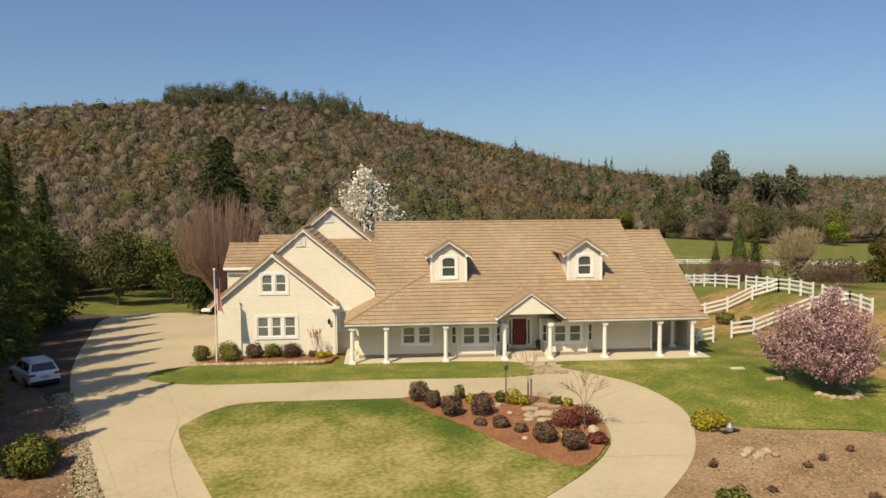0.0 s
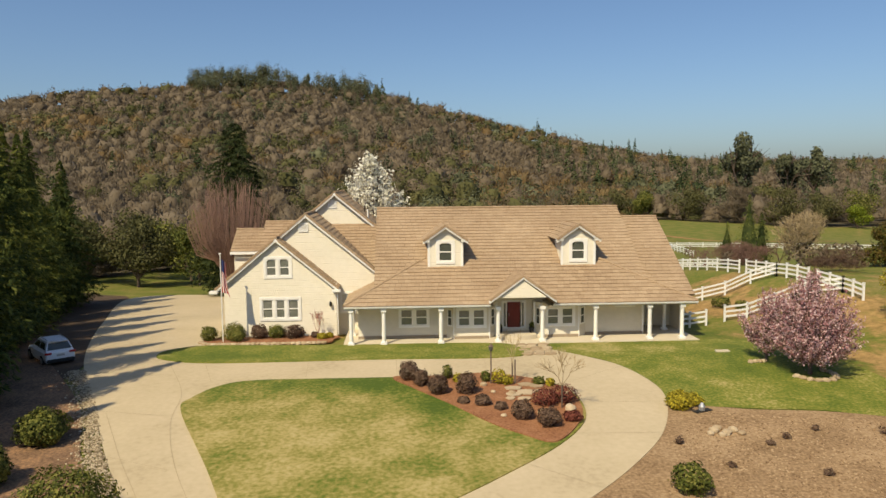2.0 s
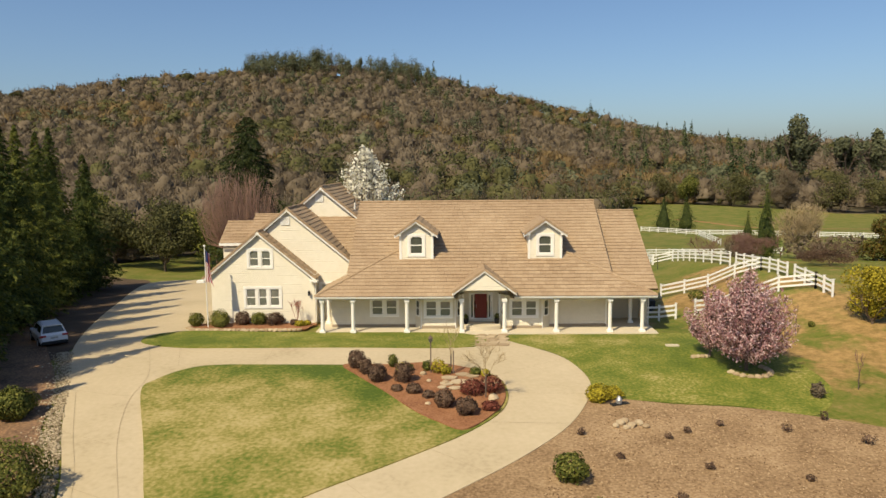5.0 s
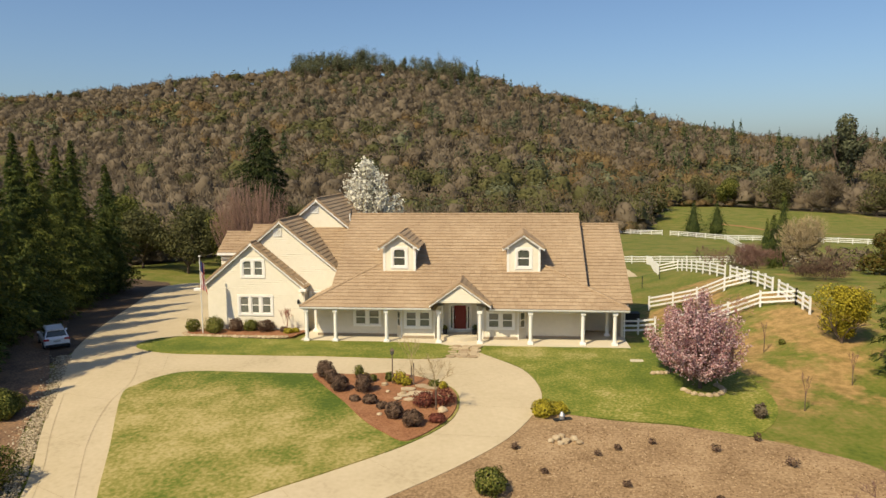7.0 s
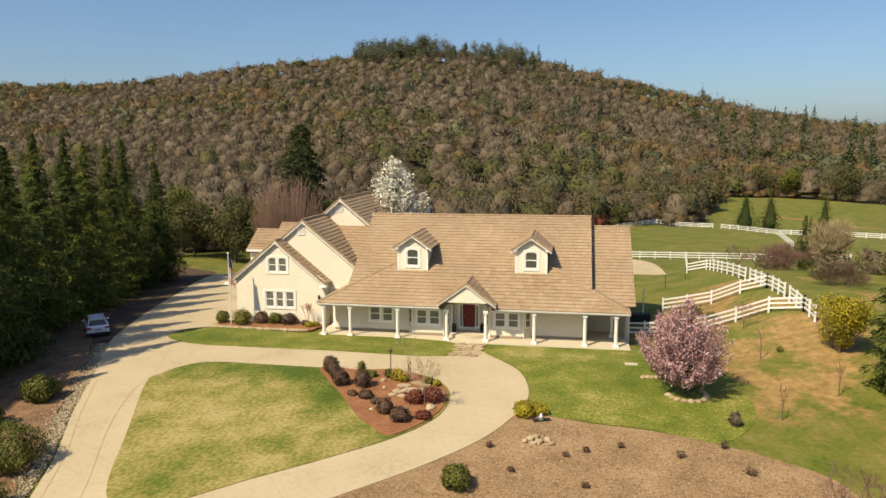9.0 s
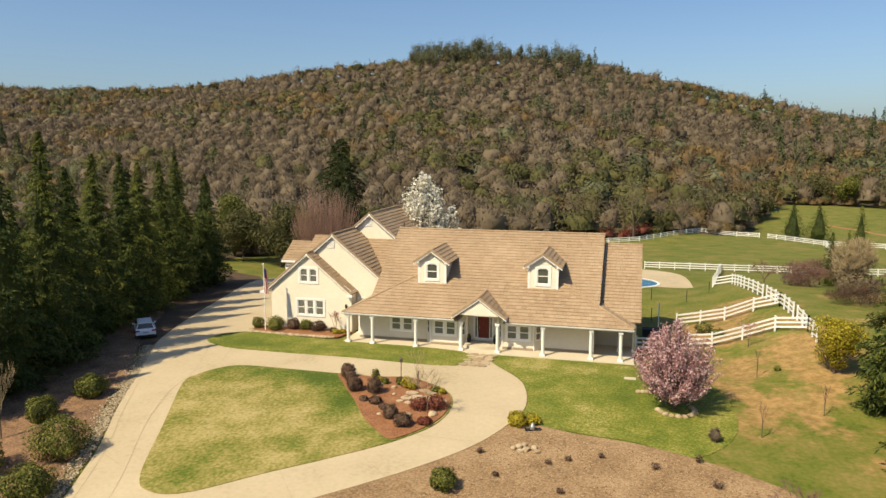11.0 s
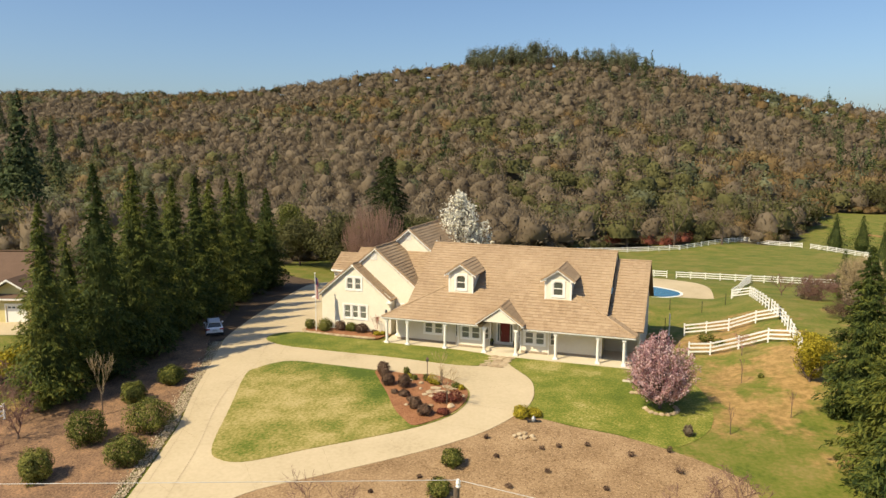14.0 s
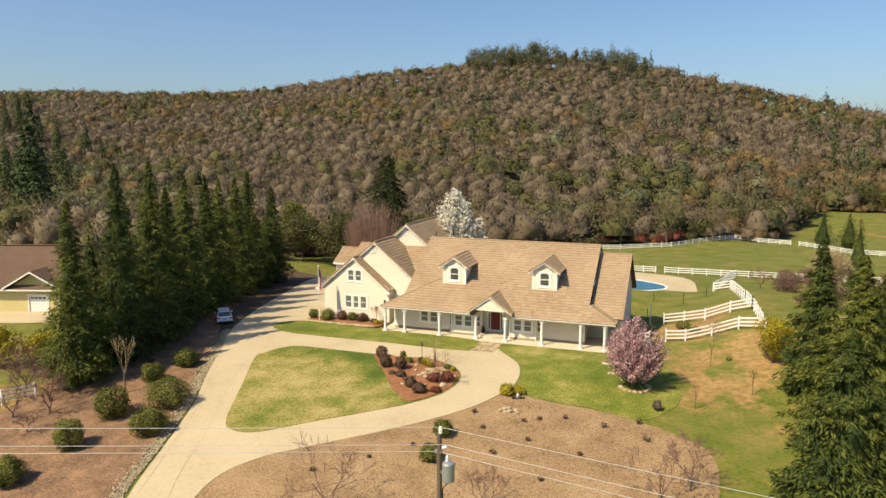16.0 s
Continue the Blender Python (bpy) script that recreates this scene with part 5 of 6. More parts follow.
# ---- fences ----
def fence(path, label, tall=1.35, gap=2.4, name="fence"):
    """White three-rail fence along plan points; posts stand on the ground."""
    t = empty(name, label, "fence", group="paddock fences")
    pts = [Vector(p) for p in path]
    posts = []
    for a, b in zip(pts, pts[1:]):
        n = max(1, round((b - a).length / gap))
        posts += [a.lerp(b, k / n) for k in range(n)]
    posts.append(pts[-1])
    for p in posts:
        z = hgt(p.x, p.y)
        bm = boxed(p.x - 0.07, p.x + 0.07, p.y - 0.07, p.y + 0.07, z - 0.3, z + tall)
        box(bm, p.x - 0.09, p.x + 0.09, p.y - 0.09, p.y + 0.09, z + tall, z + tall + 0.05)
        part("post", bm, M_FENCE, t)
    for a, b in zip(posts, posts[1:]):
        u = (b - a).normalized()
        n = Vector((-u.y, u.x)) * 0.025
        za, zb = hgt(a.x, a.y), hgt(b.x, b.y)
        for k in (0.32, 0.72, 1.12):
            q = [Vector((*(a + n), za + k)), Vector((*(b + n), zb + k)), Vector((*(b + n), zb + k + 0.16)), Vector((*(a + n), za + k + 0.16))]
            part("rail", prism(bmesh.new(), q, (-2 * n.x, -2 * n.y, 0)), M_FENCE, t)
    return t


fence([(28.6, 55.6), (30.6, 55.8), (33.2, 56.4), (35.8, 56.3), (38.1, 54.7)], "white three-rail fence across the bank")
fence([(28.05, 63.9), (32.6, 64.2), (35.3, 64.7), (37.6, 64.2)], "white three-rail fence across the bank")
fence([(38.2, 52.2), (38.1, 54.7), (37.9, 58)], "white three-rail fence on top of the bank", gap=1.5)
fence([(37.8, 59.2), (37.6, 64.2), (37.3, 69.6)], "white three-rail fence on top of the bank", gap=1.7)
fence([(37.1, 70.7), (36.6, 80), (36.3, 88), (34.0, 88.7)], "white three-rail fence behind the bank", gap=2.2)
fence([(34.2, 90), (38.7, 120.5)], "white three-rail fence along the paddock")
fence([(24.1, 55.2), (26.9, 55.3)], "short white three-rail fence beside the house", gap=1.4)
fence([(8, 122), (24.2, 121)], "white three-rail paddock fence")
fence([(25.9, 120.9), (38.7, 120.8), (57, 121.5), (66, 123)], "long white three-rail paddock fence")
fence([(-8, 160), (13, 166.5), (25.5, 173.5), (43, 197)], "long white three-rail paddock fence", gap=3)
fence([(38, 199), (43, 197), (56, 190.5)], "white three-rail fence at the far paddock corner", gap=3)
fence([(57.8, 189), (67, 172), (82, 168), (110, 152)], "long white three-rail paddock fence", gap=3)
fence([(67, 170), (62.5, 143)], "white three-rail fence down the paddock", gap=3)

# ---- pool behind the house ----
PZ0 = hgt(24, 94) + 0.1
deck = tagged(part("pool_deck", prism(bmesh.new(), [(x, y, PZ0 - 0.34) for x, y in spline([(17, 84), (27, 85), (30.5, 84), (31.8, 92), (29.5, 103), (17, 104)], 5)], (0, 0, 0.42)), M_CONC), "pale concrete deck round the pool", "pool deck", kind="structure")
rim = spline([(15, 89.5), (23, 89), (26.8, 91.5), (26.4, 95), (21.5, 98), (15, 98)], 5)
pool = empty("pool", "blue swimming pool with pale rim behind the house", "pool")
part("water", prism(bmesh.new(), [(x, y, PZ0 + 0.02) for x, y in rim], (0, 0, 0.09)), M_WATER, pool)
cx_, cy_ = 21.5, 93.8
bm = bmesh.new()
for (xa, ya), (xb, yb) in zip(rim, rim[1:] + rim[:1]):
    oa, ob_ = [(cx_ + (x - cx_) * 1.06, cy_ + (y - cy_) * 1.1) for x, y in ((xa, ya), (xb, yb))]
    prism(bm, [(xa, ya, PZ0 + 0.04), (xb, yb, PZ0 + 0.04), (*ob_, PZ0 + 0.04), (*oa, PZ0 + 0.04)], (0, 0, 0.12))
part("coping", bm, M_TRIM, pool)
for k, (x, y) in enumerate(((25.8, 70), (30, 78), (33, 83), (26, 80))):
    pf = empty("fence_post", "thin dark metal pool fence post", "post", pose(x, y, hgt(x, y)), group="pool fence")
    part("shaft", rod(bmesh.new(), (0, 0, -0.1), (0, 0, 1.5), 0.04), M_BLACK, pf)
vp = empty("garden_post", "tall white post with crossbar beside the pool lawn", "post", pose(26.4, 66, hgt(26.4, 66)))
part("shaft", boxed(-0.06, 0.06, -0.06, 0.06, -0.2, 2.6), M_TRIM, vp)
bin_ = empty("black_cart", "black covered cart beside the house wall", "cart", pose(25.6, 60.5, hgt(25.6, 60.5)))
part("body", boxed(-0.9, 0.9, -0.5, 0.5, 0.1, 1.0, 0.06), M_BLACK, bin_)
part("lid", boxed(-0.95, 0.95, -0.55, 0.55, 1.0, 1.08, 0.02), M_BLACK, bin_)


# ---- parked car ----
def parked_car(m):
    car = empty("car", "white sport utility car parked beside the drive", "car", m)
    st = [(-2.3, 0.80, 0.55, 0.95), (-2.22, 0.88, 0.32, 1.02), (-1.5, 0.92, 0.28, 1.06), (0.4, 0.93, 0.26, 1.02), (1.1, 0.92, 0.27, 0.98), (2.0, 0.86, 0.30, 0.86), (2.32, 0.70, 0.42, 0.70)]
    bm = bmesh.new()
    rings = []
    for y, w, z0, z1 in st:
        rings.append([bm.verts.new(p) for p in ((-w * 0.92, y, z0), (w * 0.92, y, z0), (w, y, z0 + 0.22), (w, y, z1 - 0.12), (w * 0.9, y, z1), (-w * 0.9, y, z1), (-w, y, z1 - 0.12), (-w, y, z0 + 0.22))])
    for a, b in zip(rings, rings[1:]):
        for k in range(8):
            bm.faces.new((a[k], a[(k + 1) % 8], b[(k + 1) % 8], b[k]))
    bm.faces.new(rings[0])
    bm.faces.new(rings[-1])
    part("body", bm, M_CAR, car, smooth=False)
    bm = bmesh.new()
    lo = [bm.verts.new(p) for p in ((-0.84, -2.2, 1.0), (0.84, -2.2, 1.0), (0.84, 1.05, 1.0), (-0.84, 1.05, 1.0))]
    hi = [bm.verts.new(p) for p in ((-0.62, -1.75, 1.62), (0.62, -1.75, 1.62), (0.62, 0.15, 1.64), (-0.62, 0.15, 1.64))]
    for k in range(4):
        bm.faces.new((lo[k], lo[(k + 1) % 4], hi[(k + 1) % 4], hi[k]))
    bm.faces.new(hi)
    bm.faces.new(list(reversed(lo)))
    cabin = part("cabin", bm, M_CAR, car)
    part("rear_window", prism(bmesh.new(), [(-0.72, -2.125, 1.12), (0.72, -2.125, 1.12), (0.58, -1.845, 1.52), (-0.58, -1.845, 1.52)], (0, -0.012, 0.008)), M_GLASS, cabin)
    part("windscreen", prism(bmesh.new(), [(-0.72, 0.93, 1.10), (0.72, 0.93, 1.10), (0.58, 0.28, 1.56), (-0.58, 0.28, 1.56)], (0, 0.012, 0.012)), M_GLASS, cabin)
    for s in (-1, 1):
        for y0, y1, y2, y3 in ((-1.85, -0.65, -0.65, -1.6), (-0.55, 0.75, 0.15, -0.55)):
            pts = [(s * 0.80, y0, 1.12), (s * 0.80, y1, 1.12), (s * 0.665, y2, 1.52), (s * 0.665, y3, 1.52)]
            part("side_window", prism(bmesh.new(), pts, (s * 0.014, 0, 0.006)), M_GLASS, cabin)
        part("tail_light", boxed(s * 0.72 - 0.2, s * 0.72 + 0.2, -2.33, -2.2, 0.86, 1.0, 0.02), M_RED, car, "red tail light")
        part("roof_rail", rod(bmesh.new(), (s * 0.56, -1.6, 1.7), (s * 0.56, 0.0, 1.71), 0.025), M_METAL, car)
        part("mirror", boxed(s * 0.98 - 0.1, s * 0.98 + 0.1, 0.5, 0.62, 1.0, 1.15, 0.03), M_CAR, car)
        for y in (-1.42, 1.42):
            w = part("wheel", rod(bmesh.new(), (s * 0.72, y, 0.35), (s * 0.95, y, 0.35), 0.36, seg=18), M_BLACK, car)
            part("rim", rod(bmesh.new(), (s * 0.90, y, 0.35), (s * 0.965, y, 0.35), 0.23, seg=14), M_METAL, w)
    part("bumper", boxed(-0.84, 0.84, -2.36, -2.2, 0.32, 0.55, 0.05), M_BLACK, car)
    part("number_plate", boxed(-0.24, 0.24, -2.33, -2.30, 0.72, 0.85), M_METAL, car)
    part("spoiler", boxed(-0.6, 0.6, -1.98, -1.7, 1.60, 1.66, 0.02), M_CAR, car)
    return car


parked_car(pose(-21.9, 47.3, hgt(-21.9, 47.3), 0, 0, 40))


# ---- flagpole ----
flagpole = empty("flagpole", "white flagpole with a limp striped flag before the house", "flagpole", pose(-11.65, 52.2, -0.12))
part("pole", rod(bmesh.new(), (0, 0, -0.2), (0, 0, 6.75), 0.05, 0.035, 10), M_TRIM, flagpole)
part("finial", lathe(bmesh.new(), [(0.02, 0), (0.09, 0.05), (0.1, 0.1), (0.05, 0.17)], 10, (0, 0, 6.75)), M_TRIM, flagpole)


def flag_cloth():
    """Cloth hanging in folds along the pole: a dark blue top and red and white bands."""
    cols = [material("flag blue", [(0.02, 0.03, 0.10), (0.03, 0.045, 0.14)], 0.9), material("flag red", [(0.35, 0.02, 0.03), (0.42, 0.04, 0.04)], 0.9), material("flag white", [(0.62, 0.6, 0.57), (0.7, 0.68, 0.65)], 0.9)]
    me = bpy.data.meshes.new("flag")
    nu, nv = 14, 22
    vs, fs, mi = [], [], []
    for j in range(nv + 1):
        v = j / nv
        for i in range(nu + 1):
            u = i / nu
            width = 0.34 + 0.3 * v
            vs.append((0.05 + u * width * (1 - 0.25 * math.sin(v * 3)), 0.10 * math.sin(u * 9 + v * 2.5) * (0.3 + u), 6.45 - 2.5 * v - 0.35 * u * u))
    for j in range(nv):
        for i in range(nu):
            a = j * (nu + 1) + i
            fs.append((a, a + 1, a + nu + 2, a + nu + 1))
            mi.append(0 if j < nv * 0.34 and i < nu * 0.6 else 1 + (i // 2 + j // 9) % 2)
    me.from_pydata(vs, [], fs)
    for c in cols:
        me.materials.append(c)
    me.polygons.foreach_set("material_index", mi)
    ob = new("flag", me)
    ob.parent = flagpole
    ob["label"] = "limp red, white and blue striped flag"


flag_cloth()


# ---- utility pole and wires ----
def utility_pole(x, y, top):
    z = hgt(x, y)
    t = empty("utility_pole", "weathered wooden utility pole with a grey transformer", "utility pole", pose(x, y, z))
    h = top - z
    part("pole", rod(bmesh.new(), (0, 0, -0.3), (0, 0, h), 0.17, 0.12, 12), M_WOOD, t)
    part("insulator", lathe(bmesh.new(), [(0.05, 0), (0.10, 0.04), (0.07, 0.12), (0.10, 0.18), (0.05, 0.34)], 10, (0.06, 0, h)), M_TRIM, t)
    tr = part("transformer", lathe(bmesh.new(), [(0.26, 0), (0.29, 0.03), (0.29, 0.85), (0.26, 0.9), (0.1, 0.96)], 18, (0.48, -0.1, h - 2.2)), M_METAL, t, "grey cylindrical transformer")
    part("bushing", lathe(bmesh.new(), [(0.05, 0), (0.08, 0.06), (0.05, 0.12), (0.08, 0.18), (0.04, 0.32)], 8, (0.42, -0.1, h - 1.26)), M_TRIM, tr)
    part("bracket", boxed(0.05, 0.3, -0.08, 0.08, h - 1.9, h - 1.75), M_METAL, tr)
    part("switch_arm", rod(bmesh.new(), (0, 0, h - 0.9), (0.32, -0.1, h - 0.45), 0.05, 0.04), M_METAL, t)
    part("fuse", rod(bmesh.new(), (0.2, -0.1, h - 0.62), (0.42, -0.14, h - 0.52), 0.07), M_TRIM, t)
    part("crossarm", boxed(-0.22, 0.12, -0.1, 0.1, h - 0.95, h - 0.8, 0.02), M_METAL, t)
    part("lead", rod(bmesh.new(), (0.5, -0.1, h - 2.2), (0.14, -0.05, h - 2.7), 0.025), M_BLACK, t)
    part("conduit", rod(bmesh.new(), (0.16, -0.02, 0), (0.16, -0.02, h - 2.65), 0.04), M_BLACK, t)
    return t


POLE = (20.35, 6.6)
POLE_TOP = 8.0
utility_pole(*POLE, POLE_TOP)


M_WIRE = material("bare aluminium wire", [(0.45, 0.45, 0.44), (0.6, 0.6, 0.58)], 0.5, 2, 10, 0.0, metal=0.2)


def wire(a, b, sag, r=0.012):
    """A slack overhead wire between two points."""
    cu = bpy.data.curves.new("wire", "CURVE")
    cu.dimensions, cu.bevel_depth, cu.bevel_resolution = "3D", r, 1
    sp = cu.splines.new("POLY")
    n = 24
    sp.points.add(n)
    for k in range(n + 1):
        p = Vector(a).lerp(Vector(b), k / n)
        sp.points[k].co = (p.x, p.y, p.z - sag * 4 * (k / n) * (1 - k / n), 1)
    cu.materials.append(M_WIRE)
    ob = new("overhead_wire", cu)
    return tagged(ob, "thin slack overhead wire from the utility pole", "wire", group="overhead wires")


for dz, dx in ((0.3, 0.06), (-0.5, 0.3), (-0.88, -0.1)):
    p = (POLE[0] + dx, POLE[1], POLE_TOP + dz)
    wire(p, (-35, -16.9, 9.5 + dz), 0.1)
    wire(p, (66, 6.0, 5.6 + 1.6 * (dz - 0.3)), 0.1)


# ---- neighbouring house ----
M_YWALL = material("pale yellow siding", [(0.55, 0.46, 0.20), (0.62, 0.53, 0.26)], 0.8, 0.5, 4, 0.4, wave=("Z", 0.2, 0.2))
M_NROOF = material("brown shingle roof", [(0.10, 0.062, 0.042), (0.15, 0.095, 0.065)], 0.95, 0.5, 8, 0.6)
nb = empty("house", "pale yellow house with brown shingle roof and white garage door", "house", pose(-44.5, 41.4, 0.55, 0, 0, 18))


def neighbour():
    bm = bmesh.new()
    for c in ((-9, -1.15), (1.15, 4.5)):
        prism(bm, [(c[0], 0, 0), (c[1], 0, 0), (c[1], 0, 3.2), (c[0], 0, 3.2)], (0, 0.2, 0))
    prism(bm, [(-1.15, 0, 2.3), (1.15, 0, 2.3), (1.15, 0, 3.2), (-1.15, 0, 3.2)], (0, 0.2, 0))
    prism(bm, [(4.3, 0.2, 0), (4.3, 14, 0), (4.3, 14, 3.2), (4.3, 0.2, 3.2)], (0.2, 0, 0))
    prism(bm, [(-3.6, 0, 3.2), (2.8, 0, 3.2), (-0.4, 0, 5.1)], (0, 0.2, 0))
    part("wall", bm, M_YWALL, nb)
    g = part("garage_door", boxed(-1.12, 1.12, 0.05, 0.12, 0.02, 2.28), M_TRIM, nb, "white panelled garage door")
    for k in range(4):
        part("pane", boxed(-0.95 + k * 0.5, -0.6 + k * 0.5, 0.03, 0.05, 1.88, 2.1), M_GLASS, g)
        part("panel", boxed(-1.05 + k * 0.53, -0.58 + k * 0.53, 0.035, 0.05, 0.2, 0.9, 0.008), M_TRIM, g)
    part("door_trim", frame_mesh(-1.3, 1.3, 0, 2.45, 0.15, -0.05, 0.0), M_TRIM, nb)
    part("brick_base", boxed(1.31, 2.2, -0.06, 0.0, 0, 0.6), M_MULCH, nb)
    for pts in ([(-14, -0.6, 3.1), (5.1, -0.6, 3.1), (-1, 6.5, 7.4), (-9, 6.5, 7.4)], [(5.1, -0.6, 3.1), (5.1, 14, 3.1), (-1, 8, 7.4), (-1, 6.5, 7.4)], [(-14, 15, 3.1), (5.1, 15, 3.1), (-1, 8, 7.4), (-9, 8, 7.4)]):
        P = [Vector(p) for p in pts]
        nrm = (P[1] - P[0]).cross(P[2] - P[0]).normalized()
        part("roof", prism(bmesh.new(), P, nrm * 0.12 if nrm.z > 0 else -nrm * 0.12), M_NROOF, nb)
    for s, run in ((-1, 3.6), (1, 3.6)):
        a, b = Vector((-0.4, -0.75, 5.3)), Vector((-0.4 + s * run, -0.75, 3.2))
        part("porch_slope", prism(bmesh.new(), [a, b, b + Vector((0, 5 if s else 5, 0)), a + Vector((0, 4.6, 0))], (0, 0, 0.12)), M_NROOF, nb)
        part("rake_board", prism(bmesh.new(), [a + Vector((0, -0.04, 0.1)), b + Vector((0, -0.04, 0.1)), b + Vector((0, -0.04, -0.12)), a + Vector((0, -0.04, -0.12))], (0, 0.04, 0)), M_TRIM, nb)
    part("fascia", boxed(-14, 5.1, -0.68, -0.62, 2.95, 3.15), M_TRIM, nb)


neighbour()
draped("drive_apron", spline([(-52, 36), (-44, 36.5), (-38.5, 39), (-38, 42), (-44, 42), (-52, 39)], 4), M_CONC, 0.03, 2, "pale concrete apron before the neighbouring garage", "driveway", thick=0.05)

# ---- left bank: mulch, river rock and shrubs ----
BANK = spline([(-15.8, 37.5), (-13.0, 31.2), (-10.2, 26.0), (-7.6, 19.6), (-5.6, 13.4), (-4, 8), (-14, 6), (-22, 14), (-24, 22), (-21, 30), (-25, 42), (-30, 54), (-27.6, 58), (-22.6, 48)], 5)
draped("mulch_bank", BANK, material("brown bark mulch", [(0.10, 0.058, 0.034), (0.20, 0.12, 0.07), (0.33, 0.19, 0.10)], 0.95, 0.7, 7, 1.0, mix=0.6, coarse_contrast=0.7), 0.03, 1.8, "brown mulched bank beside the drive", "garden bed", thick=0.05)


# brown ground under the conifers, with the trees' deep shade put into its colour
draped("shade_litter", spline([(-18.6, 43.2), (-21.7, 52.5), (-26.3, 67), (-31.2, 86), (-36, 90), (-47, 88), (-47, 62), (-40, 44), (-34, 32), (-27, 26), (-22, 33)], 5), material("brown litter darkened for tree shade", [(0.05, 0.034, 0.022), (0.09, 0.06, 0.036), (0.13, 0.085, 0.05)], 0.95, 0.6, 6, 1.0, mix=0.6), 0.012, 2.0, "brown litter under the conifer row, darkened for the trees' shade", "leaf litter", thick=0.04)


def stones(name, spots, lo, hi, mat, label, seed, lift=0.0):
    """Many rounded stones in one mesh."""
    rg = np.random.default_rng(seed)
    dirs = np.array([(1, 0, 0), (0.3, 0.95, 0), (-0.8, 0.6, 0), (-0.8, -0.6, 0), (0.3, -0.95, 0)])
    vs, fs = [], []
    for x, y in spots:
        s = rg.uniform(lo, hi)
        a = rg.uniform(0, 6.28)
        c, sn = math.cos(a), math.sin(a)
        n0 = len(vs)
        z = hgt(x, y) + lift
        ex = rg.uniform(0.7, 1.3)
        for d in dirs:
            k = s * rg.uniform(0.8, 1.15)
            vs.append((x + k * (d[0] * c * ex - d[1] * sn), y + k * (d[0] * sn * ex + d[1] * c), z - 0.01))
        for d in dirs:
            k = s * 0.62 * rg.uniform(0.8, 1.15)
            vs.append((x + k * (d[0] * c * ex - d[1] * sn), y + k * (d[0] * sn * ex + d[1] * c), z + s * rg.uniform(0.45, 0.65)))
        for k in range(5):
            j = (k + 1) % 5
            fs.append((n0 + k, n0 + j, n0 + 5 + j, n0 + 5 + k))
        fs.append(tuple(n0 + 5 + k for k in range(5)))
    return tagged(raw(name, vs, fs, mat), label, "stones", kind="stuff")


M_PEBBLE = material("mixed river stones", [(0.20, 0.15, 0.09), (0.34, 0.27, 0.17), (0.48, 0.40, 0.27)], 0.85, 2, 10, 0.3, island=0.9)
edge = spline([(-18.4, 43.6), (-15.0, 37), (-12.1, 30.9), (-9.35, 25.6), (-6.85, 19.2), (-4.85, 13.1), (-2.6, 8)], 30, closed=False)
rg = np.random.default_rng(3)
spots = []
for k in range(6500):
    i = rg.integers(0, len(edge) - 1)
    spots.append((edge[i][0] - abs(rg.normal(0, 0.55)) + 0.25, edge[i][1] + rg.uniform(-0.25, 0.25)))
stones("river_rock", spots, 0.03, 0.08, M_PEBBLE, "strip of pale river rock along the drive", 4, 0.08)
spots = [(x, y) for x, y in zip(rg.uniform(2, 33, 14000), rg.uniform(11, 35, 14000)) if all(a * x + b * y <= c for a, b, c in half_planes([(1.5, 15), (8, 8), (28, 12), (32.6, 22), (32, 28.8), (27, 32), (16.4, 34.3), (14.9, 31.0), (9.2, 24.8)]))]
stones("gravel", spots, 0.025, 0.06, material("loose gravel stones", [(0.15, 0.09, 0.047), (0.28, 0.18, 0.096), (0.40, 0.285, 0.168)], 0.9, 2, 10, 0.3, island=0.9), "loose brown gravel on the bed", 5, 0.05)

for k, (x, y, w, h) in enumerate(((-15.2, 32.4, 2.2, 1.8), (-15.6, 28.2, 2.1, 1.9), (-10.5, 24.3, 3.5, 2.8), (-13.8, 21.4, 3.0, 2.8), (-8.7, 20.0, 2.9, 2.2), (-13.2, 16.4, 2.3, 2.5), (-13.6, 11.5, 2.4, 2.2))):
    shrub(x, y, w, h, 200 + k, M_SHRUB, "rounded green shrub on the mulched bank", 5000, 0.045)
for k, (x, y, h) in enumerate(((-16.2, 25.4, 5.4),)):
    bare_tree(x, y, h, 215 + k, 3, 3, M_WILLOW, 0.25, 0.5, "young leafless tree on the mulched bank", 0.35, 0.035)
for k, (x, y, h) in enumerate(((-24.5, 22.3, 5.0), (-22, 19.0, 4), (-19.5, 20.4, 4.6), (-26.4, 24, 5.5), (-21.5, 22.2, 4.5), (-29, 25.5, 5), (-18.6, 17.4, 2.2), (-23.5, 25.5, 4.5))):
    bare_tree(x, y, h, 220 + k, 4, 3, M_TWIG, 0.6, 0.15, "tangled leafless bush on the bank", 0.1)
for k, (x, y, w, h) in enumerate(((-29.5, 29, 4, 4), (-33, 26.5, 4.5, 4.5), (-36.5, 39.5, 2.6, 2.8))):
    leafy_tree(x, y, h, w, 226 + k, 2200, M_YELLOW, "yellow green leafy shrub before the neighbouring house", 0.09, 0.05, name="yellow_shrub")
fence([(-30, 16), (-25.2, 20.6), (-23.6, 22.6)], "white board fence beside the mulched bank")

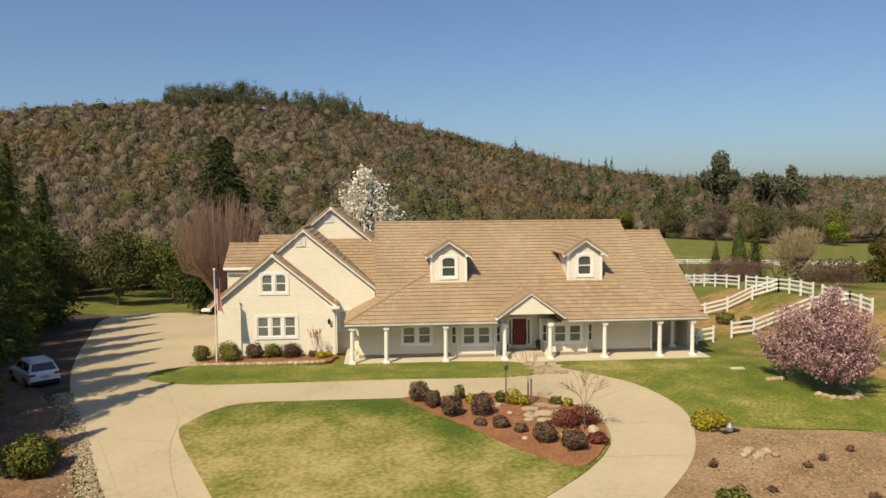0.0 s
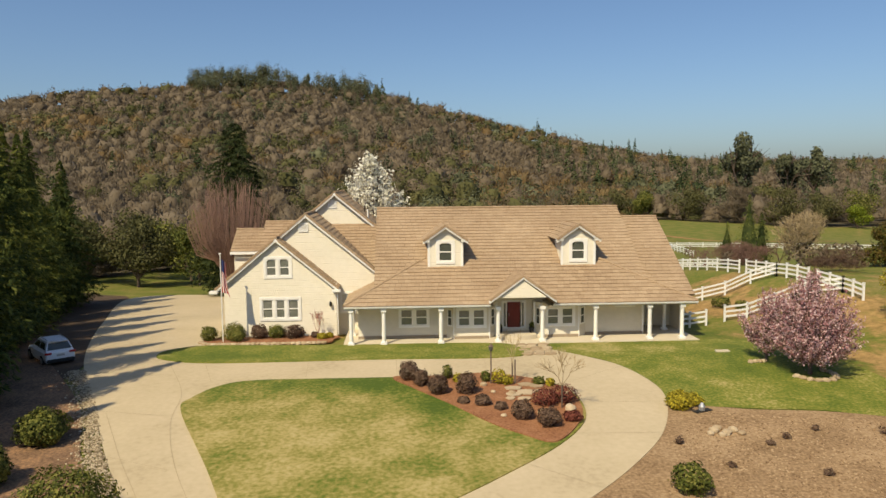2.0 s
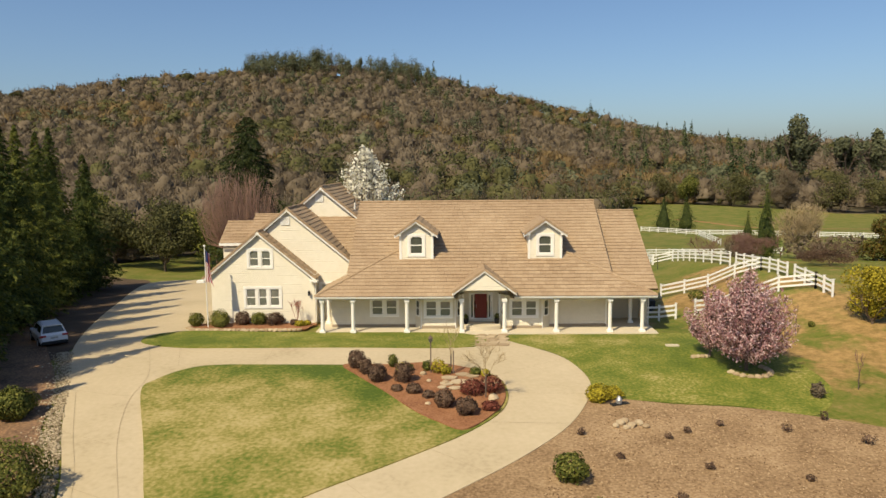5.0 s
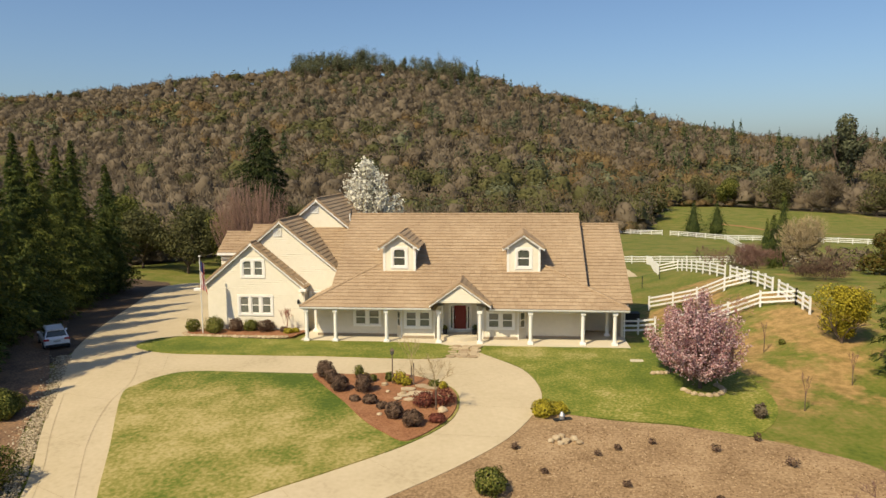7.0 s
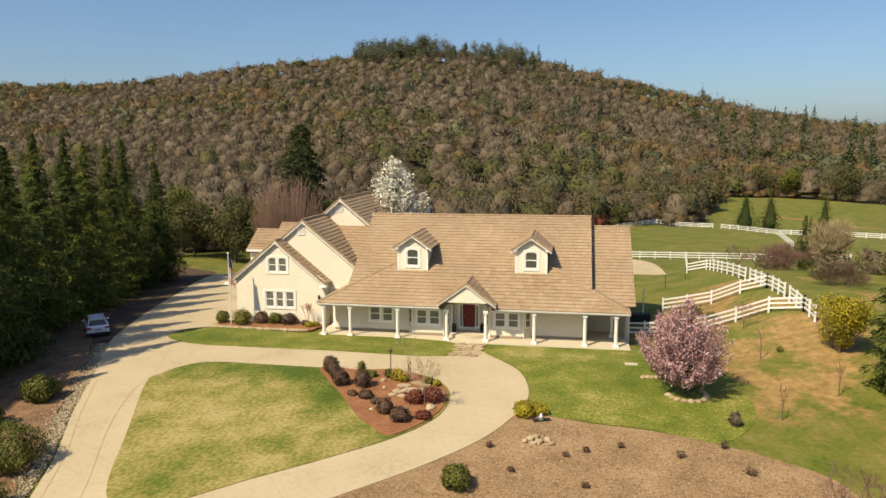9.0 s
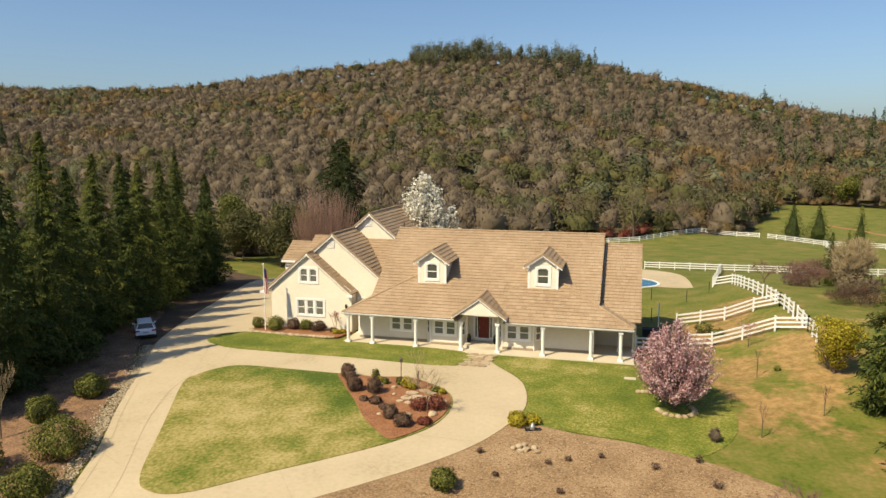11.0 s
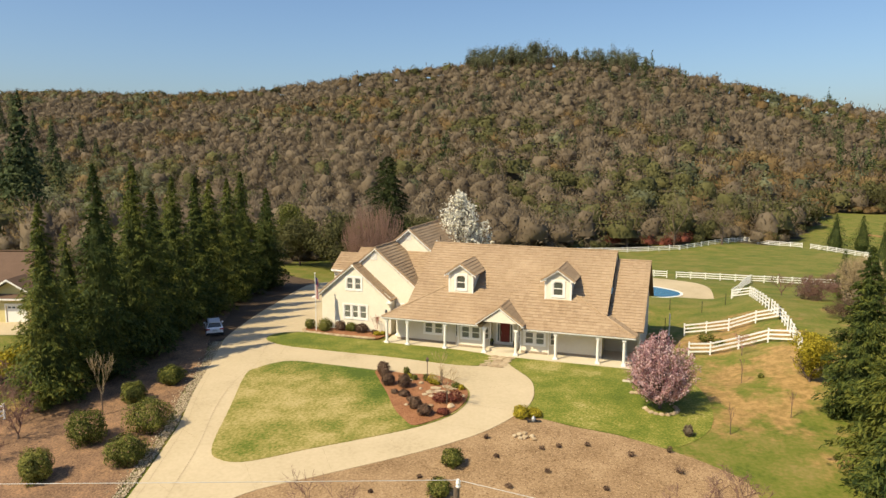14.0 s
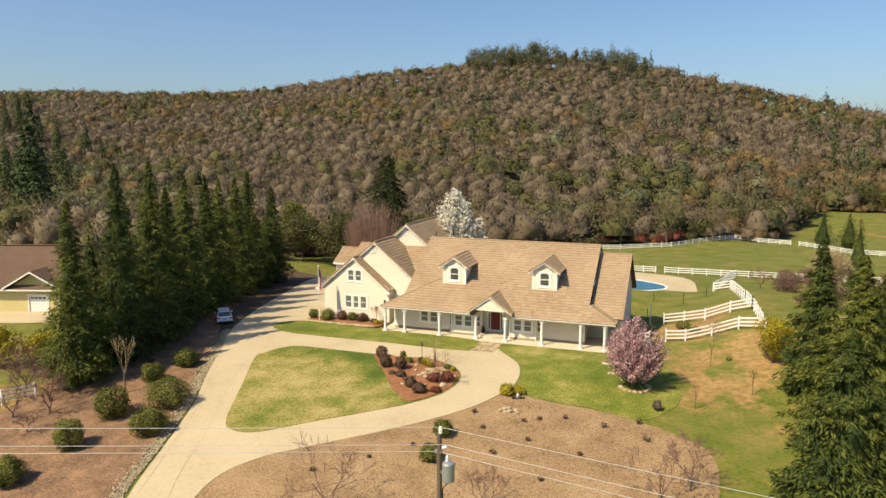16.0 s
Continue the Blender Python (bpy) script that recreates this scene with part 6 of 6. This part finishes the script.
# ---- bed in the drive loop ----
for k, (x, y, w, h) in enumerate(((2.2, 40.0, 1.35, 1.4), (2.9, 38.9, 1.0, 1.15), (3.8, 37.5, 1.35, 1.35), (5.4, 37.4, 1.35, 1.5), (6.1, 35.6, 1.0, 0.7), (7.9, 33.6, 1.3, 1.2), (9.1, 32.6, 1.4, 1.15), (5.1, 35.9, 0.7, 0.45), (7.0, 34.9, 0.8, 0.5))):
    shrub(x, y, w * 0.85, h * 0.85, 240 + k, M_PURPLE, "rounded dark purple brown shrub in the mulch bed", 2200, 0.035, zoff=0.15)
for k, (x, y, w, h) in enumerate(((9.4, 35.4, 1.5, 0.9), (10.5, 35.8, 1.6, 1.0), (10.4, 33.2, 1.0, 0.5))):
    shrub(x, y, w, h, 255 + k, M_REDTWIG, "low red twigged shrub in the mulch bed", 800, 0.04, zoff=0.15)
for k, (x, y, w, h) in enumerate(((4.5, 40.1, 0.6, 0.9), (5.1, 39.3, 0.7, 0.6), (5.6, 39.3, 0.5, 0.5), (7.4, 38.9, 0.9, 1.0), (6.7, 39.3, 0.6, 0.7), (7.9, 38.7, 0.7, 0.6), (9.7, 38.6, 0.7, 0.5), (10.3, 38.3, 0.5, 0.5))):
    shrub(x, y, w, h, 260 + k, (M_SHRUB, M_YELLOW)[k % 2], ("small green shrub in the mulch bed", "small yellow flowering plant in the mulch bed")[k % 2], 350, 0.045, zoff=0.15)
bare_tree(8.2, 38.9, 3.1, 270, 3, 2, M_WILLOW, 0.3, 0.4, "slender leafless sapling tied to a stake", 0.45, 0.03, name="sapling")
bare_tree(10.2, 34.8, 3.6, 271, 3, 3, M_WILLOW, 0.5, 0.2, "slender leafless sapling in the mulch bed", 0.4, 0.035, name="sapling")
st = empty("stake", "short brown wooden tree stake", "stake", pose(8.35, 38.8, hgt(8.35, 38.8)))
part("shaft", boxed(-0.04, 0.04, -0.04, 0.04, -0.1, 1.6), M_WOOD, st)
lamp = empty("lamp_post", "thin brown garden lamp post in the mulch bed", "lamp post", pose(6.95, 38.9, hgt(6.95, 38.9)))
part("post", rod(bmesh.new(), (0, 0, -0.1), (0, 0, 2.1), 0.04), M_WOOD, lamp)
lan = part("lantern", lathe(bmesh.new(), [(0.06, 0), (0.13, 0.08), (0.13, 0.28)], 8, (0, 0, 2.1)), M_GLASS, lamp)
part("lantern_cap", lathe(bmesh.new(), [(0.17, 0), (0.05, 0.12), (0.02, 0.2)], 8, (0, 0, 2.38)), M_WOOD, lan)


def boulder(x, y, s, seed, lift=0.1, mat=None, flat=0.6, label="pale buff garden boulder", name="boulder"):
    rg = np.random.default_rng(seed)
    bm = bmesh.new()
    bmesh.ops.create_icosphere(bm, subdivisions=2, radius=1)
    for v in bm.verts:
        d = 1 + 0.35 * noise.noise(v.co * 1.3 + Vector((seed, 0, 0)))
        v.co = Vector((v.co.x * s * d, v.co.y * s * d * 0.85, v.co.z * s * d * flat))
    ob = part(name, bm, mat or M_STONE)
    ob.matrix_basis = pose(x, y, hgt(x, y) + lift + s * flat * 0.35, 0, 0, rg.uniform(0, 360))
    return tagged(ob, label, "stone", group=name + "s")


for k, (x, y, s) in enumerate(((6.5, 38.6, 0.24), (7.9, 37.1, 0.24), (6.9, 37.4, 0.18), (10.6, 34.6, 0.34), (9.6, 36.9, 0.2), (10.2, 37.1, 0.25), (9.0, 34.2, 0.25), (7.0, 33.9, 0.18), (10.9, 36.9, 0.2), (5.4, 38.9, 0.22))):
    boulder(x, y, s, 300 + k, 0.18)
for k, (x, y, s) in enumerate(((17.0, 31.6, 0.26), (17.5, 31.3, 0.28), (17.95, 31.6, 0.25), (17.3, 31.9, 0.22), (16.7, 31.3, 0.2), (18.2, 31.2, 0.2), (17.2, 31.1, 0.2))):
    boulder(x, y, s, 320 + k, 0.08)
ring = [(26.7 + 1.25 * math.cos(a), 39.5 + 1.15 * math.sin(a)) for a in np.linspace(-2.9, 0.6, 11)] + [(24.2 + 0.3 * k, 42.3 + 0.05 * k) for k in range(4)]
for k, (x, y) in enumerate(ring):
    boulder(x, y, 0.24, 330 + k, 0.03, label="pale stone edging the tree ring", name="edging_stone")


def flagstone(x, y, w, d, seed, z=None, label="irregular buff flagstone", lift=0.06):
    rg = np.random.default_rng(seed)
    n = 7
    pts = []
    for k in range(n):
        a = 2 * math.pi * k / n + rg.uniform(-0.2, 0.2)
        pts.append((w / 2 * math.cos(a) * rg.uniform(0.85, 1.1), d / 2 * math.sin(a) * rg.uniform(0.85, 1.1), 0))
    ob = part("flagstone", prism(bmesh.new(), pts, (0, 0, 0.06)), M_STONE)
    ob.matrix_basis = pose(x, y, (hgt(x, y) if z is None else z) + lift)
    return tagged(ob, label, "paving stone", group="flagstones")


k = 0
for row in range(6):
    for cx in range(3):
        k += 1
        flagstone(10.25 + cx * 0.78 + 0.2 * (row % 2), 45.3 + row * 0.72, 0.82, 0.7, 400 + k, lift=0.08, label="buff flagstone in the path to the porch")
for (x, y, w, d) in ((8.1, 37.9, 1.0, 0.8), (8.7, 37.2, 1.1, 0.9), (8.0, 36.9, 0.9, 0.8), (8.9, 38.5, 0.9, 0.7), (9.5, 38.2, 0.9, 0.6), (8.5, 36.2, 0.9, 0.6), (7.7, 36.3, 0.6, 0.5), (9.4, 37.4, 0.7, 0.5)):
    k += 1
    flagstone(x, y, w, d, 400 + k, lift=0.2, label="buff flagstone set in the mulch bed")

# ---- bed before the garage wing ----
draped("planting_bed", spline([(-13.3, 53.4), (-12.6, 51.9), (-8, 51.5), (-3.9, 51.2), (-3.4, 52.5), (-3.4, 54.1), (-8, 54.15), (-12.2, 54.1)], 4), M_MULCH, 0.1, 1.2, "mulch bed below the garage windows", "garden bed", thick=0.1)
for i in range(26):
    x = -13.3 + i * 0.37
    boulder(x, 51.5 - 0.25 * math.sin(i / 26 * 2.4) + (0.9 - 0.5 * i if i < 2 else 0), 0.27, 450 + i, 0.08, label="buff stone edging the bed", name="edging_stone", flat=0.5)
for k, (x, y, w, h, mat, lab) in enumerate(((-12.9, 53.0, 1.3, 1.2, M_SHRUB, "clipped round green shrub"), (-11.1, 53.3, 1.8, 1.4, M_SHRUB, "clipped round green shrub"), (-10.7, 52.4, 1.3, 1.1, M_SHRUB, "clipped round green shrub"), (-9.2, 53.5, 1.3, 1.2, M_PURPLE, "dark brown clipped shrub"), (-7.9, 53.6, 1.3, 1.1, M_SHRUB, "clipped green shrub"), (-6.5, 53.5, 1.6, 1.1, M_PURPLE, "dark purple clipped shrub"), (-4.9, 53.4, 0.7, 0.5, M_PURPLE, "low brown plant"), (-4.3, 52.8, 0.8, 0.5, M_YELLOW, "low yellow plant"), (-3.8, 53.2, 0.6, 0.45, M_YELLOW, "low yellow plant"))):
    shrub(x, y, w, h, 500 + k, mat, lab + " in the bed below the windows", 2000, 0.035, zoff=0.15)
bare_tree(-4.7, 53.6, 2.7, 520, 3, 3, M_PINKTWIG, 0.3, 0.35, "small pink budded tree against the wall", 0.2, 0.04)
wl = empty("wall_lamp", "small dark lantern on the garage wall", "wall lamp", pose(-3.75, 54.12, 2.5))
part("bracket", boxed(-0.05, 0.05, 0, 0.08, -0.1, 0.15), M_BLACK, wl)
part("lantern", lathe(bmesh.new(), [(0.04, -0.2), (0.09, -0.12), (0.1, 0.12), (0.03, 0.25)], 8, (0, -0.12, 0)), M_BLACK, wl)
for x in (9.25, 11.7):
    ch = empty("planter", "dark planter pot beside the front door", "planter", pose(x, 51.75, FZ - 0.18))
    part("pot", lathe(bmesh.new(), [(0.12, 0), (0.18, 0.1), (0.2, 0.38), (0.22, 0.42)], 12), M_BLACK, ch)
    p, d = cloud_points(np.random.default_rng(int(x)), 160, 0.22, 0.22, 0.25, 5)
    leaves("plant", p + np.array([0, 0, 0.6]), d, np.full(160, 0.04), M_SHRUB, ch, 3)

# ---- gravel bed plants and the corner by the drive ----
shrub(13.6, 26.1, 1.6, 1.3, 540, M_SHRUB, "spiky green shrub on the gravel", 1800, 0.045)
shrub(14.0, 22.4, 1.6, 1.3, 541, M_SHRUB, "spiky green shrub on the gravel", 1800, 0.045)
for k, (x, y, w, h) in enumerate(((25.1, 30.8, 0.6, 0.5), (20.1, 30.6, 0.5, 0.4), (19.0, 30.0, 0.5, 0.4), (22.0, 31.4, 0.5, 0.4), (14.8, 30.4, 0.5, 0.5), (28.4, 29.4, 0.9, 0.8), (27.6, 32.1, 0.5, 0.7), (16.2, 28.0, 0.5, 0.3), (20, 27, 0.5, 0.4), (24, 26, 0.5, 0.4), (9.6, 21.5, 0.4, 0.3), (12, 24, 0.4, 0.3), (18, 24.5, 0.6, 0.4), (6.5, 18.8, 0.5, 0.4), (22, 22, 0.5, 0.4))):
    shrub(x, y, w * 0.85, h * 0.8, 545 + k, M_PURPLE, "small dark heather plant on the gravel", 70, 0.04, zoff=0.05)
shrub(16.4, 34.6, 1.3, 1.1, 565, M_YELLOW, "bright yellow shrub beside the drive", 2000, 0.035)
shrub(17.3, 35.2, 1.3, 0.7, 566, M_YELLOW, "bright yellow shrub beside the drive", 1500, 0.035)
for k, (x, y) in enumerate(((31.7, 36.4), (33, 47), (36.2, 40.5))):
    bare_tree(x, y, 2.2, 570 + k, 2, 2, M_TWIG, 0.2, 0.4, "thin leafless sapling on the bank", 0.5, 0.03, name="sapling")
for k, (x, y, w, h) in enumerate(((30.3, 60, 1.8, 1.1), (31.5, 58.6, 1.2, 0.8), (34.6, 48, 0.4, 0.4), (28.8, 35.2, 0.7, 0.9), (47.5, 76, 4.5, 2.6), (53, 78, 5, 2.8), (43, 84, 3.5, 2.0))):
    shrub(x, y, w, h, 575 + k, (M_SHRUB, M_BRUSH)[k > 2], "dry brown bush on the slope" if k > 2 else "green bush by the bank fence", 600, 0.05 * max(1, w / 2))
bare_tree(33.4, 54.3, 2.8, 590, 3, 3, M_PINKTWIG, 0.6, 0.15, "young budding tree by the bank fence", 0.3, 0.04)
cover = empty("utility_cover", "pale utility cover in the lawn", "cover", pose(23.6, 45.1, hgt(23.6, 45.1)))
part("lid", boxed(-0.45, 0.45, -0.18, 0.18, -0.02, 0.12, 0.02), M_SLAB, cover)
dk = empty("garden_ornament", "small dark metal garden ornament beside the yellow shrub", "ornament", pose(17.5, 34.2, hgt(17.5, 34.2), 0, 0, 20))
part("body", lathe(bmesh.new(), [(0.05, 0), (0.16, 0.1), (0.18, 0.3), (0.06, 0.5)], 10), M_METAL, dk)
part("base", boxed(-0.5, 0.6, -0.2, 0.2, 0.0, 0.1, 0.03), M_BLACK, dk)
# leafless trees at the foot of the slope
for k, (x, y, h) in enumerate(((10.2, 14.2, 6.6), (19.5, 17.2, 4.2), (29.8, 21.0, 5.2), (16.5, 13.5, 3.5), (31.5, 23.5, 4.6))):
    bare_tree(x, y, h, 600 + k, 4, 3, M_TWIG, 0.65, 0.2, "spreading leafless tree on the gravel", 0.18, 0.06)


# ---- joints in the drive ----
def joint(pts, width=0.02):
    bm = bmesh.new()
    prev = None
    for i, p in enumerate(pts):
        a, b = Vector(pts[max(i - 1, 0)]), Vector(pts[min(i + 1, len(pts) - 1)])
        n = Vector((-(b - a).y, (b - a).x)).normalized() * width / 2
        p = Vector(p)
        pair = [bm.verts.new((q.x, q.y, hgt(q.x, q.y) + 0.094)) for q in (p + n, p - n)]
        if prev:
            bm.faces.new((prev[0], prev[1], pair[1], pair[0]))
        prev = pair
    ob = part("joint", bm, M_JOINT)
    ob.parent = bpy.data.objects["road"]
    for f in ob.data.polygons:
        if f.normal.z < 0:
            f.flip()


joint(spline([(-13.75, 36), (-11.0, 30.6), (-8.2, 25.4), (-5.7, 19), (-3.6, 13)], 8, False))
joint(spline([(-14.0, 46.5), (-12.2, 42.5), (-10.6, 38.5), (-9.95, 34.5), (-8.2, 29.5), (-5.0, 22.8), (-2.5, 16), (-0.6, 12)], 8, False))
for a, b in (((-14.2, 36.3), (-10.2, 35.3)), ((-11.6, 30.7), (-8.4, 29.2)), ((-9.0, 25.6), (-6.0, 24.2)), ((-6.3, 19.2), (-3.2, 17.8)), ((-17.4, 42), (-12.2, 42.4)), ((-20, 48), (-15, 48)), ((-23, 56), (-13, 56)), ((-9.6, 40.9), (-11, 44.8)), ((-4, 40.9), (-4.3, 44.7)), ((1.5, 40.9), (1.4, 44.7)), ((7, 41.3), (7.2, 44.7)), ((10.9, 38.6), (15.6, 42)), ((11.6, 35.8), (16.1, 35.6)), ((10.2, 31.8), (14.3, 31.6)), ((7.2, 28.9), (10, 26.6)), ((3.6, 25.9), (6, 23)), ((-0.5, 22.3), (2.2, 19.6))):
    joint([tuple(Vector(a).lerp(Vector(b), k / 6)) for k in range(7)], 0.018)


# ---- earth track across the far field ----
def track(pts, width):
    """A worn strip of bare earth, laid just over the grass."""
    left, right = [], []
    for i, p in enumerate(pts):
        a, b = Vector(pts[max(i - 1, 0)]), Vector(pts[min(i + 1, len(pts) - 1)])
        n = Vector((-(b - a).y, (b - a).x)).normalized() * width / 2 * (1 + 0.25 * math.sin(i * 1.7))
        left.append(tuple(Vector(p) + n))
        right.append(tuple(Vector(p) - n))
    return left + right[::-1]


draped("dirt_track", track(spline([(79, 229), (82, 227), (87, 220), (90, 213), (93.5, 204.5), (98.5, 200), (108, 196), (125, 192)], 5, False), 2.2), M_DIRT, 0.05, 2, "orange bare earth track across the field", "path", thick=0.02)
